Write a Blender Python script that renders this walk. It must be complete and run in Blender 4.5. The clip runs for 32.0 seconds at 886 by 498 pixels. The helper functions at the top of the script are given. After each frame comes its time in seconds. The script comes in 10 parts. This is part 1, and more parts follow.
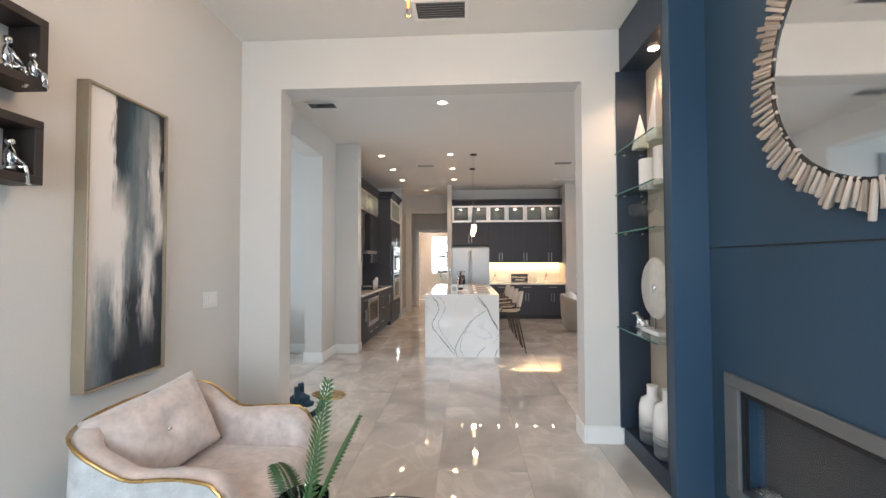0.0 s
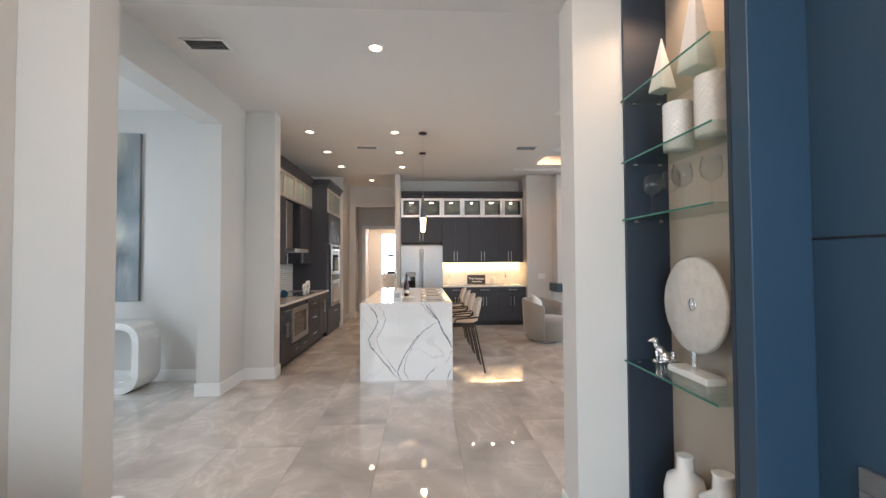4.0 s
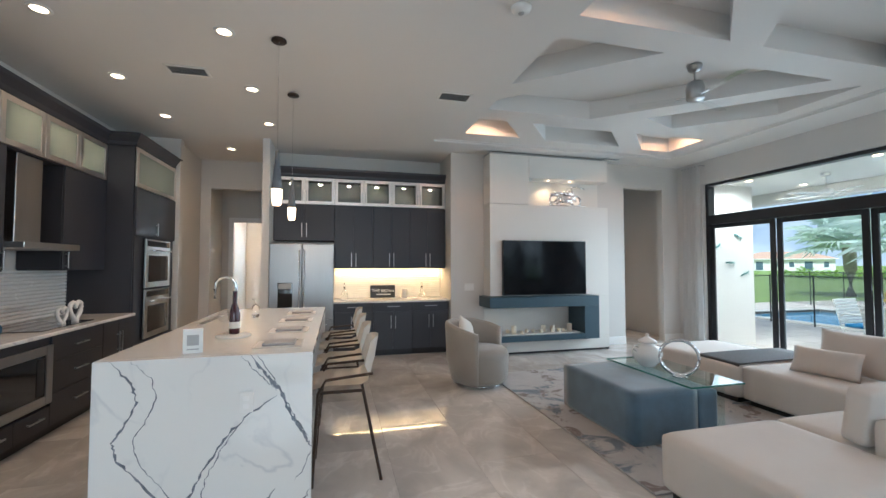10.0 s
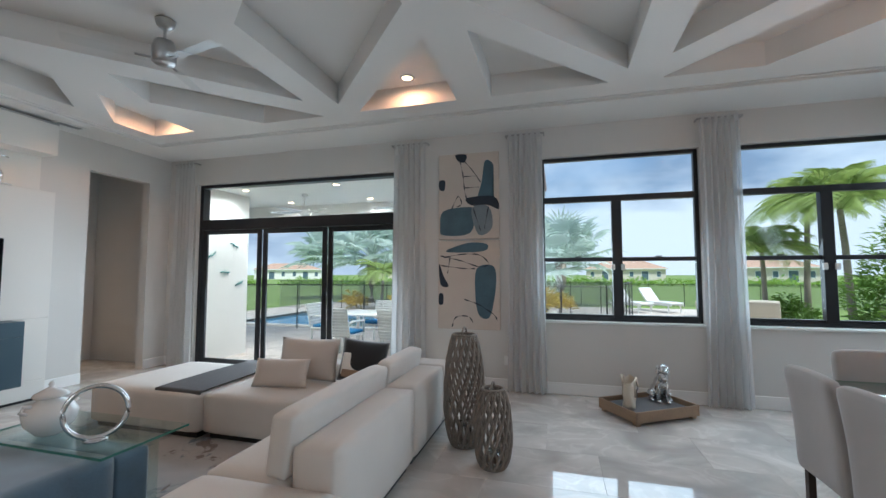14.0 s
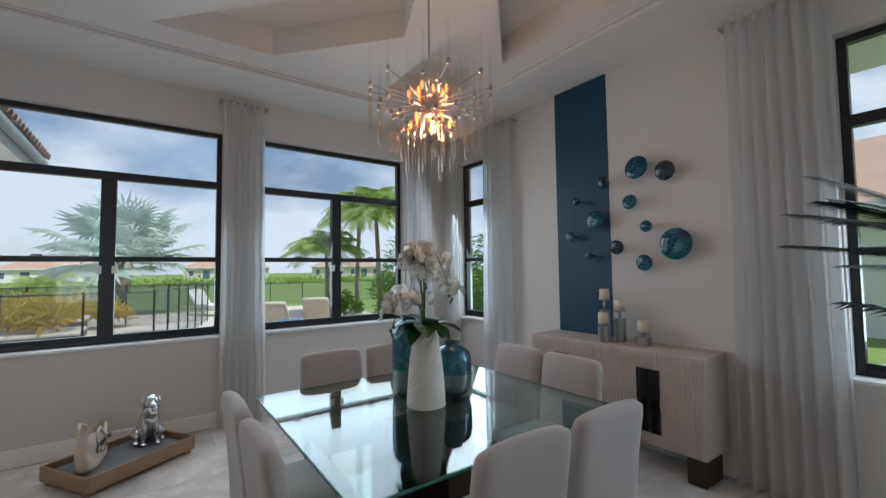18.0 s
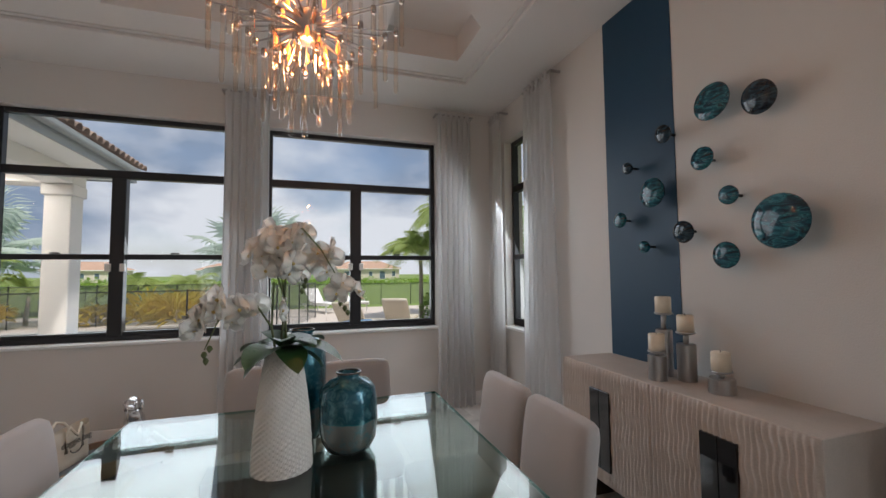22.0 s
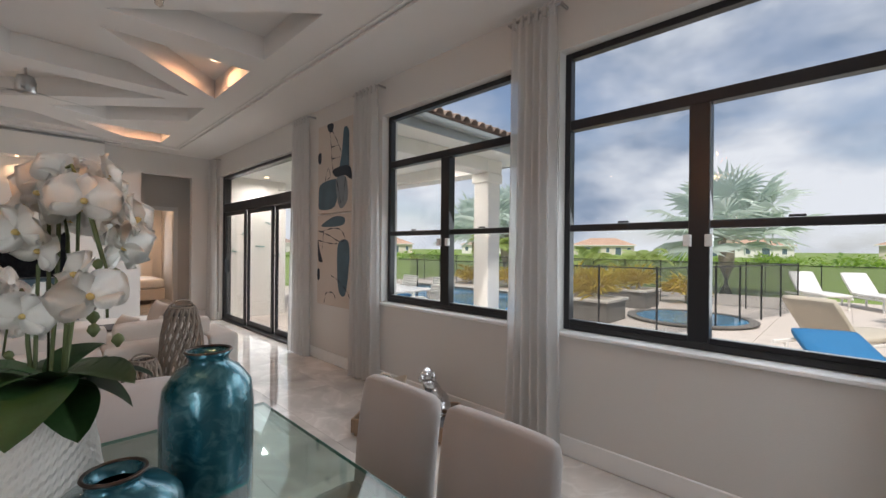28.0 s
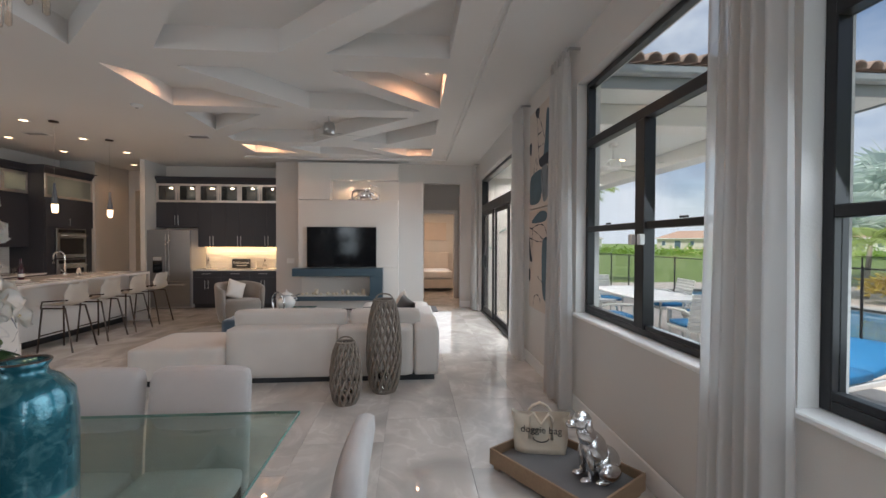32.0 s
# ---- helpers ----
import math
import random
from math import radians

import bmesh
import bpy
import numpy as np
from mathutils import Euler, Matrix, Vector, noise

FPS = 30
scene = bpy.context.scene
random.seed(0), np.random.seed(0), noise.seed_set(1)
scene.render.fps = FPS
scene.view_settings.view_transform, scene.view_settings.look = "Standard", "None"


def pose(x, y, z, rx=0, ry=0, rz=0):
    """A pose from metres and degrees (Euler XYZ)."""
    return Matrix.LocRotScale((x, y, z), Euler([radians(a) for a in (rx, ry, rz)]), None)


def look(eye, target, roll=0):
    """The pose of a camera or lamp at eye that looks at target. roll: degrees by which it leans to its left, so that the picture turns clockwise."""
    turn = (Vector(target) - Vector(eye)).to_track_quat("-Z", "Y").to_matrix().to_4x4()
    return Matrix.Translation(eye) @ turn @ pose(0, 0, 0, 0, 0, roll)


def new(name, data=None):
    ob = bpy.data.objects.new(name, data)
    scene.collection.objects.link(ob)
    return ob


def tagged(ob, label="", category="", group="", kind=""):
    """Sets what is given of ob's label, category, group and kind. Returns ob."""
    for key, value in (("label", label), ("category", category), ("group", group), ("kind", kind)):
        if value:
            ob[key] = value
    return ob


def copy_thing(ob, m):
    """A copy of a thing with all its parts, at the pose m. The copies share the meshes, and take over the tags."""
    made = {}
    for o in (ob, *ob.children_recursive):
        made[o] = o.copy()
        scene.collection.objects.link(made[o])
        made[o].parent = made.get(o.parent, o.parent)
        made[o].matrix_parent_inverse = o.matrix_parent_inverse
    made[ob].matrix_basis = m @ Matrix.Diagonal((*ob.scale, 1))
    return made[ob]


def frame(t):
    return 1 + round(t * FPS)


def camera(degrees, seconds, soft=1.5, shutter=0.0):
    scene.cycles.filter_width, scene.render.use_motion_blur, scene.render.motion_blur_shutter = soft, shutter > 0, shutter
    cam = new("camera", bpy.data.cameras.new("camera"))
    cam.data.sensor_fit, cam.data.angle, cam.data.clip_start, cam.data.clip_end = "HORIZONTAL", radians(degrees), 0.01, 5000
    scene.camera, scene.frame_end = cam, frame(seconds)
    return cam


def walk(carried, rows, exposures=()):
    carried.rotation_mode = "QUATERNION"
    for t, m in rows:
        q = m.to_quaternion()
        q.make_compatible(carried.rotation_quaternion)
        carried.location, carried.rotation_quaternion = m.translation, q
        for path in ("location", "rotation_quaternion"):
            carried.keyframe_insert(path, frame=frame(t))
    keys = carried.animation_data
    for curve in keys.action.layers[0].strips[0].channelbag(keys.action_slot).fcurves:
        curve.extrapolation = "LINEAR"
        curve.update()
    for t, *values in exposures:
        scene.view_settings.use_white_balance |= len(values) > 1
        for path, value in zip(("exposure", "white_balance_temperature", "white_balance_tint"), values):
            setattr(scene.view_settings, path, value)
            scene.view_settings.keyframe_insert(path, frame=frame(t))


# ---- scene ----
cam = camera(94.4, 32.0)
PATH = [
    (0, (0.791, 0.783, 1.421), (0.682, 2.78, 1.477), -0.2),
    (0.5, (0.801, 0.869, 1.419), (0.747, 2.867, 1.475), -0.1),
    (1, (0.829, 0.993, 1.433), (0.823, 2.992, 1.487), -0.1),
    (1.5, (0.858, 1.13, 1.449), (0.89, 3.129, 1.503), -0.1),
    (2, (0.884, 1.266, 1.443), (0.941, 3.265, 1.495), -0.2),
    (2.5, (0.902, 1.417, 1.435), (0.978, 3.415, 1.485), -0.2),
    (3, (0.904, 1.6, 1.444), (0.995, 3.597, 1.494), -0.1),
    (3.5, (0.904, 1.788, 1.43), (1.004, 3.785, 1.483), -0.3),
    (5.5, (1.031, 2.548, 1.423), (1.144, 4.544, 1.471), -0.1),
    (6, (1.043, 2.777, 1.424), (1.16, 4.773, 1.471), -0.0),
    (6.5, (1.05, 2.986, 1.433), (1.177, 4.981, 1.482), -0.0),
    (7, (1.094, 3.187, 1.419), (1.23, 5.182, 1.468), -0.1),
    (7.5, (1.155, 3.387, 1.438), (1.307, 5.381, 1.482), -0.0),
    (8, (1.187, 3.59, 1.427), (1.371, 5.581, 1.475), -0.0),
    (8.5, (1.204, 3.796, 1.411), (1.436, 5.782, 1.464), -0.1),
    (9, (1.249, 4.001, 1.422), (1.542, 5.979, 1.481), -0.1),
    (9.5, (1.313, 4.181, 1.433), (1.697, 6.143, 1.498), -0.0),
    (10, (1.413, 4.336, 1.428), (1.912, 6.271, 1.503), 0.0),
    (10.5, (1.543, 4.474, 1.442), (2.181, 6.368, 1.526), 0.0),
    (11, (1.675, 4.575, 1.439), (2.502, 6.393, 1.535), 0.0),
    (11.5, (1.802, 4.643, 1.399), (2.846, 6.346, 1.511), 0.1),
    (12, (1.961, 4.71, 1.391), (3.227, 6.254, 1.511), 0.2),
    (12.5, (2.115, 4.766, 1.425), (3.596, 6.105, 1.542), 0.2),
    (13, (2.236, 4.775, 1.429), (3.903, 5.873, 1.548), 0.3),
    (13.5, (2.345, 4.745, 1.417), (4.162, 5.571, 1.539), 0.1),
    (14, (2.471, 4.692, 1.428), (4.395, 5.224, 1.55), 0.0),
    (14.5, (2.589, 4.592, 1.401), (4.57, 4.832, 1.53), 0.1),
    (15, (2.674, 4.498, 1.38), (4.669, 4.446, 1.511), -0.0),
    (15.5, (2.759, 4.39, 1.361), (4.731, 4.086, 1.495), -0.0),
    (17.5, (3.07, 3.843, 1.449), (4.754, 2.768, 1.551), -0.7),
    (18, (3.111, 3.689, 1.472), (4.735, 2.526, 1.575), -0.7),
    (18.5, (3.144, 3.507, 1.441), (4.742, 2.31, 1.559), -0.5),
    (19, (3.198, 3.351, 1.454), (4.786, 2.14, 1.561), -0.6),
    (19.5, (3.261, 3.153, 1.452), (4.871, 1.973, 1.57), -0.5),
    (20, (3.298, 3.019, 1.458), (4.941, 1.885, 1.574), -0.5),
    (20.5, (3.304, 2.831, 1.447), (5.004, 1.785, 1.567), -0.5),
    (21, (3.297, 2.684, 1.46), (5.059, 1.745, 1.574), -0.6),
    (21.5, (3.319, 2.528, 1.438), (5.151, 1.735, 1.562), -0.5),
    (22, (3.385, 2.376, 1.437), (5.282, 1.755, 1.554), -0.5),
    (22.5, (3.465, 2.231, 1.447), (5.414, 1.799, 1.57), -0.4),
    (23, (3.547, 2.097, 1.46), (5.531, 1.872, 1.58), -0.4),
    (23.5, (3.625, 1.945, 1.443), (5.622, 1.932, 1.562), -0.3),
    (24, (3.741, 1.785, 1.452), (5.728, 1.984, 1.565), -0.0),
    (24.5, (3.888, 1.673, 1.429), (5.846, 2.062, 1.542), -0.1),
    (25, (4.062, 1.579, 1.376), (5.976, 2.148, 1.493), 0.2),
    (25.5, (4.237, 1.47, 1.455), (6.091, 2.216, 1.525), 0.0),
    (27.5, (4.831, 1.258, 1.455), (6.359, 2.549, 1.464), 0.4),
    (28, (4.968, 1.294, 1.451), (6.392, 2.698, 1.448), 0.5),
    (28.5, (5.109, 1.325, 1.443), (6.419, 2.837, 1.439), 0.5),
    (29, (5.274, 1.348, 1.454), (6.449, 2.966, 1.438), 0.5),
    (29.5, (5.42, 1.329, 1.443), (6.452, 3.042, 1.421), 0.6),
    (30, (5.594, 1.31, 1.452), (6.466, 3.11, 1.423), 0.5),
    (30.5, (5.725, 1.304, 1.458), (6.439, 3.172, 1.428), 0.4),
    (31, (5.864, 1.311, 1.454), (6.396, 3.239, 1.422), 0.3),
    (31.5, (6.039, 1.331, 1.488), (6.377, 3.302, 1.449), -0.0),
    (32, (6.209, 1.349, 1.487), (6.358, 3.343, 1.454), 0.2),
]
EXPOSURES = [(0, 0.56, 6000, 9), (6, 0.56, 5980, 10), (9, 0.48, 5500, 3), (11, 0.24, 5450, 3), (12, 0.16, 5350, 3), (13, 0.08, 5500, 5), (14, 0.04, 5600, 5), (15, 0.0, 5650, 7), (18, -0.22, 5880, 9), (20, -0.32, 6600, 17), (22, -0.28, 6600, 16), (25, -0.14, 6200, 11), (28, -0.16, 6650, 16), (30, -0.18, 6950, 17), (32, -0.2, 6300, 13)]
walk(cam, [(t, look(eye, target, roll)) for t, eye, target, roll in PATH], EXPOSURES)


# ---- world, sun and lamps ----
SUN_EL, SUN_ROT = radians(60), radians(238)
world = bpy.data.worlds.new("sky")
scene.world = world
world.use_nodes = True
wn, wl = world.node_tree.nodes, world.node_tree.links
wn.clear()
w_out, w_bg, w_mix = wn.new("ShaderNodeOutputWorld"), wn.new("ShaderNodeBackground"), wn.new("ShaderNodeMix")
w_sky, w_co, w_map = wn.new("ShaderNodeTexSky"), wn.new("ShaderNodeTexCoord"), wn.new("ShaderNodeMapping")
w_n, w_r, w_r2, w_n2 = wn.new("ShaderNodeTexNoise"), wn.new("ShaderNodeValToRGB"), wn.new("ShaderNodeValToRGB"), wn.new("ShaderNodeTexNoise")
w_sky.sky_type, w_sky.sun_disc, w_sky.sun_elevation, w_sky.sun_rotation = "NISHITA", False, SUN_EL, SUN_ROT
w_sky.dust_density, w_sky.ozone_density = 1.5, 1.2
w_map.inputs["Scale"].default_value = (1.0, 1.0, 2.0)
w_n.inputs["Scale"].default_value, w_n.inputs["Detail"].default_value, w_n.inputs["Roughness"].default_value = 2.6, 9.0, 0.52
w_n2.inputs["Scale"].default_value, w_n2.inputs["Detail"].default_value, w_n2.inputs["Distortion"].default_value = 3.2, 6.0, 0.12
w_r.color_ramp.elements[0].position, w_r.color_ramp.elements[1].position = 0.26, 0.50
w_r2.color_ramp.elements[0].position, w_r2.color_ramp.elements[0].color = 0.40, (2.0, 2.65, 3.7, 1)
w_r2.color_ramp.elements[1].position, w_r2.color_ramp.elements[1].color = 0.62, (6.0, 6.4, 6.9, 1)
w_mix.data_type = "RGBA"
wl.new(w_co.outputs["Generated"], w_map.inputs["Vector"])
wl.new(w_map.outputs["Vector"], w_n.inputs["Vector"])
wl.new(w_map.outputs["Vector"], w_n2.inputs["Vector"])
wl.new(w_n.outputs["Fac"], w_r.inputs["Fac"])
w_sep, w_low, w_haze = wn.new("ShaderNodeSeparateXYZ"), wn.new("ShaderNodeMapRange"), wn.new("ShaderNodeMath")
w_low.inputs["From Max"].default_value, w_low.inputs["To Min"].default_value, w_low.inputs["To Max"].default_value = 0.22, 0.16, 0.0
wl.new(w_co.outputs["Generated"], w_sep.inputs["Vector"])
wl.new(w_sep.outputs["Z"], w_low.inputs["Value"])
wl.new(w_n2.outputs["Fac"], w_haze.inputs[0])
wl.new(w_low.outputs["Result"], w_haze.inputs[1])
wl.new(w_haze.outputs[0], w_r2.inputs["Fac"])
wl.new(w_r.outputs["Color"], w_mix.inputs["Factor"])
wl.new(w_sky.outputs["Color"], w_mix.inputs["A"])
wl.new(w_r2.outputs["Color"], w_mix.inputs["B"])
wl.new(w_mix.outputs["Result"], w_bg.inputs["Color"])
w_bg.inputs["Strength"].default_value = 0.15
wl.new(w_bg.outputs["Background"], w_out.inputs["Surface"])

sun = new("sun", bpy.data.lights.new("sun", "SUN"))
sun.data.energy, sun.data.angle, sun.data.color = 5.0, radians(3.0), (1.0, 0.95, 0.88)
sun.matrix_world = look((0, 0, 30), (0.49 * 14, 0.31 * 14, 30 - 14))


def area_lamp(name, eye, target, width, height, watts, color, spread=180):
    lamp = new(name, bpy.data.lights.new(name, "AREA"))
    lamp.data.shape, lamp.data.size, lamp.data.size_y = "RECTANGLE", width, height
    lamp.data.energy, lamp.data.color, lamp.data.spread = watts, color, radians(spread)
    lamp.matrix_world = look(eye, target)
    return lamp


def spot_lamp(name, eye, watts, color, degrees=110, blend=0.6, size=0.05):
    lamp = new(name, bpy.data.lights.new(name, "SPOT"))
    lamp.data.energy, lamp.data.color, lamp.data.shadow_soft_size = watts, color, size
    lamp.data.spot_size, lamp.data.spot_blend = radians(degrees), blend
    lamp.location = eye
    return lamp


def point_lamp(name, eye, watts, color, size=0.03):
    lamp = new(name, bpy.data.lights.new(name, "POINT"))
    lamp.data.energy, lamp.data.color, lamp.data.shadow_soft_size = watts, color, size
    lamp.location = eye
    return lamp


DAY, WARM = (0.84, 0.94, 1.0), (1.0, 0.64, 0.38)
# area lamps in the window openings stand in for the sky's light
area_lamp("daylight_fill", (7.69, 3.98, 1.87), (0, 3.98, -2.4), 1.6, 1.95, 22, DAY, 150)
area_lamp("daylight_fill", (7.69, 1.92, 1.87), (0, 1.92, -2.4), 1.6, 1.95, 22, DAY, 150)
area_lamp("daylight_fill", (7.69, 8.44, 1.35), (0, 8.44, -2.0), 3.2, 2.6, 54, DAY, 150)
area_lamp("daylight_fill", (7.10, 0.28, 1.83), (7.10, 9, -2.4), 0.6, 1.9, 17, DAY, 150)
area_lamp("daylight_fill", (3.26, 0.28, 1.83), (3.26, 9, -2.4), 0.75, 1.9, 30, DAY, 150)
area_lamp("daylight_fill", (0.6, -1.42, 1.6), (0.6, 9, -3.4), 2.6, 2.4, 84, DAY, 150)
# added fill for the side room, whose wall has no window
area_lamp("daylight_fill", (-3.9, 5.2, 1.6), (9, 5.2, 1.2), 1.4, 1.9, 34, DAY)
# lamp outside the back window, lights the added white sheet from behind
area_lamp("daylight_fill", (-0.17, 16.14, 1.62), (-0.17, 9, 1.62), 0.54, 1.3, 40, DAY)
# added fill for the bedroom, no window stands behind it
area_lamp("daylight_fill", (7.0, 14.9, 1.5), (7.0, 9, 1.2), 1.0, 1.4, 6, DAY)
CANS = [(-0.66, 7.82), (-0.66, 8.90), (-0.64, 9.99), (0.54, 7.81), (0.54, 8.90), (0.54, 9.99), (-0.22, 11.38), (0.53, 5.47)]
for cx, cy in CANS:
    spot_lamp("downlight_beam", (cx, cy, 3.23), 11, (1.0, 0.57, 0.30), 140)
# added spot that warms the back room, without a fixture
spot_lamp("downlight_beam", (-0.3, 14.6, 3.2), 110, WARM, 140)
for cx, cy in ((8.5, 6.2), (9.8, 6.2), (8.5, 8.2), (9.8, 8.2), (8.5, 10.0), (9.8, 10.0)):
    spot_lamp("patio_downlight_beam", (cx, cy, 2.90), 120, (1.0, 0.96, 0.90), 165, 0.8)
# added spot that brightens the bedroom, without a fixture
spot_lamp("downlight_beam", (7.0, 13.4, 3.2), 110, WARM, 140)


# ---- materials ----
def surf(name, color, rough=0.5, metal=0.0, var=0.06, scale=6.0, bump=0.0, bscale=80.0, coat=0.0, sheen=0.0, random=0.0, stretch=(1, 1, 1), emit=0.0, spec=0.5, rvar=0.06):
    """A plain surface with two scales of variation in colour and roughness, and a fine relief."""
    m = bpy.data.materials.new(name)
    m.use_nodes = True
    nt = m.node_tree
    n, l = nt.nodes, nt.links
    b = n["Principled BSDF"]
    b.inputs["Metallic"].default_value, b.inputs["Roughness"].default_value = metal, rough
    b.inputs["Coat Weight"].default_value, b.inputs["Sheen Weight"].default_value = coat, sheen
    b.inputs["Specular IOR Level"].default_value = spec
    co, mp, n1, n2 = n.new("ShaderNodeTexCoord"), n.new("ShaderNodeMapping"), n.new("ShaderNodeTexNoise"), n.new("ShaderNodeTexNoise")
    mp.inputs["Scale"].default_value = stretch
    l.new(co.outputs["Object"], mp.inputs["Vector"])
    n1.inputs["Scale"].default_value, n1.inputs["Detail"].default_value = scale, 4.0
    n2.inputs["Scale"].default_value, n2.inputs["Detail"].default_value = bscale, 3.0
    l.new(mp.outputs["Vector"], n1.inputs["Vector"])
    l.new(mp.outputs["Vector"], n2.inputs["Vector"])
    mix = n.new("ShaderNodeMix")
    mix.data_type = "RGBA"
    lo = [max(0.0, c * (1 - 2.2 * var)) for c in color]
    hi = [min(1.0, c * (1 + 1.8 * var)) for c in color]
    mix.inputs["A"].default_value, mix.inputs["B"].default_value = (*lo, 1), (*hi, 1)
    add = n.new("ShaderNodeMath")
    add.operation = "MULTIPLY_ADD"
    l.new(n2.outputs["Fac"], add.inputs[0])
    add.inputs[1].default_value = 0.35
    half = n.new("ShaderNodeMath")
    half.operation = "MULTIPLY"
    l.new(n1.outputs["Fac"], half.inputs[0])
    half.inputs[1].default_value = 0.65
    l.new(half.outputs[0], add.inputs[2])
    l.new(add.outputs[0], mix.inputs["Factor"])
    out = mix.outputs["Result"]
    if random:
        info, hsv, rng = n.new("ShaderNodeObjectInfo"), n.new("ShaderNodeHueSaturation"), n.new("ShaderNodeMapRange")
        rng.inputs["To Min"].default_value, rng.inputs["To Max"].default_value = 1 - random, 1 + random
        l.new(info.outputs["Random"], rng.inputs["Value"])
        l.new(rng.outputs["Result"], hsv.inputs["Value"])
        l.new(out, hsv.inputs["Color"])
        out = hsv.outputs["Color"]
    l.new(out, b.inputs["Base Color"])
    rr = n.new("ShaderNodeMapRange")
    rr.inputs["To Min"].default_value, rr.inputs["To Max"].default_value = max(0.01, rough - rvar), min(1, rough + rvar)
    l.new(n1.outputs["Fac"], rr.inputs["Value"])
    l.new(rr.outputs["Result"], b.inputs["Roughness"])
    if bump:
        bp = n.new("ShaderNodeBump")
        bp.inputs["Strength"].default_value, bp.inputs["Distance"].default_value = bump, 0.004
        l.new(n2.outputs["Fac"], bp.inputs["Height"])
        l.new(bp.outputs["Normal"], b.inputs["Normal"])
    if emit:
        l.new(out, b.inputs["Emission Color"])
        b.inputs["Emission Strength"].default_value = emit
    return m


def translucent(m, amount, color):
    """Let light shine through a thin leaf, petal or cloth."""
    n, l = m.node_tree.nodes, m.node_tree.links
    tr, mx = n.new("ShaderNodeBsdfTranslucent"), n.new("ShaderNodeMixShader")
    tr.inputs["Color"].default_value = (*color, 1)
    mx.inputs["Fac"].default_value = amount
    l.new(n["Principled BSDF"].outputs["BSDF"], mx.inputs[1])
    l.new(tr.outputs["BSDF"], mx.inputs[2])
    l.new(mx.outputs["Shader"], n["Material Output"].inputs["Surface"])
    return m


def glass(name, tint=(1, 1, 1), rough=0.0, ior=1.45):
    m = bpy.data.materials.new(name)
    m.use_nodes = True
    b = m.node_tree.nodes["Principled BSDF"]
    b.inputs["Base Color"].default_value = (*tint, 1)
    b.inputs["Transmission Weight"].default_value, b.inputs["Roughness"].default_value, b.inputs["IOR"].default_value = 1.0, rough, ior
    return m


def pane_glass(name, tint=(1, 1, 1), gloss=0.5):
    """Thin flat glass: straight through, with a mirror gloss that grows at grazing angles."""
    m = bpy.data.materials.new(name)
    m.use_nodes = True
    n, l = m.node_tree.nodes, m.node_tree.links
    n.remove(n["Principled BSDF"])
    tr, gl, mx, fr, pw, mu = n.new("ShaderNodeBsdfTransparent"), n.new("ShaderNodeBsdfGlossy"), n.new("ShaderNodeMixShader"), n.new("ShaderNodeLayerWeight"), n.new("ShaderNodeMath"), n.new("ShaderNodeMath")
    tr.inputs["Color"].default_value = (*tint, 1)
    gl.inputs["Roughness"].default_value = 0.02
    fr.inputs["Blend"].default_value = 0.5
    pw.operation, pw.inputs[1].default_value = "POWER", 4.0
    mu.operation, mu.inputs[1].default_value, mu.inputs[2].default_value = "MULTIPLY_ADD", 0.85 * gloss, 0.035 * gloss
    mu.use_clamp = True
    l.new(fr.outputs["Facing"], pw.inputs[0])
    l.new(pw.outputs[0], mu.inputs[0])
    l.new(mu.outputs[0], mx.inputs["Fac"])
    l.new(tr.outputs["BSDF"], mx.inputs[1])
    l.new(gl.outputs["BSDF"], mx.inputs[2])
    l.new(mx.outputs["Shader"], n["Material Output"].inputs["Surface"])
    return m


def glow(name, color, strength):
    m = bpy.data.materials.new(name)
    m.use_nodes = True
    b = m.node_tree.nodes["Principled BSDF"]
    b.inputs["Base Color"].default_value = (*color, 1)
    b.inputs["Emission Color"].default_value, b.inputs["Emission Strength"].default_value = (*color, 1), strength
    return m


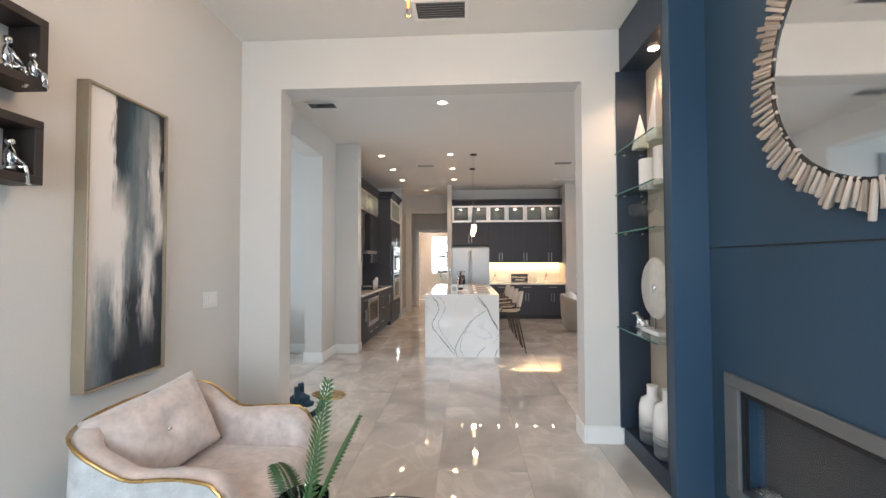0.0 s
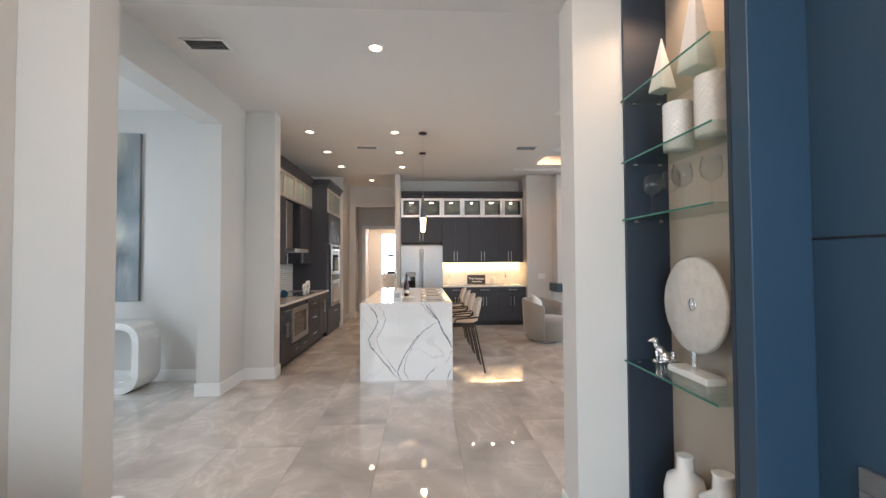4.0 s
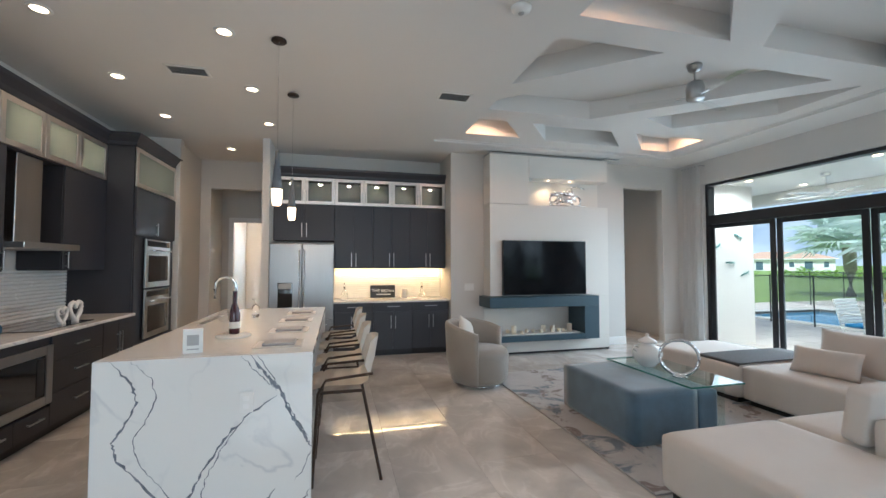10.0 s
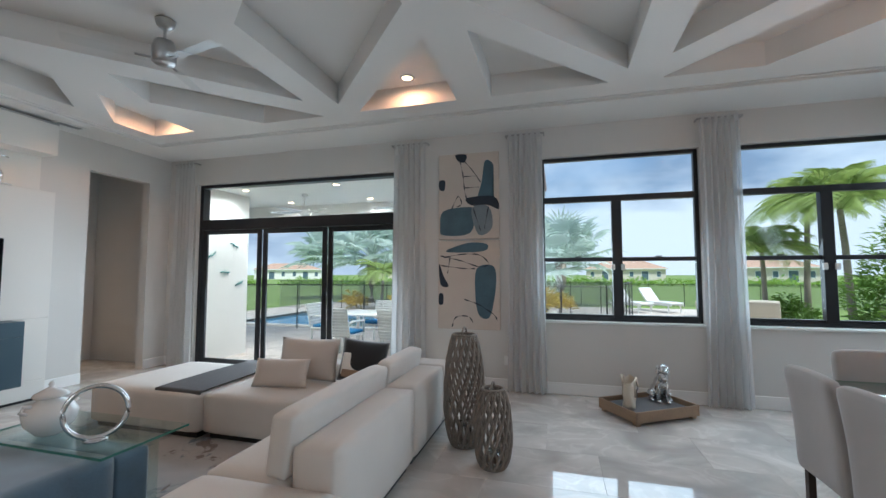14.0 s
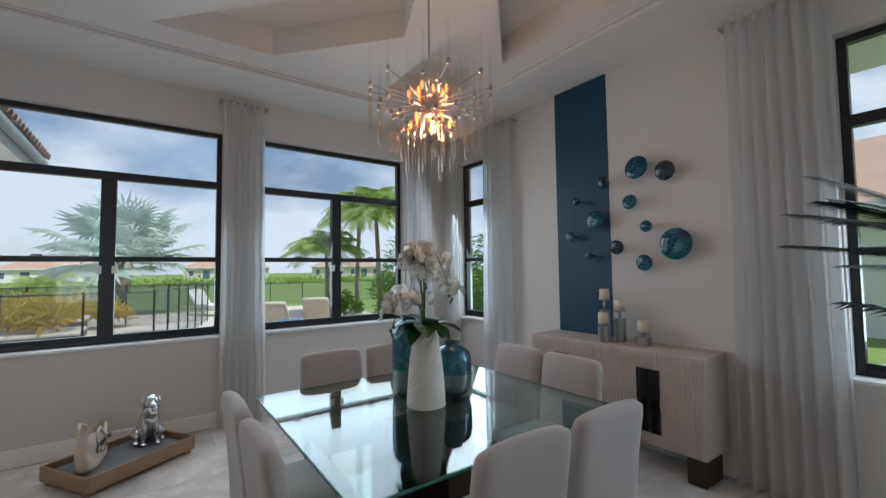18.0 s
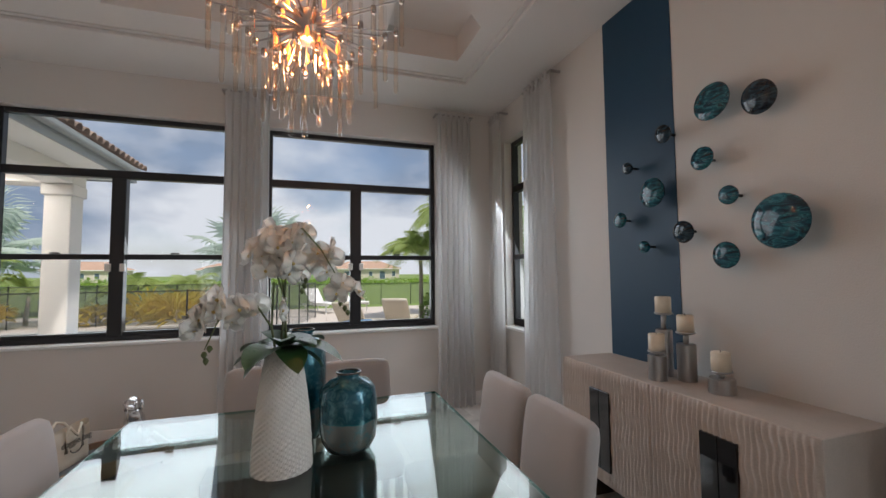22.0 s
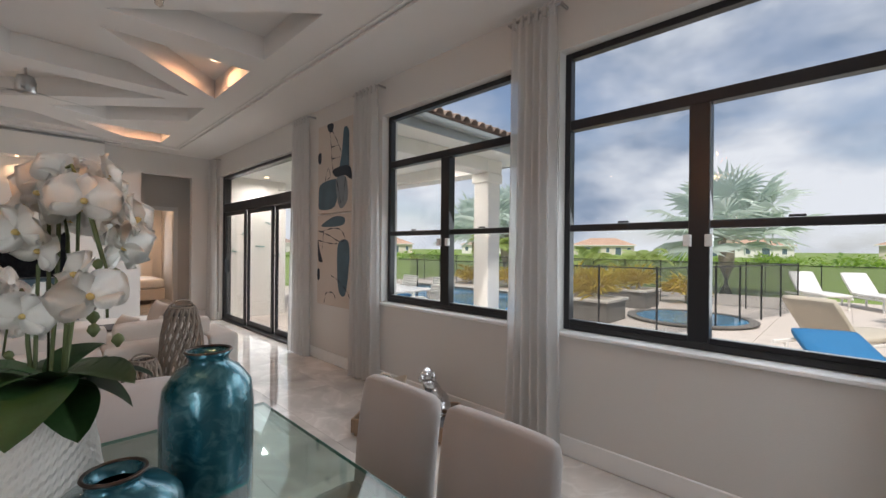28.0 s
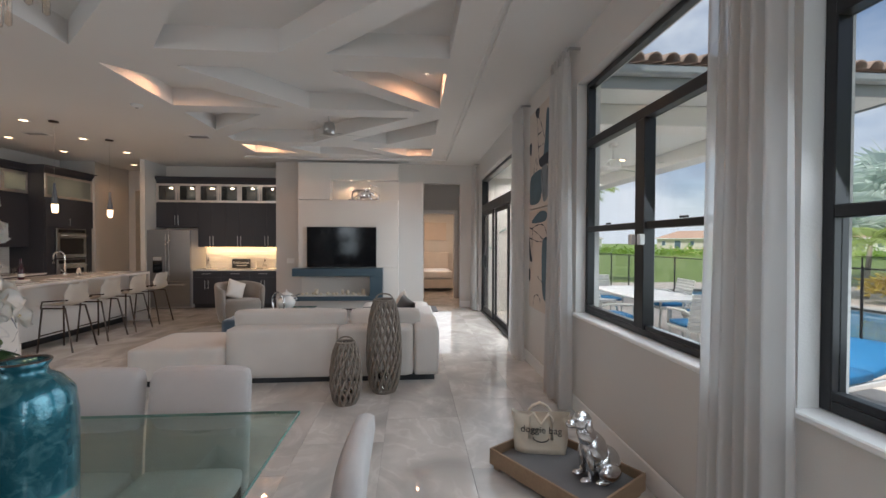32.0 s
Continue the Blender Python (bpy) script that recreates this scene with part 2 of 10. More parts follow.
def veined(name, base, vein, rough, scale=1.2, width=0.03, warp=1.6, random=0.0, cloud=0.08, coat=0.0, stretch=(1, 1, 1), soft=0.35):
    """Polished stone: cloudy ground with thin warped veins, each piece with its own cut of the pattern."""
    m = bpy.data.materials.new(name)
    m.use_nodes = True
    n, l = m.node_tree.nodes, m.node_tree.links
    b = n["Principled BSDF"]
    co, mp, info, sc, ad = n.new("ShaderNodeTexCoord"), n.new("ShaderNodeMapping"), n.new("ShaderNodeObjectInfo"), n.new("ShaderNodeVectorMath"), n.new("ShaderNodeVectorMath")
    mp.inputs["Scale"].default_value = stretch
    l.new(co.outputs["Object"], mp.inputs["Vector"])
    sc.operation = "MULTIPLY"
    cx = n.new("ShaderNodeCombineXYZ")
    for k in "XYZ":
        l.new(info.outputs["Random"], cx.inputs[k])
    l.new(cx.outputs["Vector"], sc.inputs[0])
    sc.inputs[1].default_value = (37 * (random > 0), 91 * (random > 0), 53 * (random > 0))
    l.new(mp.outputs["Vector"], ad.inputs[0])
    l.new(sc.outputs["Vector"], ad.inputs[1])
    nz, ns, nb = n.new("ShaderNodeTexNoise"), n.new("ShaderNodeTexNoise"), n.new("ShaderNodeTexNoise")
    for t, s, d in ((nz, scale, 5.0), (ns, scale * 0.8, 6.0), (nb, scale * 22, 3.0)):
        t.inputs["Scale"].default_value, t.inputs["Detail"].default_value = s, d
        l.new(ad.outputs["Vector"], t.inputs["Vector"])
    nz.inputs["Distortion"].default_value, ns.inputs["Distortion"].default_value = warp, warp * 0.5
    sub, ab, rg = n.new("ShaderNodeMath"), n.new("ShaderNodeMath"), n.new("ShaderNodeMapRange")
    sub.operation, sub.inputs[1].default_value = "SUBTRACT", 0.5
    ab.operation = "ABSOLUTE"
    l.new(nz.outputs["Fac"], sub.inputs[0])
    l.new(sub.outputs[0], ab.inputs[0])
    l.new(ab.outputs[0], rg.inputs["Value"])
    rg.inputs["From Max"].default_value, rg.inputs["To Min"].default_value, rg.inputs["To Max"].default_value = width, 1.0, 0.0
    gate = n.new("ShaderNodeMapRange")
    l.new(ns.outputs["Fac"], gate.inputs["Value"])
    gate.inputs["From Min"].default_value, gate.inputs["From Max"].default_value = 0.42, 0.62
    gate.inputs["To Max"].default_value = soft
    vm = n.new("ShaderNodeMath")
    vm.operation = "MULTIPLY"
    l.new(rg.outputs["Result"], vm.inputs[0])
    l.new(gate.outputs["Result"], vm.inputs[1])
    ground = n.new("ShaderNodeMix")
    ground.data_type = "RGBA"
    ground.inputs["A"].default_value = (*[c * (1 - cloud * 2) for c in base], 1)
    ground.inputs["B"].default_value = (*[min(1, c * (1 + cloud)) for c in base], 1)
    l.new(ns.outputs["Fac"], ground.inputs["Factor"])
    fin = n.new("ShaderNodeMix")
    fin.data_type = "RGBA"
    l.new(ground.outputs["Result"], fin.inputs["A"])
    fin.inputs["B"].default_value = (*vein, 1)
    l.new(vm.outputs[0], fin.inputs["Factor"])
    out = fin.outputs["Result"]
    if random:
        hsv, rng = n.new("ShaderNodeHueSaturation"), n.new("ShaderNodeMapRange")
        rng.inputs["To Min"].default_value, rng.inputs["To Max"].default_value = 1 - random, 1 + random
        l.new(info.outputs["Random"], rng.inputs["Value"])
        l.new(rng.outputs["Result"], hsv.inputs["Value"])
        l.new(out, hsv.inputs["Color"])
        out = hsv.outputs["Color"]
    l.new(out, b.inputs["Base Color"])
    rr = n.new("ShaderNodeMapRange")
    rr.inputs["To Min"].default_value, rr.inputs["To Max"].default_value = rough * 0.6, rough * 1.5
    l.new(nb.outputs["Fac"], rr.inputs["Value"])
    l.new(rr.outputs["Result"], b.inputs["Roughness"])
    b.inputs["Coat Weight"].default_value = coat
    return m


def poured(name, cols):
    """Poured paint: stretched, warped bands of a few colours."""
    m = bpy.data.materials.new(name)
    m.use_nodes = True
    n, l = m.node_tree.nodes, m.node_tree.links
    b = n["Principled BSDF"]
    co, mp, nz, wv, rp = n.new("ShaderNodeTexCoord"), n.new("ShaderNodeMapping"), n.new("ShaderNodeTexNoise"), n.new("ShaderNodeTexNoise"), n.new("ShaderNodeValToRGB")
    l.new(co.outputs["Object"], mp.inputs["Vector"])
    mp.inputs["Scale"].default_value = (3.6, 1, 0.95)
    mp.inputs["Rotation"].default_value = (0, 0.30, 0)
    mp.inputs["Location"].default_value = (0.6, 0, 0.9)
    nz.inputs["Scale"].default_value, nz.inputs["Detail"].default_value, nz.inputs["Distortion"].default_value = 1.15, 5, 0.9
    l.new(mp.outputs["Vector"], nz.inputs["Vector"])
    l.new(nz.outputs["Fac"], rp.inputs["Fac"])
    e = rp.color_ramp.elements
    e[0].position, e[0].color = cols[0][0], (*cols[0][1], 1)
    e[1].position, e[1].color = cols[-1][0], (*cols[-1][1], 1)
    for pos, c in cols[1:-1]:
        x = e.new(pos)
        x.color = (*c, 1)
    l.new(rp.outputs["Color"], b.inputs["Base Color"])
    b.inputs["Roughness"].default_value = 0.35
    return m


def flow_paint(name, w, h, rows, rough=0.35):
    """A brushed canvas: bands of colour across the width that drift into one another from row to row of the height."""
    pigment = {"w": (0.76, 0.73, 0.70), "c": (0.47, 0.45, 0.38), "g": (0.25, 0.27, 0.28), "s": (0.11, 0.145, 0.165), "t": (0.02, 0.055, 0.075), "n": (0.014, 0.022, 0.036), "k": (0.008, 0.009, 0.012)}
    m = bpy.data.materials.new(name)
    m.use_nodes = True
    n, l = m.node_tree.nodes, m.node_tree.links
    b = n["Principled BSDF"]
    co, sp = n.new("ShaderNodeTexCoord"), n.new("ShaderNodeSeparateXYZ")
    l.new(co.outputs["Object"], sp.inputs["Vector"])

    def drift(scale, detail, amount, source, low, size):
        mp, nz, ma, rg = n.new("ShaderNodeMapping"), n.new("ShaderNodeTexNoise"), n.new("ShaderNodeMath"), n.new("ShaderNodeMapRange")
        mp.inputs["Scale"].default_value = scale
        nz.inputs["Scale"].default_value, nz.inputs["Detail"].default_value, nz.inputs["Roughness"].default_value = 1.0, detail, 0.62
        l.new(co.outputs["Object"], mp.inputs["Vector"])
        l.new(mp.outputs["Vector"], nz.inputs["Vector"])
        ma.operation, ma.inputs[1].default_value = "MULTIPLY_ADD", amount * size
        l.new(nz.outputs["Fac"], ma.inputs[0])
        l.new(source, ma.inputs[2])
        rg.inputs["From Min"].default_value, rg.inputs["From Max"].default_value = low + 0.5 * amount * size, low + size + 0.5 * amount * size
        l.new(ma.outputs[0], rg.inputs["Value"])
        return rg.outputs["Result"]

    u = drift((13 / w, 1, 7.0 / h), 6.0, 0.30, sp.outputs["X"], -w / 2, w)
    v = drift((4 / w, 1, 3.5 / h), 4.0, 0.20, sp.outputs["Z"], -h / 2, h)
    out, last = None, 0
    for height, bands in rows:
        rp = n.new("ShaderNodeValToRGB")
        e = rp.color_ramp.elements
        e[0].position, e[0].color = bands[0][0], (*pigment[bands[0][1]], 1)
        e[1].position, e[1].color = bands[-1][0], (*pigment[bands[-1][1]], 1)
        for at, c in bands[1:-1]:
            e.new(at).color = (*pigment[c], 1)
        l.new(u, rp.inputs["Fac"])
        if out is None:
            out = rp.outputs["Color"]
        else:
            rg, mx = n.new("ShaderNodeMapRange"), n.new("ShaderNodeMix")
            rg.inputs["From Min"].default_value, rg.inputs["From Max"].default_value = last, height
            l.new(v, rg.inputs["Value"])
            mx.data_type = "RGBA"
            l.new(rg.outputs["Result"], mx.inputs["Factor"])
            l.new(out, mx.inputs["A"])
            l.new(rp.outputs["Color"], mx.inputs["B"])
            out = mx.outputs["Result"]
        last = height
    l.new(out, b.inputs["Base Color"])
    b.inputs["Roughness"].default_value = rough
    return m


M_WALL = surf("wall_paint", (0.64, 0.625, 0.60), 0.62, var=0.025, scale=1.2, bump=0.25, bscale=140)
M_CEIL = surf("ceiling_paint", (0.74, 0.73, 0.71), 0.7, var=0.02, scale=1.0, bump=0.2, bscale=120)
M_TRIM = surf("trim_white", (0.82, 0.82, 0.81), 0.35, var=0.02)
M_TILE = veined("floor_porcelain", (0.69, 0.65, 0.605), (0.85, 0.82, 0.78), 0.03, 2.4, 0.05, 1.5, random=0.045, cloud=0.34, stretch=(1.0, 0.75, 1.0), soft=0.5)
M_TILE.node_tree.nodes["Principled BSDF"].inputs["IOR"].default_value = 1.72
M_GROUT = surf("grout", (0.60, 0.57, 0.535), 0.8, var=0.1, scale=20)
M_QUARTZ = veined("quartz_marble", (0.80, 0.79, 0.77), (0.62, 0.62, 0.63), 0.07, 0.75, 0.016, 1.5, cloud=0.02, soft=1.0)
M_COUNTER = veined("counter_marble", (0.79, 0.77, 0.74), (0.45, 0.45, 0.47), 0.08, 2.2, 0.02, 2.0, cloud=0.03, soft=0.8)
M_CAB = surf("charcoal_cabinet", (0.034, 0.036, 0.046), 0.46, var=0.12, scale=3, bump=0.12, bscale=90, stretch=(1, 1, 0.08))
M_CABIN = surf("cabinet_inside", (0.25, 0.26, 0.28), 0.6)
M_STEEL = surf("brushed_steel", (0.46, 0.46, 0.46), 0.30, 1.0, var=0.08, scale=3, bump=0.05, bscale=120, stretch=(1, 1, 0.03))
M_ALU = surf("brushed_aluminium", (0.78, 0.73, 0.69), 0.34, 1.0, var=0.06, scale=4, bump=0.05, bscale=140, stretch=(1, 1, 0.05))
M_CHROME = surf("chrome", (0.80, 0.80, 0.81), 0.06, 1.0, var=0.01)
M_SILVER = surf("hammered_silver", (0.72, 0.72, 0.73), 0.16, 1.0, var=0.05, scale=20, bump=0.6, bscale=60)
M_BLACK = surf("black_frame", (0.012, 0.013, 0.016), 0.35, var=0.1)
M_BLACKGLASS = surf("black_glass", (0.008, 0.009, 0.011), 0.04, var=0.1, coat=0.5)
M_SCREEN = surf("television_screen", (0.005, 0.006, 0.008), 0.09, var=0.2, scale=1.5, spec=0.22)
M_NAVY = surf("navy_lacquer", (0.030, 0.065, 0.112), 0.36, var=0.07, scale=2, bump=0.05, bscale=60)
M_NAVYDARK = surf("navy_cabinet", (0.022, 0.034, 0.055), 0.42, var=0.08, scale=2)
M_BLUE = surf("petrol_blue_paint", (0.003, 0.042, 0.092), 0.5, var=0.05, scale=2, bump=0.1, bscale=120)
M_SHELFBLUE = surf("slate_blue_lacquer", (0.045, 0.085, 0.115), 0.35, var=0.05)
M_MEDIA = surf("media_wall_white", (0.74, 0.72, 0.68), 0.45, var=0.02, scale=1.5)
M_SOFA = surf("cream_linen", (0.68, 0.63, 0.58), 0.85, var=0.06, scale=4, bump=0.5, bscale=420, sheen=0.25)
M_SOFADK = surf("cream_linen_shade", (0.60, 0.53, 0.47), 0.85, var=0.06, scale=4, bump=0.5, bscale=420, sheen=0.2)
M_CHAIR = surf("grey_upholstery", (0.40, 0.375, 0.36), 0.82, var=0.07, scale=5, bump=0.5, bscale=380, sheen=0.3)
M_STOOL = surf("ivory_leather", (0.66, 0.60, 0.52), 0.45, var=0.05, scale=6, bump=0.2, bscale=160)
M_TUBCHAIR = surf("taupe_fabric", (0.29, 0.265, 0.235), 0.7, var=0.08, scale=6, bump=0.4, bscale=300, sheen=0.4)
M_BRONZE = surf("dark_bronze", (0.075, 0.055, 0.045), 0.4, 0.8, var=0.1)
M_VELVET = surf("slate_blue_velvet", (0.085, 0.15, 0.215), 0.75, var=0.42, scale=4.5, bump=0.3, bscale=200, sheen=0.6)
M_BLUSH = surf("blush_velvet", (0.60, 0.52, 0.485), 0.5, var=0.30, scale=13, bump=0.5, bscale=34, sheen=0.6, rvar=0.2)
M_BLUSHOUT = surf("silver_velvet", (0.50, 0.50, 0.50), 0.5, var=0.30, scale=14, bump=0.3, bscale=160, sheen=0.4)
M_GOLD = surf("brushed_gold", (0.62, 0.42, 0.18), 0.28, 1.0, var=0.08, scale=10)
M_CURTAIN = surf("sheer_curtain", (0.70, 0.69, 0.67), 0.9, var=0.05, scale=3, bump=0.3, bscale=500)
cn_, cl_ = M_CURTAIN.node_tree.nodes, M_CURTAIN.node_tree.links
c_tr, c_thin, c_m1, c_m2 = cn_.new("ShaderNodeBsdfTranslucent"), cn_.new("ShaderNodeBsdfTransparent"), cn_.new("ShaderNodeMixShader"), cn_.new("ShaderNodeMixShader")
c_tr.inputs["Color"].default_value = (0.84, 0.85, 0.86, 1)
c_m1.inputs["Fac"].default_value, c_m2.inputs["Fac"].default_value = 0.56, 0.23
cl_.new(cn_["Principled BSDF"].outputs["BSDF"], c_m1.inputs[1])
cl_.new(c_tr.outputs["BSDF"], c_m1.inputs[2])
cl_.new(c_m1.outputs["Shader"], c_m2.inputs[1])
cl_.new(c_thin.outputs["BSDF"], c_m2.inputs[2])
cl_.new(c_m2.outputs["Shader"], cn_["Material Output"].inputs["Surface"])
M_GREENGLASS = pane_glass("green_edge_glass", (0.90, 0.96, 0.94), 0.7)
M_GLASSEDGE = surf("glass_edge_green", (0.06, 0.20, 0.16), 0.15, var=0.1)
M_TABLEGLASS = pane_glass("table_glass", (0.78, 0.88, 0.85), 1.15)
M_PANE = pane_glass("window_glass", (0.97, 0.985, 0.98), 0.55)
M_CLEAR = glass("clear_glass")
M_THIN = pane_glass("thin_crystal", (0.985, 0.99, 0.99), 0.75)
M_SOCKET = surf("polished_nickel", (0.50, 0.44, 0.40), 0.22, 1.0, var=0.1)
# warm tint puts the bulbs' amber light into the clear glass
M_ROD = pane_glass("bulb_tinted_glass", (1.0, 0.94, 0.88), 1.6)
M_UPROD = pane_glass("clear_glass_rod", (0.98, 0.97, 0.96), 0.45)
M_MIRROR = surf("mirror_silver", (0.86, 0.87, 0.87), 0.015, 1.0, var=0.005)
M_WOODSTICK = surf("whitewashed_stick", (0.46, 0.40, 0.345), 0.55, var=0.34, scale=14, bump=0.7, bscale=90, random=0.22, stretch=(1, 1, 0.15))
M_WICKER = surf("grey_rattan", (0.24, 0.20, 0.165), 0.75, var=0.25, scale=30, bump=0.5, bscale=140)
M_OAK = surf("oak_wood", (0.30, 0.20, 0.125), 0.5, var=0.22, scale=9, bump=0.3, bscale=60, stretch=(1, 0.12, 1))
M_WHITE = surf("white_gloss", (0.80, 0.79, 0.77), 0.25, var=0.02)
M_CERAMIC = surf("white_ceramic", (0.76, 0.73, 0.68), 0.4, var=0.05, scale=12, bump=0.3, bscale=70)
M_WAX = surf("candle_wax", (0.82, 0.74, 0.60), 0.5, var=0.04)
M_PETAL = translucent(surf("orchid_petal", (0.93, 0.92, 0.89), 0.55, var=0.05, scale=25), 0.6, (0.99, 0.98, 0.95))
M_PETALHEART = surf("orchid_heart", (0.70, 0.52, 0.20), 0.6)
M_LEAF = surf("dark_leaf", (0.038, 0.105, 0.032), 0.32, var=0.25, scale=9)
M_STEM = surf("green_stem", (0.10, 0.13, 0.045), 0.6, var=0.2)
M_FERN = surf("fern_green", (0.040, 0.095, 0.026), 0.5, var=0.3, scale=14, random=0.2)
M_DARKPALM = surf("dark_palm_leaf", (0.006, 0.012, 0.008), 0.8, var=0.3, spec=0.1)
M_BULB = glow("warm_bulb", (1.0, 0.24, 0.04), 3.4)
M_CANGLOW = glow("downlight_lens", (1.0, 0.68, 0.40), 8)
M_CABGLOW = glow("cabinet_puck", (1.0, 0.74, 0.48), 55)
M_STRIP = glow("undercabinet_strip", (1.0, 0.66, 0.28), 5)
M_PLASTIC = surf("white_plastic", (0.78, 0.78, 0.76), 0.4, var=0.02)
M_VENT = surf("vent_grey", (0.42, 0.42, 0.42), 0.5)
M_PATCH = surf("plain_dark", (0.05, 0.05, 0.06), 0.5)


# ---- building helpers ----
def mesh_ob(name, bm, material, smooth=False):
    me = bpy.data.meshes.new(name)
    bm.normal_update()
    bm.to_mesh(me)
    bm.free()
    mats = material if isinstance(material, (list, tuple)) else [material]
    for m in mats:
        me.materials.append(m)
    if smooth:
        me.shade_smooth()
    return new(name, me)


def part(name, bm, material, parent, label="", smooth=False):
    ob = mesh_ob(name, bm, material, smooth)
    ob.parent = parent
    if label:
        ob["label"] = label
    return ob


def thing(name, label, category, at=(0, 0, 0), rz=0.0, group="", kind=""):
    ob = new(name)
    ob.empty_display_size = 0.1
    ob.matrix_world = pose(*at, 0, 0, rz)
    return tagged(ob, label, category, group, kind)


def structure(name, bm, material, label="", category=""):
    return tagged(mesh_ob(name, bm, material), label, category, kind="structure")


def box(bm, lo, hi, bevel=0.0, seg=1, m=None):
    """A box from corner to corner, its edges rounded by bevel."""
    c = [(a + b) / 2 for a, b in zip(lo, hi)]
    s = [abs(b - a) for a, b in zip(lo, hi)]
    res = bmesh.ops.create_cube(bm, size=1.0, matrix=Matrix.Translation(c) @ Matrix.Diagonal((*s, 1)))
    vs = res["verts"]
    if bevel > 0:
        es = {e for v in vs for e in v.link_edges}
        out = bmesh.ops.bevel(bm, geom=list(es), offset=min(bevel, min(s) * 0.49), segments=seg, profile=0.5, affect="EDGES")
        vs = out["verts"]
        vs = list({v for f in out["faces"] for v in f.verts} | {v for v in vs})
    if m is not None:
        bmesh.ops.transform(bm, matrix=m, verts=list(_island(vs)))
    return vs


def _island(vs):
    """All the vertices joined to these."""
    seen, stack = set(vs), list(vs)
    while stack:
        v = stack.pop()
        for e in v.link_edges:
            o = e.other_vert(v)
            if o not in seen:
                seen.add(o)
                stack.append(o)
    return seen


def boxes(*specs, bevel=0.0, seg=1):
    bm = bmesh.new()
    for lo, hi in specs:
        box(bm, lo, hi, bevel, seg)
    return bm


def lathe(profile, seg=24, bm=None, at=(0, 0, 0), cap=True):
    """A body of revolution round z from (radius, height) pairs, bottom first."""
    bm = bm or bmesh.new()
    rings = []
    for r, z in profile:
        rings.append([bm.verts.new((at[0] + r * math.cos(2 * math.pi * k / seg), at[1] + r * math.sin(2 * math.pi * k / seg), at[2] + z)) for k in range(seg)])
    for a, b in zip(rings, rings[1:]):
        for k in range(seg):
            bm.faces.new((a[k], a[(k + 1) % seg], b[(k + 1) % seg], b[k]))
    if cap:
        bm.faces.new(rings[0][::-1])
        bm.faces.new(rings[-1])
    return bm


def tube(points, radius, seg=8, bm=None, taper=1.0, closed=False):
    """A round bar along points."""
    bm = bm or bmesh.new()
    pts = [Vector(p) for p in points]
    rings, n = [], len(pts)
    up = Vector((0, 0, 1))
    for i, p in enumerate(pts):
        a = pts[(i + 1) % n] if (i + 1 < n or closed) else p
        c = pts[i - 1] if (i > 0 or closed) else p
        d = (a - c).normalized() if (a - c).length > 1e-6 else Vector((0, 0, 1))
        side = d.cross(up)
        if side.length < 1e-3:
            side = d.cross(Vector((1, 0, 0)))
        side.normalize()
        other = side.cross(d)
        r = radius * (1 + (taper - 1) * i / max(1, n - 1))
        rings.append([bm.verts.new(p + side * r * math.cos(2 * math.pi * k / seg) + other * r * math.sin(2 * math.pi * k / seg)) for k in range(seg)])
    for a, b in list(zip(rings, rings[1:])) + ([(rings[-1], rings[0])] if closed else []):
        for k in range(seg):
            bm.faces.new((a[k], a[(k + 1) % seg], b[(k + 1) % seg], b[k]))
    if not closed:
        bm.faces.new(rings[0][::-1])
        bm.faces.new(rings[-1])
    return bm


def prism(poly, z0, z1, bm=None, m=None):
    """A flat polygon (x, y) drawn up from z0 to z1."""
    bm = bm or bmesh.new()
    lo = [bm.verts.new((x, y, z0)) for x, y in poly]
    hi = [bm.verts.new((x, y, z1)) for x, y in poly]
    fs = [bm.faces.new(lo[::-1]), bm.faces.new(hi)]
    n = len(poly)
    for k in range(n):
        fs.append(bm.faces.new((lo[k], lo[(k + 1) % n], hi[(k + 1) % n], hi[k])))
    if m is not None:
        bmesh.ops.transform(bm, matrix=m, verts=lo + hi)
    bmesh.ops.recalc_face_normals(bm, faces=fs)
    return bm


def soft_box(lo, hi, bevel=0.06, seg=4, puff=0.0, cuts=6, sink=0.0):
    """A cushion: a box with rounded edges whose faces swell by puff."""
    bm = bmesh.new()
    c = Vector([(a + b) / 2 for a, b in zip(lo, hi)])
    s = Vector([abs(b - a) for a, b in zip(lo, hi)])
    res = bmesh.ops.create_cube(bm, size=1.0)
    vs = res["verts"]
    es = list({e for v in vs for e in v.link_edges})
    bmesh.ops.subdivide_edges(bm, edges=es, cuts=cuts, use_grid_fill=True)
    vs = list(bm.verts)
    half = s / 2
    b = min(bevel, min(half) * 0.98)
    core = half - Vector((b, b, b))
    for v in vs:
        p = Vector((v.co.x * s.x, v.co.y * s.y, v.co.z * s.z))
        q = Vector([max(-k, min(k, x)) for x, k in zip(p, core)])
        d = p - q
        if d.length > 1e-9:
            p = q + d.normalized() * b
        u = [abs(2 * x / k) if k else 0 for x, k in zip(p, s)]
        if puff:
            p.z += math.copysign(puff, p.z) * (1 - min(1, u[0]) ** 2) * (1 - min(1, u[1]) ** 2) * (u[2] ** 2)
            p.x += math.copysign(puff * 0.5, p.x) * (1 - min(1, u[2]) ** 2) * (1 - min(1, u[1]) ** 2) * (u[0] ** 2)
            p.y += math.copysign(puff * 0.5, p.y) * (1 - min(1, u[2]) ** 2) * (1 - min(1, u[0]) ** 2) * (u[1] ** 2)
        v.co = p + c
    return bm


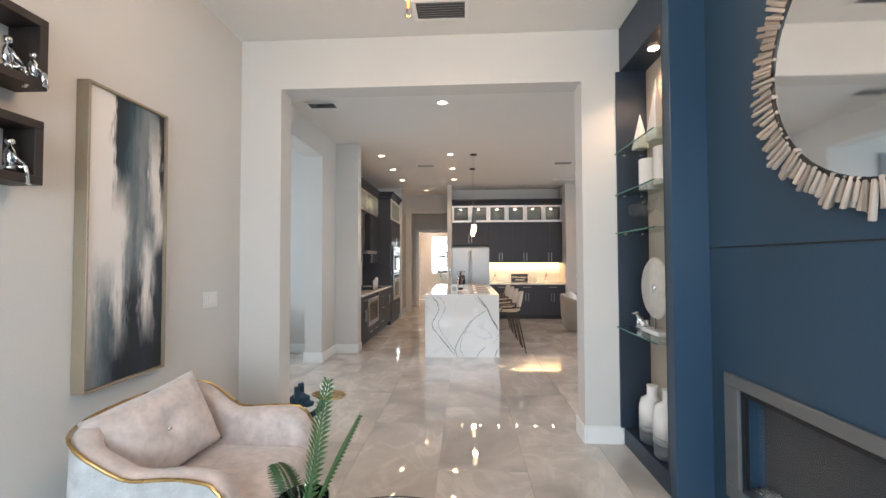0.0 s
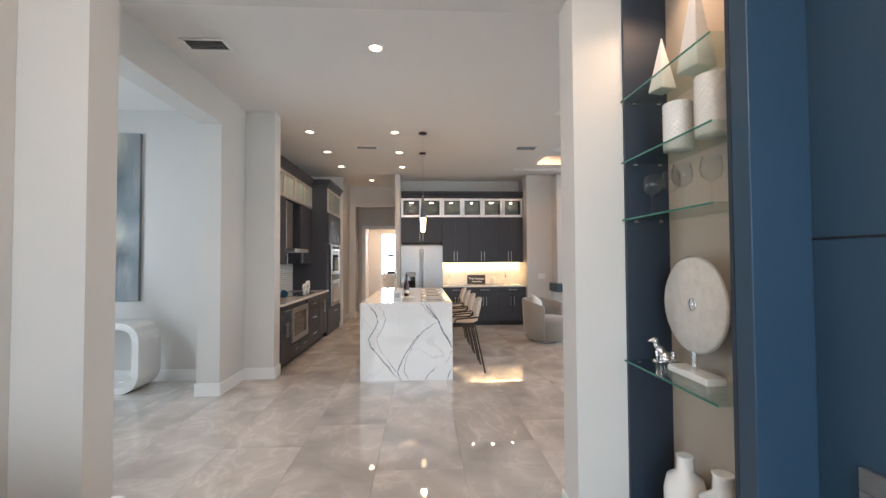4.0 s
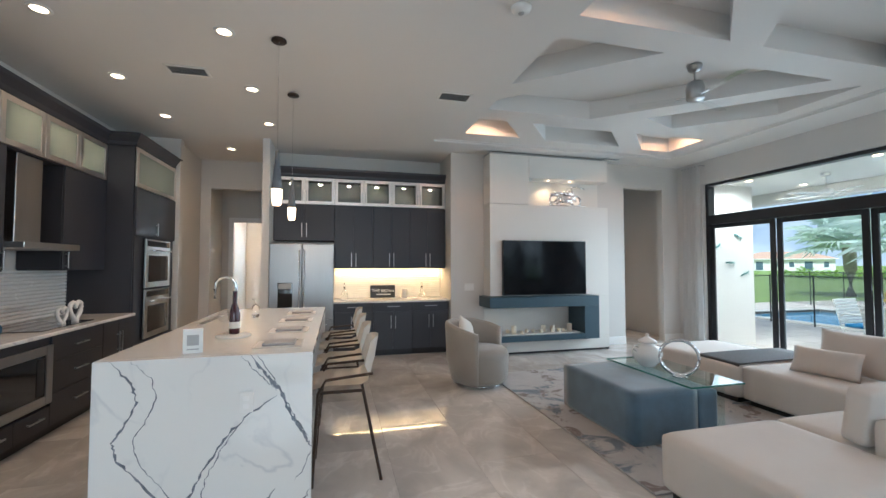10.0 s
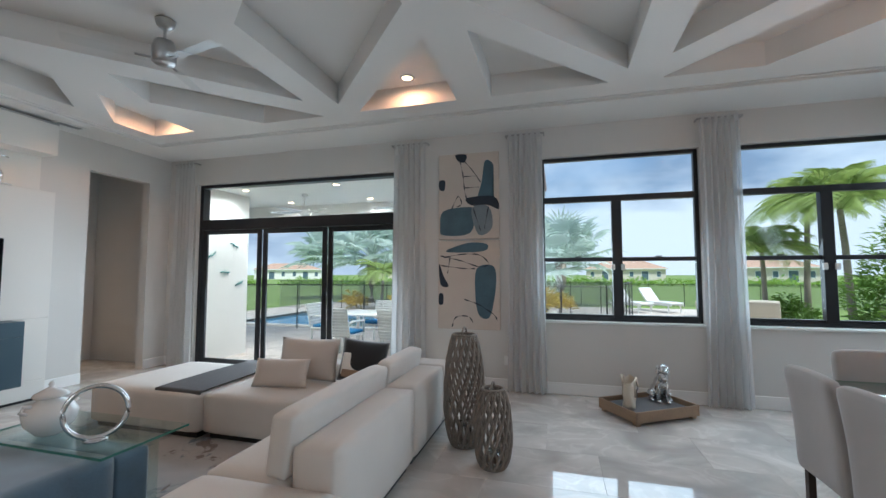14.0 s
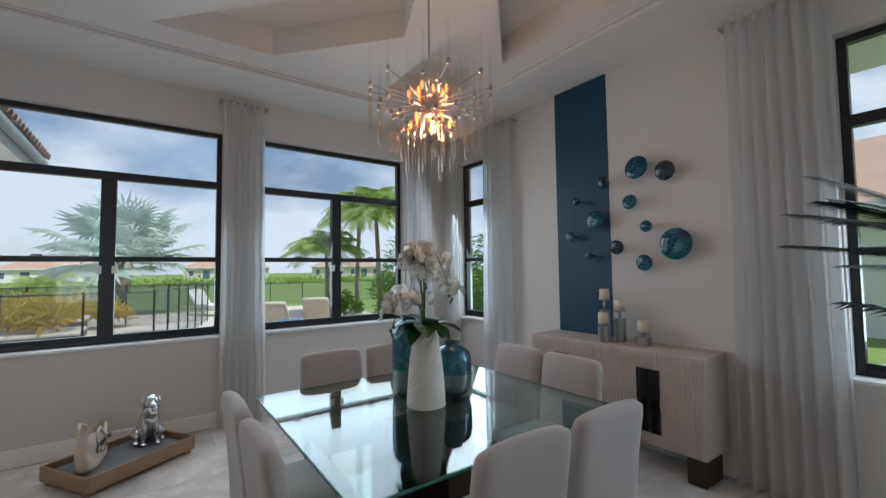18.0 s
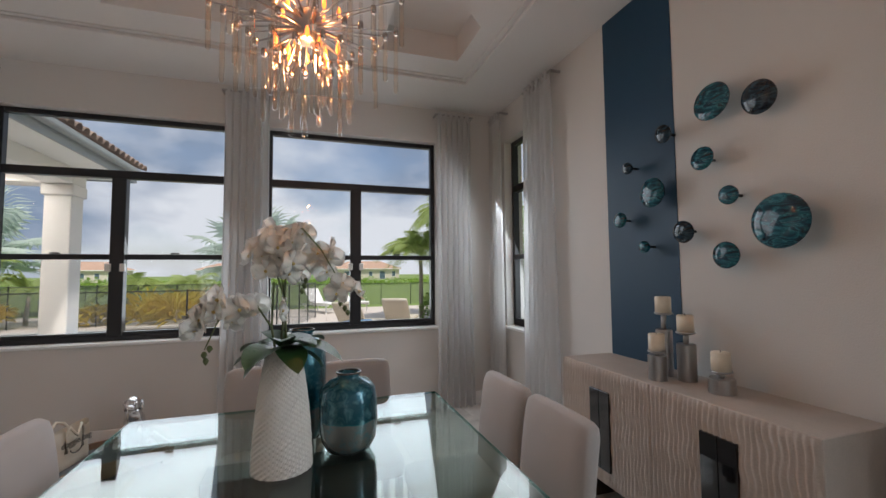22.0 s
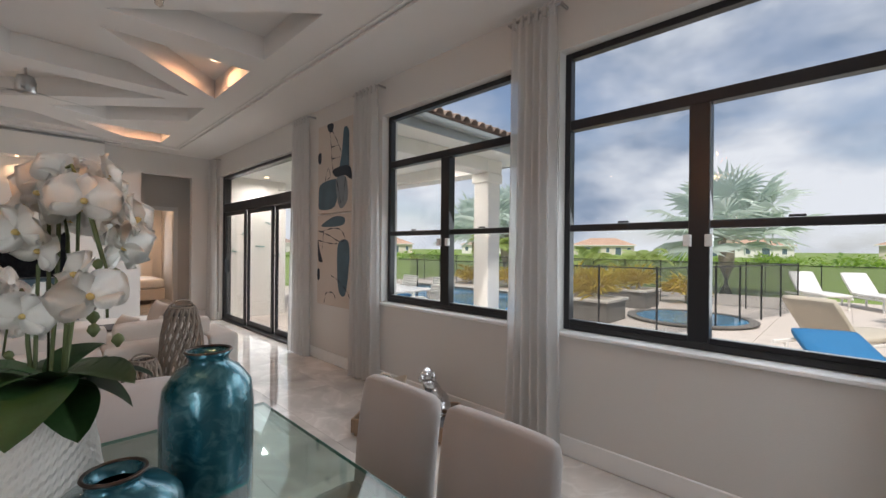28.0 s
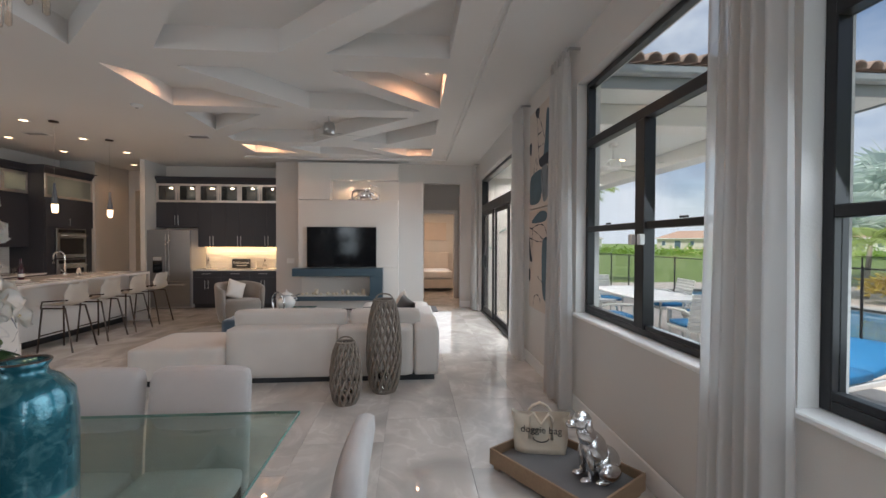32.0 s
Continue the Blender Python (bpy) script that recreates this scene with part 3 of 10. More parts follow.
def pillow_mesh(w, h, d, n=14, pinch=0.05):
    """A stuffed pillow in the x-z plane: sharp seam and corners, full middle."""
    bm = bmesh.new()
    sides = []
    for s in (-1, 1):
        grid = []
        for j in range(n + 1):
            row = []
            for i in range(n + 1):
                u, v = 2 * i / n - 1, 2 * j / n - 1
                t = max(0.0, (1 - abs(u) ** 2.6) * (1 - abs(v) ** 2.6)) ** 0.55
                x = u * (1 - pinch * (1 - abs(v) ** 2) * 1.0) * w / 2 if abs(u) > 0 else 0
                z = v * (1 - pinch * (1 - abs(u) ** 2) * 1.0) * h / 2
                row.append(bm.verts.new((x, s * t * d / 2, z)))
            grid.append(row)
        for j in range(n):
            for i in range(n):
                q = (grid[j][i], grid[j][i + 1], grid[j + 1][i + 1], grid[j + 1][i])
                bm.faces.new(q if s < 0 else q[::-1])
    bmesh.ops.remove_doubles(bm, verts=bm.verts, dist=1e-5)
    return bm


def moved(bm, m):
    bmesh.ops.transform(bm, matrix=m, verts=bm.verts)
    return bm


def wall_with_holes(axis, at, thick, span, z, holes):
    """A wall along x or y between span[0] and span[1], from z[0] to z[1], with (a0, a1, z0, z1) openings through it."""
    bm = bmesh.new()
    cuts = sorted({span[0], span[1], *[h[0] for h in holes], *[h[1] for h in holes]})
    zs = sorted({z[0], z[1], *[h[2] for h in holes], *[h[3] for h in holes]})

    def inside(a, zz):
        return any(h[0] < a < h[1] and h[2] < zz < h[3] for h in holes)

    def solid(i, j):
        return 0 <= i < len(cuts) - 1 and 0 <= j < len(zs) - 1 and not inside((cuts[i] + cuts[i + 1]) / 2, (zs[j] + zs[j + 1]) / 2)

    def vert(a, d, zz):
        return bm.verts.new((a, at + d, zz) if axis == "x" else (at + d, a, zz))

    def quad(*ps):
        bm.faces.new([vert(*p) for p in ps])

    for i in range(len(cuts) - 1):
        for j in range(len(zs) - 1):
            if not solid(i, j):
                continue
            a, b, c, d = cuts[i], cuts[i + 1], zs[j], zs[j + 1]
            quad((a, 0, c), (b, 0, c), (b, 0, d), (a, 0, d))
            quad((a, thick, c), (a, thick, d), (b, thick, d), (b, thick, c))
            if not solid(i - 1, j):
                quad((a, 0, c), (a, 0, d), (a, thick, d), (a, thick, c))
            if not solid(i + 1, j):
                quad((b, 0, c), (b, thick, c), (b, thick, d), (b, 0, d))
            if not solid(i, j - 1):
                quad((a, 0, c), (a, thick, c), (b, thick, c), (b, 0, c))
            if not solid(i, j + 1):
                quad((a, 0, d), (b, 0, d), (b, thick, d), (a, thick, d))
    bmesh.ops.remove_doubles(bm, verts=bm.verts, dist=1e-5)
    bmesh.ops.recalc_face_normals(bm, faces=bm.faces)
    return bm


def face_text(body, height, material, m, parent=None, name="lettering", depth=0.001):
    """Raised letters in the built-in font as a mesh, centred on m, facing along m's z."""
    cu = bpy.data.curves.new(name, "FONT")
    cu.body, cu.size, cu.extrude, cu.align_x, cu.align_y = body, height, depth, "CENTER", "CENTER"
    tmp = new(name, cu)
    me = bpy.data.meshes.new_from_object(tmp.evaluated_get(bpy.context.evaluated_depsgraph_get()))
    bpy.data.objects.remove(tmp)
    me.materials.clear()
    me.materials.append(material)
    ob = new(name, me)
    ob.matrix_world = m
    if parent is not None:
        ob.parent = parent
    return ob


# ---- the shell ----
H = 3.25
WX, WXO = 7.65, 7.86          # window wall, inside and outside face
SY, SYO = 0.335, 0.12          # south wall
NY = 10.72                    # north wall of the living space

structure("floor", boxes(((-4.2, -1.7, -0.12), (7.86, 16.2, -0.012))), M_GROUT, "grout bed under the floor tiles", "floor")

# windows: y or x range, sill, head
W1, W2 = (3.11, 4.87), (1.05, 2.775)
W3, W4 = (6.78, 7.42), (2.82, 3.70)
SILL, HEAD = 0.85, 2.875
SL = (6.75, 10.17, 0.0, 2.84)
structure("wall_east", wall_with_holes("y", WX, WXO - WX, (SYO, 15.2), (0, H + 0.45), [(*W1, SILL, HEAD), (*W2, SILL, HEAD), SL]), M_WALL, "light greige painted wall with windows and a sliding door", "wall")
structure("wall_south", wall_with_holes("x", SYO, SY - SYO, (2.35, WX), (0, H + 0.45), [(*W3, SILL, HEAD), (*W4, SILL - 0.05, HEAD)]), M_WALL, "light greige painted wall of the dining area", "wall")
structure("wall_north", wall_with_holes("x", NY, 0.14, (3.19, WX), (0, H + 0.45), [(6.46, 7.30, 0, 2.83)]), M_WALL, "greige painted wall behind the television", "wall")
structure("wall_dining_west", boxes(((2.35, -1.6, 0), (2.55, 4.26, H + 0.45))), M_WALL, "greige painted partition wall", "wall")
structure("wall_opening", wall_with_holes("x", 4.06, 0.2, (-1.34, 2.348), (0, H + 0.45), [(-0.722, 1.715, 0, 2.84)]), M_WALL, "painted wall with a wide square opening", "wall")
structure("wall_front_west", boxes(((-1.26, -1.6, 0), (-1.06, 4.058, H + 0.45))), M_WALL, "beige painted wall", "wall")
structure("wall_front_south", wall_with_holes("x", -1.6, 0.15, (-1.31, 2.35), (0, H + 0.45), [(-0.7, 1.9, 0.3, 2.7)]), M_WALL, "painted front wall with a large window", "wall")
structure("wall_passage", wall_with_holes("y", -1.46, 0.24, (4.262, 7.05), (0, H + 0.45), [(4.262, 6.45, 0, 2.90)]), M_WALL, "pale painted wall with a square passage opening", "wall")
structure("wall_alcove", boxes(((-4.2, 7.052, 0), (-1.222, 7.25, H + 0.45))), M_WALL, "greige alcove wall with a painting", "wall")
structure("wall_kitchen_end", boxes(((-1.22, 7.052, 0), (-0.87, 7.248, H + 0.45))), M_WALL, "pale painted wall end beside the kitchen", "wall")
structure("wall_kitchen_west", boxes(((-1.72, 7.252, 0), (-1.52, 11.0, H + 0.45))), M_WALL, "kitchen wall behind the cabinets", "wall")
structure("wall_alcove_west", boxes(((-4.2, 4.0, 0), (-4.0, 7.05, H + 0.45))), M_WALL, "far wall of the side room", "wall")
structure("wall_alcove_south", boxes(((-4.0, 3.9, 0), (-1.348, 4.06, H + 0.45))), M_WALL, "side room wall", "wall")
# north of the kitchen: corridor to a back room
structure("wall_oven_end", boxes(((-1.72, 11.0, 0), (-0.80, 11.14, H + 0.45))), M_WALL, "wall beside the oven tower", "wall")
structure("wall_corridor_west", boxes(((-1.02, 11.142, 0), (-0.88, 16.1, H + 0.45))), M_WALL, "corridor wall", "wall")
structure("wall_fridge_side", boxes(((0.36, 10.66, 0), (0.458, 12.2, H + 0.45))), M_WALL, "narrow wall end beside the refrigerator", "wall")
structure("wall_corridor_head", wall_with_holes("x", 12.2, 0.15, (-0.878, 0.62), (0, H + 0.45), [(-0.72, 0.36, 0, 2.75)]), M_WALL, "beige corridor wall with an opening", "wall")
structure("wall_corridor_door", wall_with_holes("x", 13.6, 0.12, (-0.878, 0.62), (0, H + 0.45), [(-0.66, 0.22, 0, 2.3)]), M_WALL, "beige wall with a door opening", "wall")
structure("wall_corridor_east", boxes(((0.62, 11.5, 0), (0.76, 16.0, H + 0.45))), M_WALL, "corridor wall", "wall")
structure("wall_back_room", wall_with_holes("x", 15.95, 0.15, (-0.878, 0.62), (0, H + 0.45), [(-0.44, 0.10, 0.95, 2.3)]), M_WALL, "end wall with a window", "wall")
structure("wall_bar_back", boxes(((0.46, 11.44, 0), (3.19, 11.6, H + 0.45))), M_WALL, "wall behind the bar cabinets", "wall")
structure("wall_bar_side", boxes(((3.192, 10.862, 0), (3.33, 11.6, H + 0.45))), M_WALL, "side of the bar recess", "wall")
# hall and bedroom behind the living room
structure("wall_hall_west", boxes(((5.8, 10.862, 0), (5.94, 15.2, H + 0.45))), M_WALL, "hall wall", "wall")
structure("wall_hall_door", wall_with_holes("x", 12.3, 0.14, (5.942, WX), (0, H + 0.45), [(6.52, 7.32, 0, 2.25)]), M_WALL, "hall wall with a bedroom door opening", "wall")
structure("wall_bedroom", boxes(((5.942, 15.2, 0), (WXO, 15.35, H + 0.45))), M_WALL, "bedroom wall", "wall")

# ---- ceiling with its star coffers ----
COFFERS = [
    [(5.43, 5.67), (6.62, 5.67), (6.62, 6.80)],
    [(3.90, 5.67), (5.02, 5.67), (6.38, 6.93), (4.90, 6.93)],
    [(3.17, 5.67), (4.56, 6.93), (3.17, 6.93)],
    [(3.16, 7.22), (4.18, 7.22), (3.16, 8.12)],
    [(4.56, 7.24), (6.20, 7.24), (4.52, 8.80), (3.17, 8.80), (3.17, 8.52)],
    [(6.64, 7.26), (6.64, 8.08), (5.80, 8.84), (5.20, 8.60)],
    [(5.49, 9.14), (6.65, 9.14), (6.65, 9.80), (6.14, 9.80)],
    [(3.90, 9.12), (5.07, 9.12), (5.68, 9.75), (4.42, 9.75)],
    [(3.17, 9.07), (3.50, 9.07), (4.00, 9.72), (3.17, 9.72)],
]
COFFERS = [[(x - 0.055, y) for x, y in c] for c in COFFERS]
COFFERS += [[(x, 10.98 - y) for x, y in reversed(c)] for c in COFFERS]
DEEP = 0.22


def fill_ceiling(rect, holes, z):
    bm = bmesh.new()
    x0, y0, x1, y1 = rect
    loops = [[(x0, y0), (x1, y0), (x1, y1), (x0, y1)]] + holes
    edges = []
    for loop in loops:
        vs = [bm.verts.new((x, y, z)) for x, y in loop]
        edges += [bm.edges.new((vs[k], vs[(k + 1) % len(vs)])) for k in range(len(vs))]
    bmesh.ops.triangle_fill(bm, use_beauty=True, use_dissolve=False, edges=edges)
    return bm


bm = fill_ceiling((-4.2, -1.6, WX, 15.96), COFFERS, H)
for poly in COFFERS:
    n = len(poly)
    lo = [bm.verts.new((x, y, H)) for x, y in poly]
    hi = [bm.verts.new((x, y, H + DEEP)) for x, y in poly]
    for k in range(n):
        bm.faces.new((lo[k], hi[k], hi[(k + 1) % n], lo[(k + 1) % n]))
    bm.faces.new(hi)
bmesh.ops.remove_doubles(bm, verts=bm.verts, dist=1e-4)
ceiling = structure("ceiling", bm, M_CEIL, "white painted ceiling with star-shaped coffers", "ceiling")
structure("roof_slab", boxes(((-4.2, -1.7, H + 0.46), (WXO, 16.1, H + 0.6))), M_CEIL, "roof over the rooms", "ceiling")
# stepped moulding round the coffers
bm = bmesh.new()
for a, b, zt in ((0.0, 0.045, 0.03), (0.075, 0.10, 0.015)):
    x0, x1, y0, y1 = 2.76 + a, 6.97 - a, 0.93 + a, 10.14 - a
    w = b - a
    for lo, hi in (((x0, y0), (x1, y0 + w)), ((x0, y1 - w), (x1, y1)), ((x1 - w, y0 + w), (x1, y1 - w))):
        box(bm, (lo[0], lo[1], H - zt), (hi[0], hi[1], H - 0.001), 0.004)
structure("ceiling_trim", bm, M_CEIL, "stepped ceiling moulding round the coffers", "trim")


# ---- windows, sliding door and curtains ----
def to_wall(axis, at, a, d, z):
    """A point at a along the wall, d metres outwards of the inside face."""
    return (at + d, a, z) if axis == "y" else (a, at - d, z)


def span_box(axis, at, a0, a1, d0, d1, z0, z1):
    p, q = to_wall(axis, at, a0, d0, z0), to_wall(axis, at, a1, d1, z1)
    return tuple(min(u, v) for u, v in zip(p, q)), tuple(max(u, v) for u, v in zip(p, q))


def window(name, axis, at, a0, a1, sill, head, label, mullion=True):
    w = thing(name, label, "window", to_wall(axis, at, (a0 + a1) / 2, 0.1, sill), kind="structure")
    inv = w.matrix_world.inverted()

    def put(pname, lo, hi, mat, bevel=0.004, plabel=""):
        o = part(pname, boxes((lo, hi), bevel=bevel), mat, w, plabel)
        o.matrix_parent_inverse = inv
        return o

    f, tz, mz = 0.045, head - 0.53, sill + 0.755
    mid = (a0 + a1) / 2
    d0, d1 = 0.085, 0.150
    put("window_frame", *span_box(axis, at, a0, a0 + f, d0, d1, sill + 0.02, head), M_BLACK)
    put("window_frame", *span_box(axis, at, a1 - f, a1, d0, d1, sill + 0.02, head), M_BLACK)
    put("window_frame", *span_box(axis, at, a0 + f, a1 - f, d0, d1, head - f, head), M_BLACK)
    put("window_frame", *span_box(axis, at, a0 + f, a1 - f, d0, d1, sill + 0.02, sill + 0.02 + f), M_BLACK)
    put("transom", *span_box(axis, at, a0 + f, a1 - f, d0 - 0.01, d1, tz - 0.035, tz + 0.035), M_BLACK)
    xs = [a0 + f, a1 - f]
    if mullion:
        put("mullion", *span_box(axis, at, mid - 0.055, mid + 0.055, d0 - 0.015, d1, sill + 0.02 + f, tz - 0.035), M_BLACK)
        xs = [a0 + f, mid - 0.055, mid + 0.055, a1 - f]
    for u, v in zip(xs[::2], xs[1::2]):
        put("meeting_rail", *span_box(axis, at, u, v, d0, d1 - 0.01, mz - 0.024, mz + 0.024), M_BLACK)
        put("lower_sash_rail", *span_box(axis, at, u, v, d0, d1 - 0.02, sill + 0.065, sill + 0.095), M_BLACK, 0.003)
        put("pane", *span_box(axis, at, u, v, d0 + 0.03, d0 + 0.036, sill + 0.095, mz - 0.024), M_PANE, 0)
        put("pane", *span_box(axis, at, u, v, d0 + 0.045, d0 + 0.051, mz + 0.024, tz - 0.035), M_PANE, 0)
        edge = v if mullion and v < mid else u
        put("sash_latch", *span_box(axis, at, edge - 0.02, edge + 0.02, d0 - 0.05, d0 - 0.016, mz - 0.13, mz - 0.06), M_PLASTIC, 0.004, "white plastic sash latch")
        put("latch", *span_box(axis, at, (u + v) / 2 - 0.035, (u + v) / 2 + 0.035, d0 - 0.014, d0, mz + 0.025, mz + 0.038), M_BLACK, 0.003)
    put("pane", *span_box(axis, at, a0 + f, a1 - f, d0 + 0.03, d0 + 0.036, tz + 0.035, head - f), M_PANE, 0)
    put("window_sill", *span_box(axis, at, a0 - 0.02, a1 + 0.02, -0.03, 0.15, sill - 0.01, sill + 0.018), M_TRIM, 0.006, "white marble sill")
    for o in w.children:
        if o.name.startswith("pane"):
            o.visible_shadow = False
    return w


window("window_1", "y", WX, *W1, SILL, HEAD, "black framed window with two sashes and a transom pane")
window("window_2", "y", WX, *W2, SILL, HEAD, "black framed window with two sashes and a transom pane")
window("window_3", "x", SY, *W3, SILL, HEAD, "narrow black framed window with a transom pane", False)
window("window_4", "x", SY, *W4, SILL - 0.05, HEAD, "black framed window with a transom pane", False)

# sliding door with its transom light
sd = thing("door_1", "black framed three-panel sliding glass door with a transom", "door", (WX + 0.1, 8.44, 0), kind="structure")
sinv = sd.matrix_world.inverted()


def sput(pname, lo, hi, mat, bevel=0.004, plabel=""):
    o = part(pname, boxes((lo, hi), bevel=bevel), mat, sd, plabel)
    o.matrix_parent_inverse = sinv
    if pname == "pane":
        o.visible_shadow = False
    return o


y0, y1, _, top = SL
sput("door_frame", (WX + 0.06, y0, 0), (WX + 0.20, y0 + 0.06, top), M_BLACK)
sput("door_frame", (WX + 0.06, y1 - 0.06, 0), (WX + 0.20, y1, top), M_BLACK)
sput("door_frame", (WX + 0.06, y0 + 0.06, top - 0.05), (WX + 0.20, y1 - 0.06, top), M_BLACK)
sput("door_frame", (WX + 0.05, y0 + 0.06, 2.12), (WX + 0.20, y1 - 0.06, 2.28), M_BLACK)
sput("threshold", (WX + 0.03, y0 + 0.06, 0.0), (WX + 0.21, y1 - 0.06, 0.035), M_BLACK)
sput("pane", (WX + 0.12, y0 + 0.06, 2.28), (WX + 0.126, y1 - 0.06, top - 0.05), M_PANE, 0)
edges = [10.10, 9.01, 7.91, 6.82]
for k, (b, a) in enumerate(zip(edges, edges[1:])):
    d = 0.075 + 0.035 * k
    sput("stile", (WX + d, b - 0.075, 0.036), (WX + d + 0.03, b, 2.118), M_BLACK, 0.003)
    sput("stile", (WX + d, a, 0.036), (WX + d + 0.03, a + 0.075, 2.118), M_BLACK, 0.003)
    sput("rail", (WX + d, a + 0.075, 0.036), (WX + d + 0.03, b - 0.075, 0.13), M_BLACK, 0.003)
    sput("rail", (WX + d, a + 0.075, 2.05), (WX + d + 0.03, b - 0.075, 2.118), M_BLACK, 0.003)
    sput("pane", (WX + d + 0.012, a + 0.075, 0.13), (WX + d + 0.018, b - 0.075, 2.05), M_PANE, 0)
sput("door_handle", (WX + 0.045, 10.0, 0.95), (WX + 0.075, 10.025, 1.2), M_BLACK, 0.004)


def curtain(axis, at, a0, a1, depth, folds, seed, label, flare=1.12):
    """A pinch-pleated sheer panel hung on a short rod."""
    rnd = random.Random(seed)
    mid = (a0 + a1) / 2
    c = thing("curtain", label, "curtain", to_wall(axis, at, mid, -0.10, 0.015), group="curtains at the windows")
    inv = c.matrix_world.inverted()
    bm = bmesh.new()
    n, rows = folds * 10, 26
    ph = [rnd.uniform(-0.5, 0.5) for _ in range(folds + 1)]
    amp = [rnd.uniform(0.7, 1.25) for _ in range(folds + 1)]
    grid = []
    for r in range(rows + 1):
        v = r / rows
        z = 0.015 + v * 3.165
        row = []
        for k in range(n + 1):
            u = k / n
            f = u * folds
            i = min(folds, int(f))
            s = math.sin(2 * math.pi * f + 0.25 * math.sin(2 * math.pi * f) + 0.5 * ph[i % 3] * math.sin(math.pi * u) * (1 - v))
            pinch = 1.0 if v < 0.93 else 1 - 0.55 * (v - 0.93) / 0.07
            dep = depth * amp[i] * (0.55 + 0.45 * (1 - v)) * pinch
            wide = 1 + (flare - 1) * (1 - v) ** 1.5 - 0.03 * math.sin(3 * v)
            a = mid + (u - 0.5) * (a1 - a0) * wide + 0.004 * math.sin(3 * v + 6 * u + seed)
            row.append(bm.verts.new(to_wall(axis, at, a, -0.095 + dep * s * 0.5 + 0.003 * math.sin(4 * v + 5 * u), z)))
        grid.append(row)
    for r in range(rows):
        for k in range(n):
            bm.faces.new((grid[r][k], grid[r][k + 1], grid[r + 1][k + 1], grid[r + 1][k]))
    o = part("panel", bm, M_CURTAIN, c, smooth=True)
    o.matrix_parent_inverse = inv
    p, q = to_wall(axis, at, a0 - 0.03, -0.095, 3.16), to_wall(axis, at, a1 + 0.03, -0.095, 3.16)
    o = part("rod", tube([p, q], 0.011), M_STEEL, c, "brushed steel curtain rod", True)
    o.matrix_parent_inverse = inv
    for a in (a0 - 0.02, a1 + 0.02):
        o = part("bracket", boxes(span_box(axis, at, a - 0.008, a + 0.008, -0.085, 0.0, 3.15, 3.17)), M_STEEL, c)
        o.matrix_parent_inverse = inv
    for k in range(folds):
        a = a0 + (k + 0.5) * (a1 - a0) / folds
        o = part("pleat_hook", boxes(span_box(axis, at, a - 0.012, a + 0.012, -0.112, -0.094, 3.10, 3.19), bevel=0.003), M_CURTAIN, c)
        o.matrix_parent_inverse = inv


CL = "floor-length pale grey sheer curtain panel"
curtain("y", WX, 10.14, 10.49, 0.09, 5, 1, CL + " beside the sliding door")
curtain("y", WX, 6.34, 6.79, 0.10, 6, 2, CL + " beside the sliding door")
curtain("y", WX, 4.84, 5.26, 0.10, 6, 3, CL + " beside the paired paintings")
curtain("y", WX, 2.74, 3.13, 0.10, 6, 4, CL + " between two windows")
curtain("y", WX, 0.68, 1.06, 0.10, 6, 5, CL + " in the corner")
curtain("x", SY, 7.34, 7.58, 0.08, 4, 6, CL + " beside the narrow window")
curtain("x", SY, 6.36, 6.80, 0.10, 6, 7, CL + " beside the narrow window")
curtain("x", SY, 3.70, 4.24, 0.11, 7, 8, CL + " beside the sideboard")


# ---- baseboards, downlights, vents ----
def baseboard(lo, hi):
    structure("baseboard", boxes(((*lo, 0.0), (*hi, 0.14)), bevel=0.006), M_TRIM, "white painted baseboard", "trim")


for lo, hi in (((WX - 0.016, SY + 0.016), (WX, 6.73)), ((WX - 0.016, 10.15), (WX, NY - 0.016)), ((2.55, SY), (WX, SY + 0.016)), ((2.55, SY + 0.016), (2.566, 4.26)),
               ((3.21, NY - 0.016), (3.73, NY)), ((5.92, NY - 0.016), (6.46, NY)), ((7.30, NY - 0.016), (WX, NY)),
               ((1.715, 4.044), (2.005, 4.06)), ((1.699, 4.044), (1.715, 4.276)), ((1.715, 4.26), (2.566, 4.276)), ((-1.044, 4.044), (-0.722, 4.06)), ((-0.722, 4.044), (-0.706, 4.276)), ((-1.22, 4.26), (-0.722, 4.276)),
               ((-1.06, -1.4), (-1.044, 4.044)), ((-1.476, 6.434), (-1.204, 6.45)), ((-1.22, 6.45), (-1.204, 7.036)), ((-1.22, 7.036), (-0.854, 7.052)), ((-0.87, 7.052), (-0.854, 7.248)),
               ((-4.0, 7.036), (-1.476, 7.052)), ((-0.88, 11.16), (-0.864, 12.2)), ((-0.82, 10.984), (-0.80, 11.14)), ((0.344, 10.66), (0.36, 12.2)), ((0.344, 10.644), (0.458, 10.66)), ((-0.88, 12.36), (-0.864, 13.6)),
               ((5.94, 10.87), (5.956, 12.3)), ((5.956, 12.284), (6.52, 12.3)), ((5.956, 15.184), (WX, 15.2)), ((-0.88, 15.934), (0.6, 15.95))):
    baseboard(lo, hi)


def downlight(x, y, z=H):
    d = thing("recessed_downlight", "lit recessed ceiling downlight with a white trim ring", "light", (x, y, z - 0.004), group="recessed downlights")
    bm = lathe([(0.052, -0.002), (0.075, -0.004), (0.078, 0.003), (0.052, 0.0035)], 28, cap=False)
    part("trim_ring", bm, M_TRIM, d, smooth=True)
    part("lens", lathe([(0.0505, 0.0), (0.0505, 0.003)], 28), M_CANGLOW, d, "glowing warm lens")
    return d


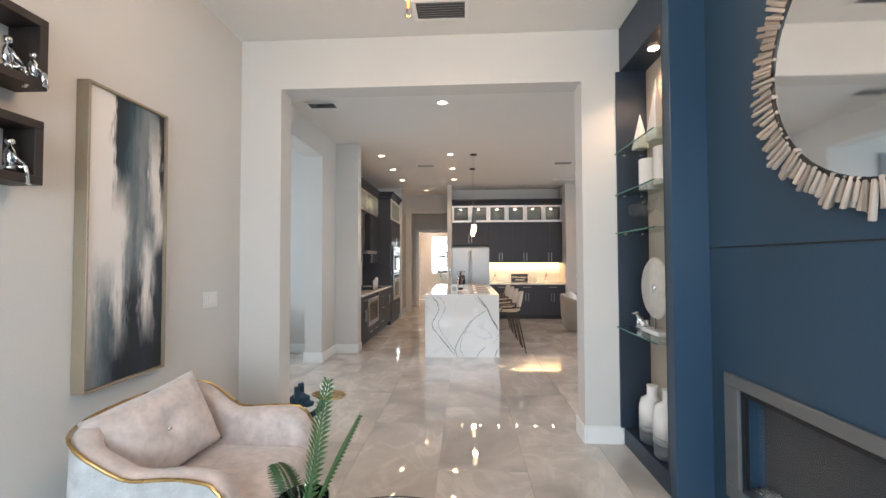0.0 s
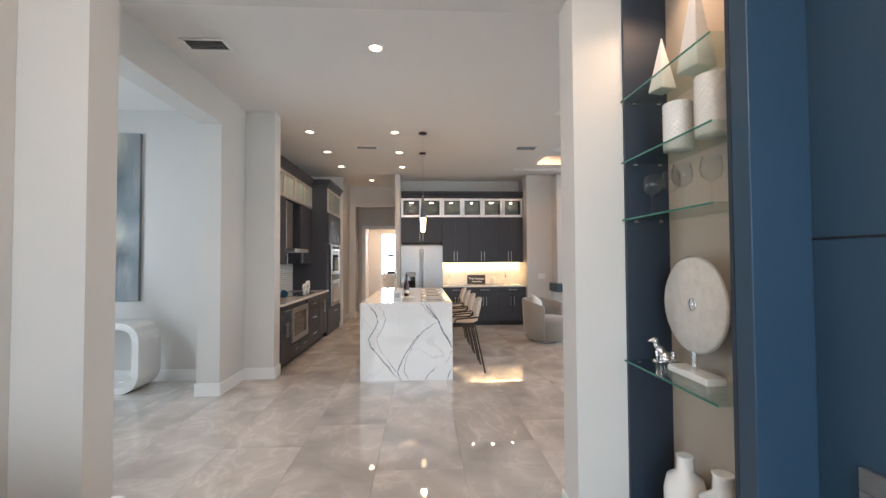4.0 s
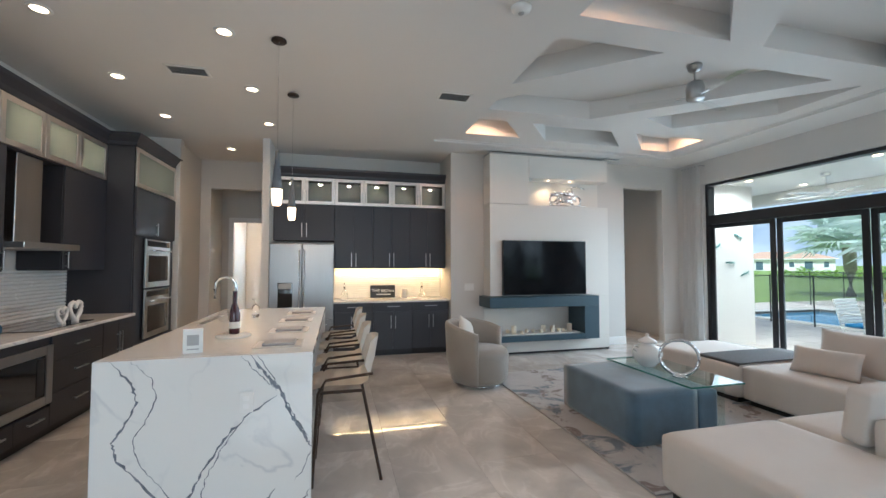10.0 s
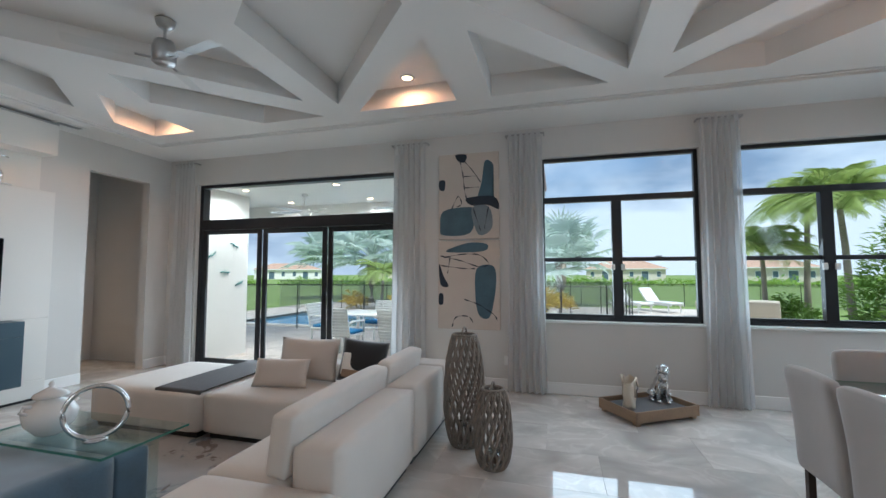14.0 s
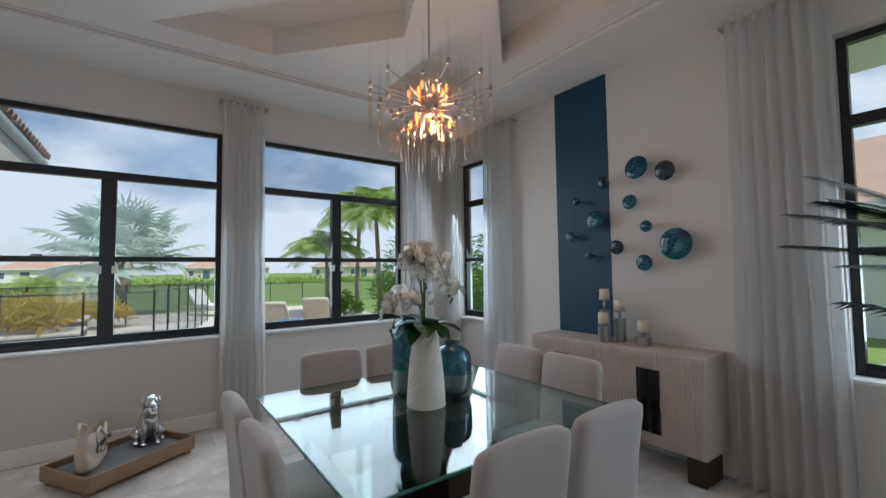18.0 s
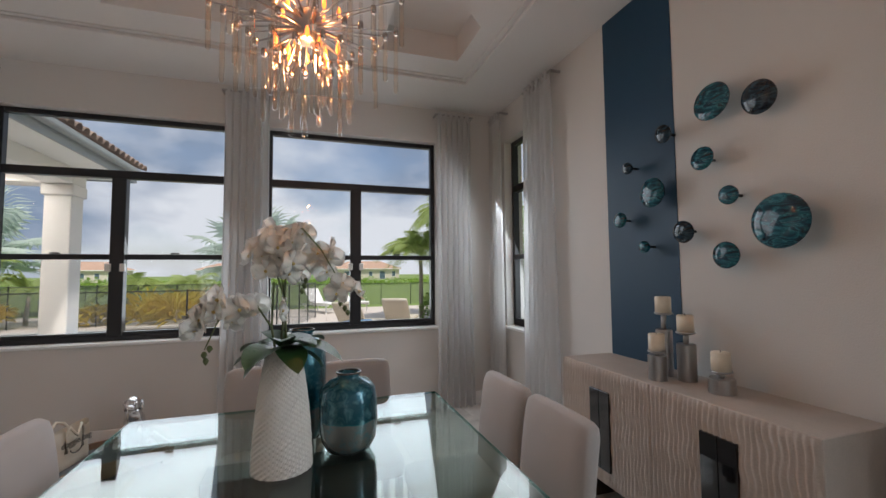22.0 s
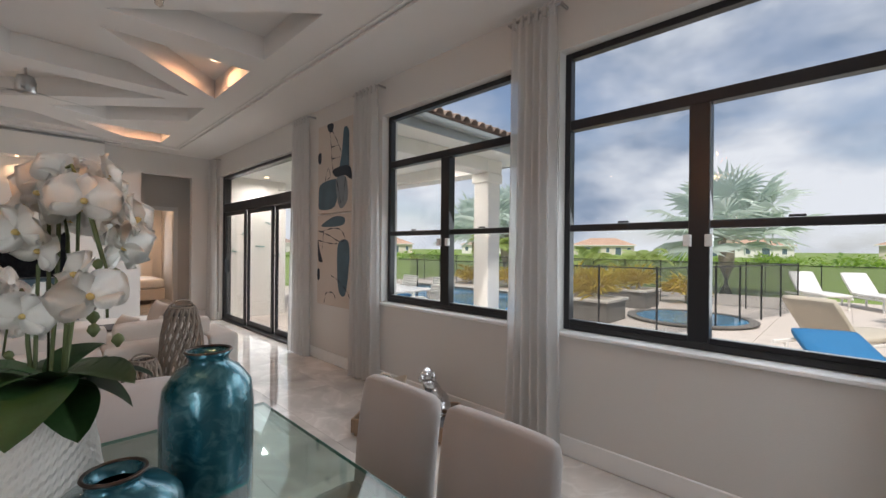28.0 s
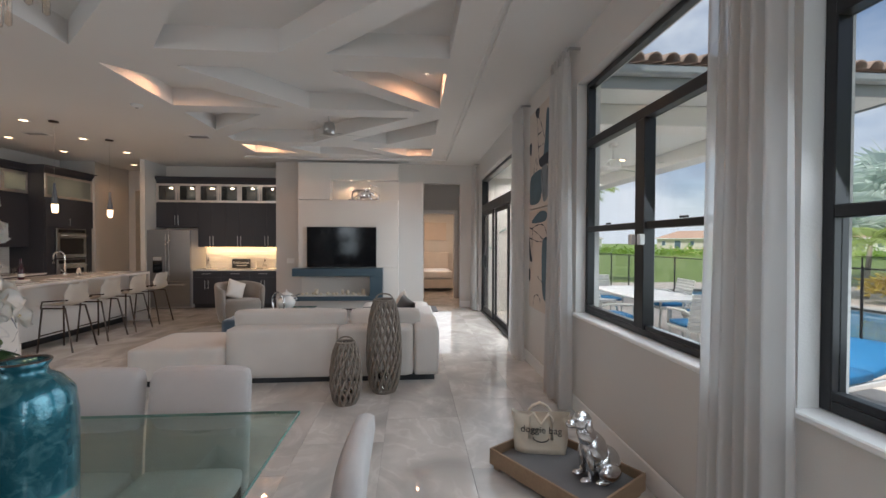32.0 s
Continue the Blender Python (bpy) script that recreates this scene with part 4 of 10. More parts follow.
for cx, cy in CANS:
    downlight(cx, cy)
COFCAN = [(6.38, 6.16), (3.37, 9.43), (6.32, 9.42), (3.40, 6.35), (6.26, 4.95)]
for cx, cy in COFCAN[:4]:
    downlight(cx, cy, H + DEEP)


def vent(x, y, w, l, rz, label, nslat=7, z=H):
    v = thing("ceiling_vent", label, "vent", (x, y, z - 0.012), rz, group="ceiling vents")
    part("frame", boxes(((-w / 2, -l / 2, 0), (w / 2, -l / 2 + 0.025, 0.011)), ((-w / 2, l / 2 - 0.025, 0), (w / 2, l / 2, 0.011)), ((-w / 2, -l / 2 + 0.025, 0), (-w / 2 + 0.025, l / 2 - 0.025, 0.011)), ((w / 2 - 0.025, -l / 2 + 0.025, 0), (w / 2, l / 2 - 0.025, 0.011)), bevel=0.003), M_PLASTIC, v)
    part("backing", boxes(((-w / 2 + 0.025, -l / 2 + 0.025, 0.008), (w / 2 - 0.025, l / 2 - 0.025, 0.0105))), M_PATCH, v)
    for k in range(nslat):
        y = -l / 2 + 0.025 + (k + 0.5) * (l - 0.05) / nslat
        bm = boxes(((-w / 2 + 0.026, -0.007, -0.001), (w / 2 - 0.026, 0.007, 0.001)))
        part("slat", moved(bm, pose(0, y, 0.004, 35, 0, 0)), M_VENT, v)


vent(0.04, 8.60, 0.36, 0.20, 0, "white metal ceiling air vent in the kitchen")
vent(2.63, 8.56, 0.36, 0.22, 0, "white metal ceiling air vent near the coffers")
vent(-0.88, 5.47, 0.36, 0.20, 0, "white metal ceiling air vent in the passage")
vent(0.62, 3.72, 0.40, 0.25, 0, "white metal ceiling air vent in the front room")
vent(6.0, 10.42, 0.30, 0.15, 0, "white metal ceiling air vent by the north wall")
sm = thing("smoke_detector", "round white ceiling smoke detector", "detector", (2.66, 6.95, H - 0.045))
part("body", lathe([(0.045, 0.0), (0.06, 0.012), (0.07, 0.03), (0.072, 0.044)], 28), M_PLASTIC, sm, smooth=True)
part("sensor_ring", lathe([(0.020, -0.004), (0.024, 0.002)], 20), M_VENT, sm, smooth=True)


def wall_plate(name, label, at, rz, w, h, n):
    """A plate on a wall that faces along -y before turning."""
    p = thing(name, label, "switch", at, rz)
    part("plate", boxes(((-w / 2, 0, -h / 2), (w / 2, 0.008, h / 2)), bevel=0.003), M_PLASTIC, p)
    for k in range(n):
        x = (k - (n - 1) / 2) * w / (n + 0.2)
        part("rocker", boxes(((x - 0.016, -0.005, -0.033), (x + 0.016, 0.0, 0.033)), bevel=0.002), M_TRIM, p)
    return p


wall_plate("light_switch", "white triple rocker light switch on the beige wall", (-1.052, 3.67, 1.147), 90, 0.165, 0.115, 3)
wall_plate("light_switch", "white light switch plate beside the media wall", (3.50, NY - 0.008, 1.06), 0, 0.165, 0.115, 3)
wall_plate("power_outlet", "white power outlet under the paintings", (WX - 0.008, 5.30, 0.36), -90, 0.07, 0.115, 1)


# ---- kitchen ----
def handle_bar(parent, x, z, length, upright, material=None):
    """A bar pull that stands off the front at y = 0."""
    material = material or M_STEEL
    if upright:
        bm = boxes(((x - 0.006, -0.052, z - length / 2), (x + 0.006, -0.040, z + length / 2)), bevel=0.003)
        for s in (-1, 1):
            box(bm, (x - 0.005, -0.040, z + s * length * 0.36 - 0.005), (x + 0.005, -0.021, z + s * length * 0.36 + 0.005))
    else:
        bm = boxes(((x - length / 2, -0.052, z - 0.006), (x + length / 2, -0.040, z + 0.006)), bevel=0.003)
        for s in (-1, 1):
            box(bm, (x + s * length * 0.36 - 0.005, -0.040, z - 0.005), (x + s * length * 0.36 + 0.005, -0.021, z + 0.005))
    return part("handle", bm, material, parent, "brushed steel bar handle")


def cabinet(name, label, at, rz, w, depth, z0, z1, fronts, plinth=False, mat=None, group="kitchen cabinets"):
    kitchen_run = rz == 90
    """fronts: (x0, x1, z0, z1, kind, handle), kind door, drawer or glass; handle (x, z, length, upright) or None."""
    mat = mat or M_CAB
    c = thing(name, label, "cabinet", at, rz, group)
    body = boxes(((-w / 2, 0, z0 + (0.1 if plinth else 0)), (w / 2, depth, z1)), bevel=0.002)
    glazed = [f for f in fronts if f[4] == "glass"]
    if glazed:
        body.free()
        a, b = min(f[2] for f in glazed), max(f[3] for f in glazed)
        body = boxes(((-w / 2, 0.012, z0), (-w / 2 + 0.018, depth, z1)), ((w / 2 - 0.018, 0.012, z0), (w / 2, depth, z1)), ((-w / 2 + 0.018, depth - 0.018, z0), (w / 2 - 0.018, depth, z1)),
                     ((-w / 2 + 0.018, 0.012, b), (w / 2 - 0.018, depth - 0.018, max(z1, b + 0.01))))
        if a - z0 > 0.05:
            box(body, (-w / 2 + 0.018, 0.0, z0), (w / 2 - 0.018, depth - 0.018, a))
        else:
            box(body, (-w / 2 + 0.018, 0.012, z0), (w / 2 - 0.018, depth - 0.018, z0 + 0.018))
    part("body", body, mat, c)
    for x0, x1, a, b, kind, h in fronts:
        if kind == "glass":
            part("back_panel", boxes(((x0 + 0.02, depth - 0.026, a + 0.02), (x1 - 0.02, depth - 0.02, b - 0.02))), M_CABIN, c)
            part("lamp_rail", boxes(((x0 + 0.02, depth * 0.42, b - 0.075), (x1 - 0.02, depth * 0.48, b - 0.065))), M_CABIN, c)
    if plinth:
        part("plinth", boxes(((-w / 2, 0.06, z0), (w / 2, depth, z0 + 0.1))), M_BLACK, c)
    for x0, x1, a, b, kind, h in fronts:
        g = 0.0015
        if kind == "glass":
            d = part("glass_door", boxes(((x0 + g, -0.02, a + g), (x0 + 0.05, 0, b - g)), ((x1 - 0.05, -0.02, a + g), (x1 - g, 0, b - g)), ((x0 + 0.05, -0.02, b - 0.05), (x1 - 0.05, 0, b - g)), ((x0 + 0.05, -0.02, a + g), (x1 - 0.05, 0, a + 0.05)), bevel=0.002), M_ALU, c, "brushed aluminium framed glass door")
            p = part("pane", boxes(((x0 + 0.05, -0.012, a + 0.05), (x1 - 0.05, -0.008, b - 0.05))), M_FROSTMIX if kitchen_run else M_FROSTED, d)
            p.visible_shadow = False
            part("puck_light", lathe([(0.028, 0.0), (0.03, 0.008)], 16, at=((x0 + x1) / 2, depth * 0.45, b - 0.085)), M_CABGLOW, c, "small warm cabinet light")
        else:
            d = part(kind, boxes(((x0 + g, -0.02, a + g), (x1 - g, -0.001, b - g)), bevel=0.0015), mat, c)
        if h:
            handle_bar(d, *h)
    return c


M_FROSTED = pane_glass("smoked_cabinet_glass", (0.80, 0.83, 0.81), 0.9)
M_FROSTMIX = translucent(surf("frosted_cabinet_glass", (0.24, 0.27, 0.26), 0.12, var=0.10, scale=2), 0.5, (0.70, 0.76, 0.70))
KX = -0.88
KZ = 0.84
UX = -1.17
area_lamp("cabinet_light_strip", (UX - 0.17, 8.53, 2.755), (UX - 0.17, 8.53, 0), 0.04, 2.5, 1.6, WARM)
# base run
cabinet("base_cabinet", "charcoal base cabinet with two doors and a drawer", (KX, 7.46, 0), 90, 0.41, 0.60, 0, KZ, [(-0.205, 0.205, 0.70, KZ, "drawer", (0, 0.77, 0.2, False)), (-0.205, 0, 0.1, 0.70, "door", (-0.03, 0.52, 0.2, True)), (0, 0.205, 0.1, 0.70, "door", (0.03, 0.52, 0.2, True))], True)
mcab = cabinet("base_cabinet", "charcoal base cabinet with a built-in microwave drawer", (KX, 8.055, 0), 90, 0.78, 0.60, 0, KZ, [(-0.39, 0, 0.1, 0.27, "drawer", (-0.2, 0.2, 0.18, False)), (0, 0.39, 0.1, 0.27, "drawer", (0.2, 0.2, 0.18, False))], True)
cabinet("base_cabinet", "charcoal base cabinet with three wide drawers", (KX, 8.83, 0), 90, 0.77, 0.60, 0, KZ, [(-0.385, 0.385, 0.62, KZ, "drawer", (0, 0.72, 0.2, False)), (-0.385, 0.385, 0.36, 0.62, "drawer", (0, 0.50, 0.2, False)), (-0.385, 0.385, 0.1, 0.36, "drawer", (0, 0.24, 0.2, False))], True)
cabinet("base_cabinet", "charcoal base cabinet with two doors", (KX, 9.5175, 0), 90, 0.605, 0.60, 0, KZ, [(-0.30, 0, 0.1, KZ, "door", (-0.03, 0.60, 0.22, True)), (0, 0.30, 0.1, KZ, "door", (0.03, 0.60, 0.22, True))], True)
mw = thing("microwave_oven", "bronze-framed built-in microwave with a dark glass door", "microwave", (KX + 0.021, 8.055, 0.30), 90)
part("frame", boxes(((-0.38, -0.02, 0), (-0.30, 0, 0.47)), ((0.30, -0.02, 0), (0.38, 0, 0.47)), ((-0.30, -0.02, 0.40), (0.30, 0, 0.47)), ((-0.30, -0.02, 0), (0.30, 0, 0.07)), bevel=0.003), M_STEEL, mw)
part("door_glass", boxes(((-0.30, -0.012, 0.07), (0.30, 0, 0.40)), bevel=0.002), M_BLACKGLASS, mw)
part("control_panel", boxes(((0.20, -0.015, 0.09), (0.285, -0.0125, 0.38))), M_BLACK, mw)
ct = thing("countertop", "pale veined stone countertop along the kitchen wall", "countertop", (KX, 8.53, KZ))
part("slab", boxes(((-0.635, -1.28, 0.001), (0.05, 1.29, 0.032)), bevel=0.004), M_COUNTER, ct)
hob = thing("cooktop", "black glass induction cooktop set in the counter", "cooktop", (-1.18, 8.82, KZ + 0.033))
part("glass_plate", boxes(((-0.25, -0.38, 0), (0.25, 0.38, 0.006)), bevel=0.003), M_BLACKGLASS, hob)
for dx, dy, r in ((-0.1, -0.2, 0.09), (-0.1, 0.2, 0.075), (0.12, -0.2, 0.075), (0.12, 0.2, 0.1)):
    part("cooking_zone", lathe([(r, 0.0062), (r, 0.0066), (r - 0.004, 0.0066), (r - 0.004, 0.0062)], 32, at=(dx, dy, 0), cap=False), M_VENT, hob)
# rippled backsplash
bs = thing("backsplash", "white rippled horizontal tile backsplash", "backsplash", (-1.515, 8.535, KZ + 0.033), kind="structure")
for k in range(14):
    z = 0.018 + k * 0.036
    bm = bmesh.new()
    ring = [(0.0, -0.018), (0.012, -0.012), (0.017, 0.0), (0.012, 0.012), (0.0, 0.0175)]
    for a, b in zip(ring, ring[1:]):
        bm.faces.new([bm.verts.new(p) for p in ((a[0], -1.28, z + a[1]), (a[0], 1.28, z + a[1]), (b[0], 1.28, z + b[1]), (b[0], -1.28, z + b[1]))])
    bmesh.ops.remove_doubles(bm, verts=bm.verts, dist=1e-5)
    part("tile_row", bm, M_WHITE, bs, smooth=True)
# uppers
cabinet("wall_cabinet", "charcoal wall cabinet with two tall flat doors", (UX, 7.80, 0), 90, 1.10, 0.345, 1.37, 2.38, [(-0.55, 0, 1.37, 2.38, "door", None), (0, 0.55, 1.37, 2.38, "door", (0.52, 1.46, 0.16, True))])
cabinet("wall_cabinet", "narrow charcoal wall cabinet beside the hood", (UX, 9.45, 0), 90, 0.74, 0.345, 1.37, 2.38, [(-0.37, 0.37, 1.37, 2.38, "door", (-0.33, 1.47, 0.16, True))])
for k in range(5):
    y = 7.25 + 0.514 * (k + 0.5)
    cabinet("wall_cabinet", "lit charcoal wall cabinet with a steel-framed glass door", (UX, y, 0), 90, 0.513, 0.345, 2.385, 2.80, [(-0.256, 0.256, 2.39, 2.80, "glass", None)])
hd = thing("range_hood", "brushed steel chimney range hood", "hood", (-1.515, 8.72, 1.56))
part("chimney", boxes(((0, -0.16, 0.06), (0.30, 0.16, 0.82)), bevel=0.004), M_STEEL, hd)
part("canopy", boxes(((0, -0.37, 0), (0.50, 0.37, 0.055)), bevel=0.005), M_STEEL, hd)
part("filter", boxes(((0.05, -0.3, -0.004), (0.44, 0.3, 0.0))), M_VENT, hd)
hb = thing("hood_recess_panel", "charcoal panel behind the hood chimney", "panel", (-1.515, 8.72, 1.62))
part("panel", boxes(((0.0, -0.369, 0), (0.004, -0.161, 0.76)), ((0.0, 0.161, 0), (0.004, 0.359, 0.76))), M_CAB, hb)


def crown(name, label, at, rz, w, depth, left, right):
    c = thing(name, label, "moulding", at, rz)
    prof = [(0.0, 0.0), (-0.012, 0.012), (-0.02, 0.05), (-0.065, 0.11), (-0.075, 0.145), (0.0, 0.145)]
    bm = bmesh.new()
    lo = [bm.verts.new((-w / 2 + (p[0] if left else 0), p[0], p[1])) for p in prof]
    hi = [bm.verts.new((w / 2 - (p[0] if right else 0), p[0], p[1])) for p in prof]
    for k in range(len(prof)):
        j = (k + 1) % len(prof)
        bm.faces.new((lo[k], lo[j], hi[j], hi[k]))
    for side, verts, s in ((left, lo, -1), (right, hi, 1)):
        if side:
            back = [bm.verts.new((s * (w / 2 - p[0]), depth, p[1])) for p in prof]
            for k in range(len(prof)):
                j = (k + 1) % len(prof)
                bm.faces.new((verts[k], verts[j], back[j], back[k]))
    bmesh.ops.recalc_face_normals(bm, faces=bm.faces)
    part("moulding", bm, M_CAB, c)
    part("top_board", boxes(((-w / 2, 0.0, 0.13), (w / 2, depth, 0.144))), M_CAB, c)


crown("crown_moulding", "charcoal crown moulding above the kitchen cabinets", (UX, 8.535, 2.805), 90, 2.57, 0.34, False, False)
# oven tower
tw = cabinet("oven_cabinet", "tall charcoal oven cabinet with a glass upper door", (-0.87, 10.41, 0), 90, 1.18, 0.645, 0, 2.80, [(-0.59, 0.59, 2.34, 2.80, "glass", None), (-0.59, 0.59, 1.76, 2.335, "door", (-0.05, 1.87, 0.16, True)), (-0.59, 0.59, 0.1, 0.5, "drawer", (0, 0.42, 0.25, False))])
crown("crown_moulding", "charcoal crown moulding above the oven tower", (-0.87, 10.41, 2.805), 90, 1.18, 0.64, True, True)
for z0, h, lab in ((1.14, 0.60, "stainless steel wall oven with a dark window"), (0.53, 0.59, "stainless steel lower wall oven with a dark window")):
    ov = thing("wall_oven", lab, "oven", (-0.848, 10.41, z0), 90, group="stacked wall ovens")
    part("fascia", boxes(((-0.37, -0.02, 0), (0.37, 0, h - 0.002)), bevel=0.003), M_STEEL, ov)
    part("window", boxes(((-0.29, -0.024, 0.07), (0.29, -0.0205, h - 0.20)), bevel=0.001), M_BLACKGLASS, ov)
    part("control_panel", boxes(((-0.33, -0.024, h - 0.09), (0.33, -0.0205, h - 0.02))), M_BLACKGLASS, ov)
    part("handle", tube([(-0.33, -0.065, h - 0.14), (0.33, -0.065, h - 0.14)], 0.011), M_CHROME, ov, smooth=True)
    for s in (-1, 1):
        part("handle_post", boxes(((s * 0.28 - 0.008, -0.06, h - 0.148), (s * 0.28 + 0.008, -0.0205, h - 0.132))), M_CHROME, ov)

# counter things
cr = thing("utensil_crock", "white ceramic crock full of dark utensils", "crock", (-1.30, 8.22, KZ + 0.0335))
part("pot", lathe([(0.06, 0), (0.068, 0.01), (0.07, 0.15), (0.064, 0.155), (0.062, 0.02)], 24, cap=False), M_CERAMIC, cr, smooth=True)
part("base", lathe([(0.06, 0.0), (0.06, 0.012)], 24), M_CERAMIC, cr)
for k in range(6):
    a = k * 1.05
    part("utensil", tube([(0.02 * math.cos(a), 0.02 * math.sin(a), 0.02), (0.075 * math.cos(a), 0.075 * math.sin(a), 0.22 + 0.02 * (k % 3))], 0.009, 6), M_BLACK, cr, smooth=True)
cl = soft_box((-0.05, -0.035, 0), (0.05, 0.035, 0.10), 0.03, 3, 0.01)
for v in cl.verts:
    v.co.x += 0.015 * math.sin(30 * v.co.z + 5 * v.co.y)
    v.co.y *= 1.2 - 3 * max(0, v.co.z)
tagged(mesh_ob("dish_cloth", cl, surf("blue_cloth", (0.02, 0.09, 0.17), 0.8, var=0.2, scale=30, bump=0.5, bscale=300), True), "crumpled blue dish cloth on the counter", "cloth").location = (-1.16, 8.27, KZ + 0.034)
for y, sc in ((8.86, 0.8), (9.06, 1.0)):
    ht = thing("heart_vase", "white heart-shaped hollow ceramic ornament", "ornament", (-1.02, y, KZ + 0.04 if y < 9.0 else KZ + 0.04), group="heart ornaments")
    pts = []
    for k in range(28):
        a = 2 * math.pi * k / 28
        pts.append((0.0, sc * 0.0075 * 16 * math.sin(a) ** 3 * 0.75, sc * (0.105 + 0.0068 * (13 * math.cos(a) - 5 * math.cos(2 * a) - 2 * math.cos(3 * a) - math.cos(4 * a)))))
    part("ring", tube(pts, 0.021 * sc, 8, closed=True), M_WHITE, ht, smooth=True)
    part("foot", boxes(((-0.02, -0.03, -0.001), (0.02, 0.03, 0.02)), bevel=0.004), M_WHITE, ht)

# ---- island ----
isl = thing("kitchen_island", "waterfall kitchen island in white stone with grey veins", "island", (0.73, 8.16, 0))
part("end_panel", boxes(((-0.54, -1.30, 0), (0.55, -1.26, 0.92)), bevel=0.002), M_QUARTZ, isl, "veined waterfall end panel")
part("end_panel", boxes(((-0.54, 1.26, 0), (0.55, 1.30, 0.92)), bevel=0.002), M_QUARTZ, isl, "veined waterfall end panel")
part("top_slab", boxes(((-0.54, -1.2595, 0.88), (0.55, 1.2595, 0.92)), bevel=0.002), M_QUARTZ, isl)
part("base_body", boxes(((-0.46, -1.259, 0.1), (0.20, 1.259, 0.879))), M_WHITE, isl, "white painted island base")
part("plinth", boxes(((-0.42, -1.259, 0), (0.16, 1.259, 0.1))), M_BLACK, isl)
for k in range(4):
    y = -1.25 + k * 0.625
    d = part("door", boxes(((-0.481, y + 0.003, 0.11), (-0.461, y + 0.622, 0.87)), bevel=0.002), M_CAB, isl)
    part("handle", boxes(((-0.51, y + 0.56, 0.6), (-0.50, y + 0.572, 0.8))), M_STEEL, d)
# drawn veins on the end panel facing the passage
def vein(parent, pts, w, seed):
    rnd = random.Random(seed)
    bm = bmesh.new()
    dense = []
    for a, b in zip(pts, pts[1:]):
        for k in range(7):
            u = k / 7
            dense.append(Vector((a[0] + (b[0] - a[0]) * u, 0, a[1] + (b[1] - a[1]) * u)) + Vector((rnd.uniform(-0.006, 0.006), 0, rnd.uniform(-0.006, 0.006))))
    dense.append(Vector((pts[-1][0], 0, pts[-1][1])))
    prev = None
    for k, p in enumerate(dense):
        d = (dense[min(k + 1, len(dense) - 1)] - dense[max(k - 1, 0)]).normalized()
        s = Vector((-d.z, 0, d.x)) * w * rnd.uniform(0.25, 1.0) * min(1, 0.2 + 5 * min(k, len(dense) - 1 - k) / len(dense))
        row = [bm.verts.new((p + s) + Vector((0, -1.3012, 0))), bm.verts.new((p - s) + Vector((0, -1.3012, 0)))]
        if prev:
            bm.faces.new((prev[0], prev[1], row[1], row[0]))
        prev = row
    return part("stone_vein", bm, M_VEIN, parent)


M_VEIN = surf("stone_vein_grey", (0.20, 0.215, 0.25), 0.12, var=0.5, scale=45)
VEINS = [
    ([(0.22, 0.92), (0.30, 0.80), (0.37, 0.72), (0.43, 0.58), (0.50, 0.46), (0.545, 0.38)], 0.013, 3),
    ([(0.17, 0.92), (0.24, 0.83), (0.31, 0.76), (0.36, 0.71)], 0.004, 4),
    ([(0.25, 0.92), (0.34, 0.78), (0.41, 0.65), (0.47, 0.53), (0.53, 0.44)], 0.005, 10),
    ([(0.36, 0.68), (0.22, 0.60), (0.12, 0.50), (0.02, 0.36), (-0.06, 0.22), (-0.10, 0.10), (-0.06, 0.0)], 0.008, 5),
    ([(0.20, 0.58), (0.08, 0.42), (0.00, 0.26), (-0.03, 0.12), (0.04, 0.0)], 0.004, 6),
    ([(-0.46, 0.92), (-0.36, 0.80), (-0.33, 0.70), (-0.38, 0.60), (-0.44, 0.50), (-0.42, 0.41), (-0.31, 0.28), (-0.18, 0.12), (-0.07, 0.0)], 0.009, 1),
    ([(-0.37, 0.92), (-0.27, 0.82), (-0.24, 0.72), (-0.29, 0.60), (-0.35, 0.50), (-0.32, 0.38), (-0.21, 0.24), (-0.10, 0.08), (-0.04, 0.0)], 0.004, 2),
    ([(0.545, 0.36), (0.52, 0.28), (0.46, 0.20)], 0.004, 7),
    ([(0.36, 0.16), (0.27, 0.08), (0.22, 0.0)], 0.006, 8),
    ([(0.545, 0.14), (0.50, 0.07), (0.49, 0.0)], 0.007, 9),
]
for pts, w, seed in VEINS:
    vein(isl, pts, w, seed)
out = thing("power_outlet", "white power outlet on the island end panel", "outlet", (0.93, 6.852, 0.66))
part("plate", boxes(((-0.036, 0, -0.058), (0.036, 0.006, 0.058)), bevel=0.002), M_PLASTIC, out)
for z in (-0.022, 0.022):
    part("socket", boxes(((-0.016, -0.003, z - 0.014), (0.016, 0.0, z + 0.014)), bevel=0.002), M_TRIM, out)
# faucet
fc = thing("kitchen_faucet", "tall chrome gooseneck kitchen faucet", "faucet", (0.50, 8.55, 0.921))
part("base", lathe([(0.028, 0), (0.026, 0.03), (0.018, 0.05)], 20), M_CHROME, fc, smooth=True)
part("spout", tube([(0, 0, 0.04), (0, 0, 0.30)] + [(-0.09 + 0.09 * math.cos(a * math.pi / 10), 0, 0.30 + 0.09 * math.sin(a * math.pi / 10)) for a in range(1, 10)] + [(-0.18, 0, 0.28), (-0.18, 0, 0.19)], 0.013, 10), M_CHROME, fc, smooth=True)
part("lever", tube([(0, -0.02, 0.06), (0, -0.09, 0.10)], 0.007), M_CHROME, fc, smooth=True)
sink = thing("kitchen_sink", "undermount steel kitchen sink", "sink", (0.30, 8.55, 0.9205))
part("rim", boxes(((-0.03, -0.34, 0), (0.03, 0.34, 0.0015))), M_STEEL, sink)
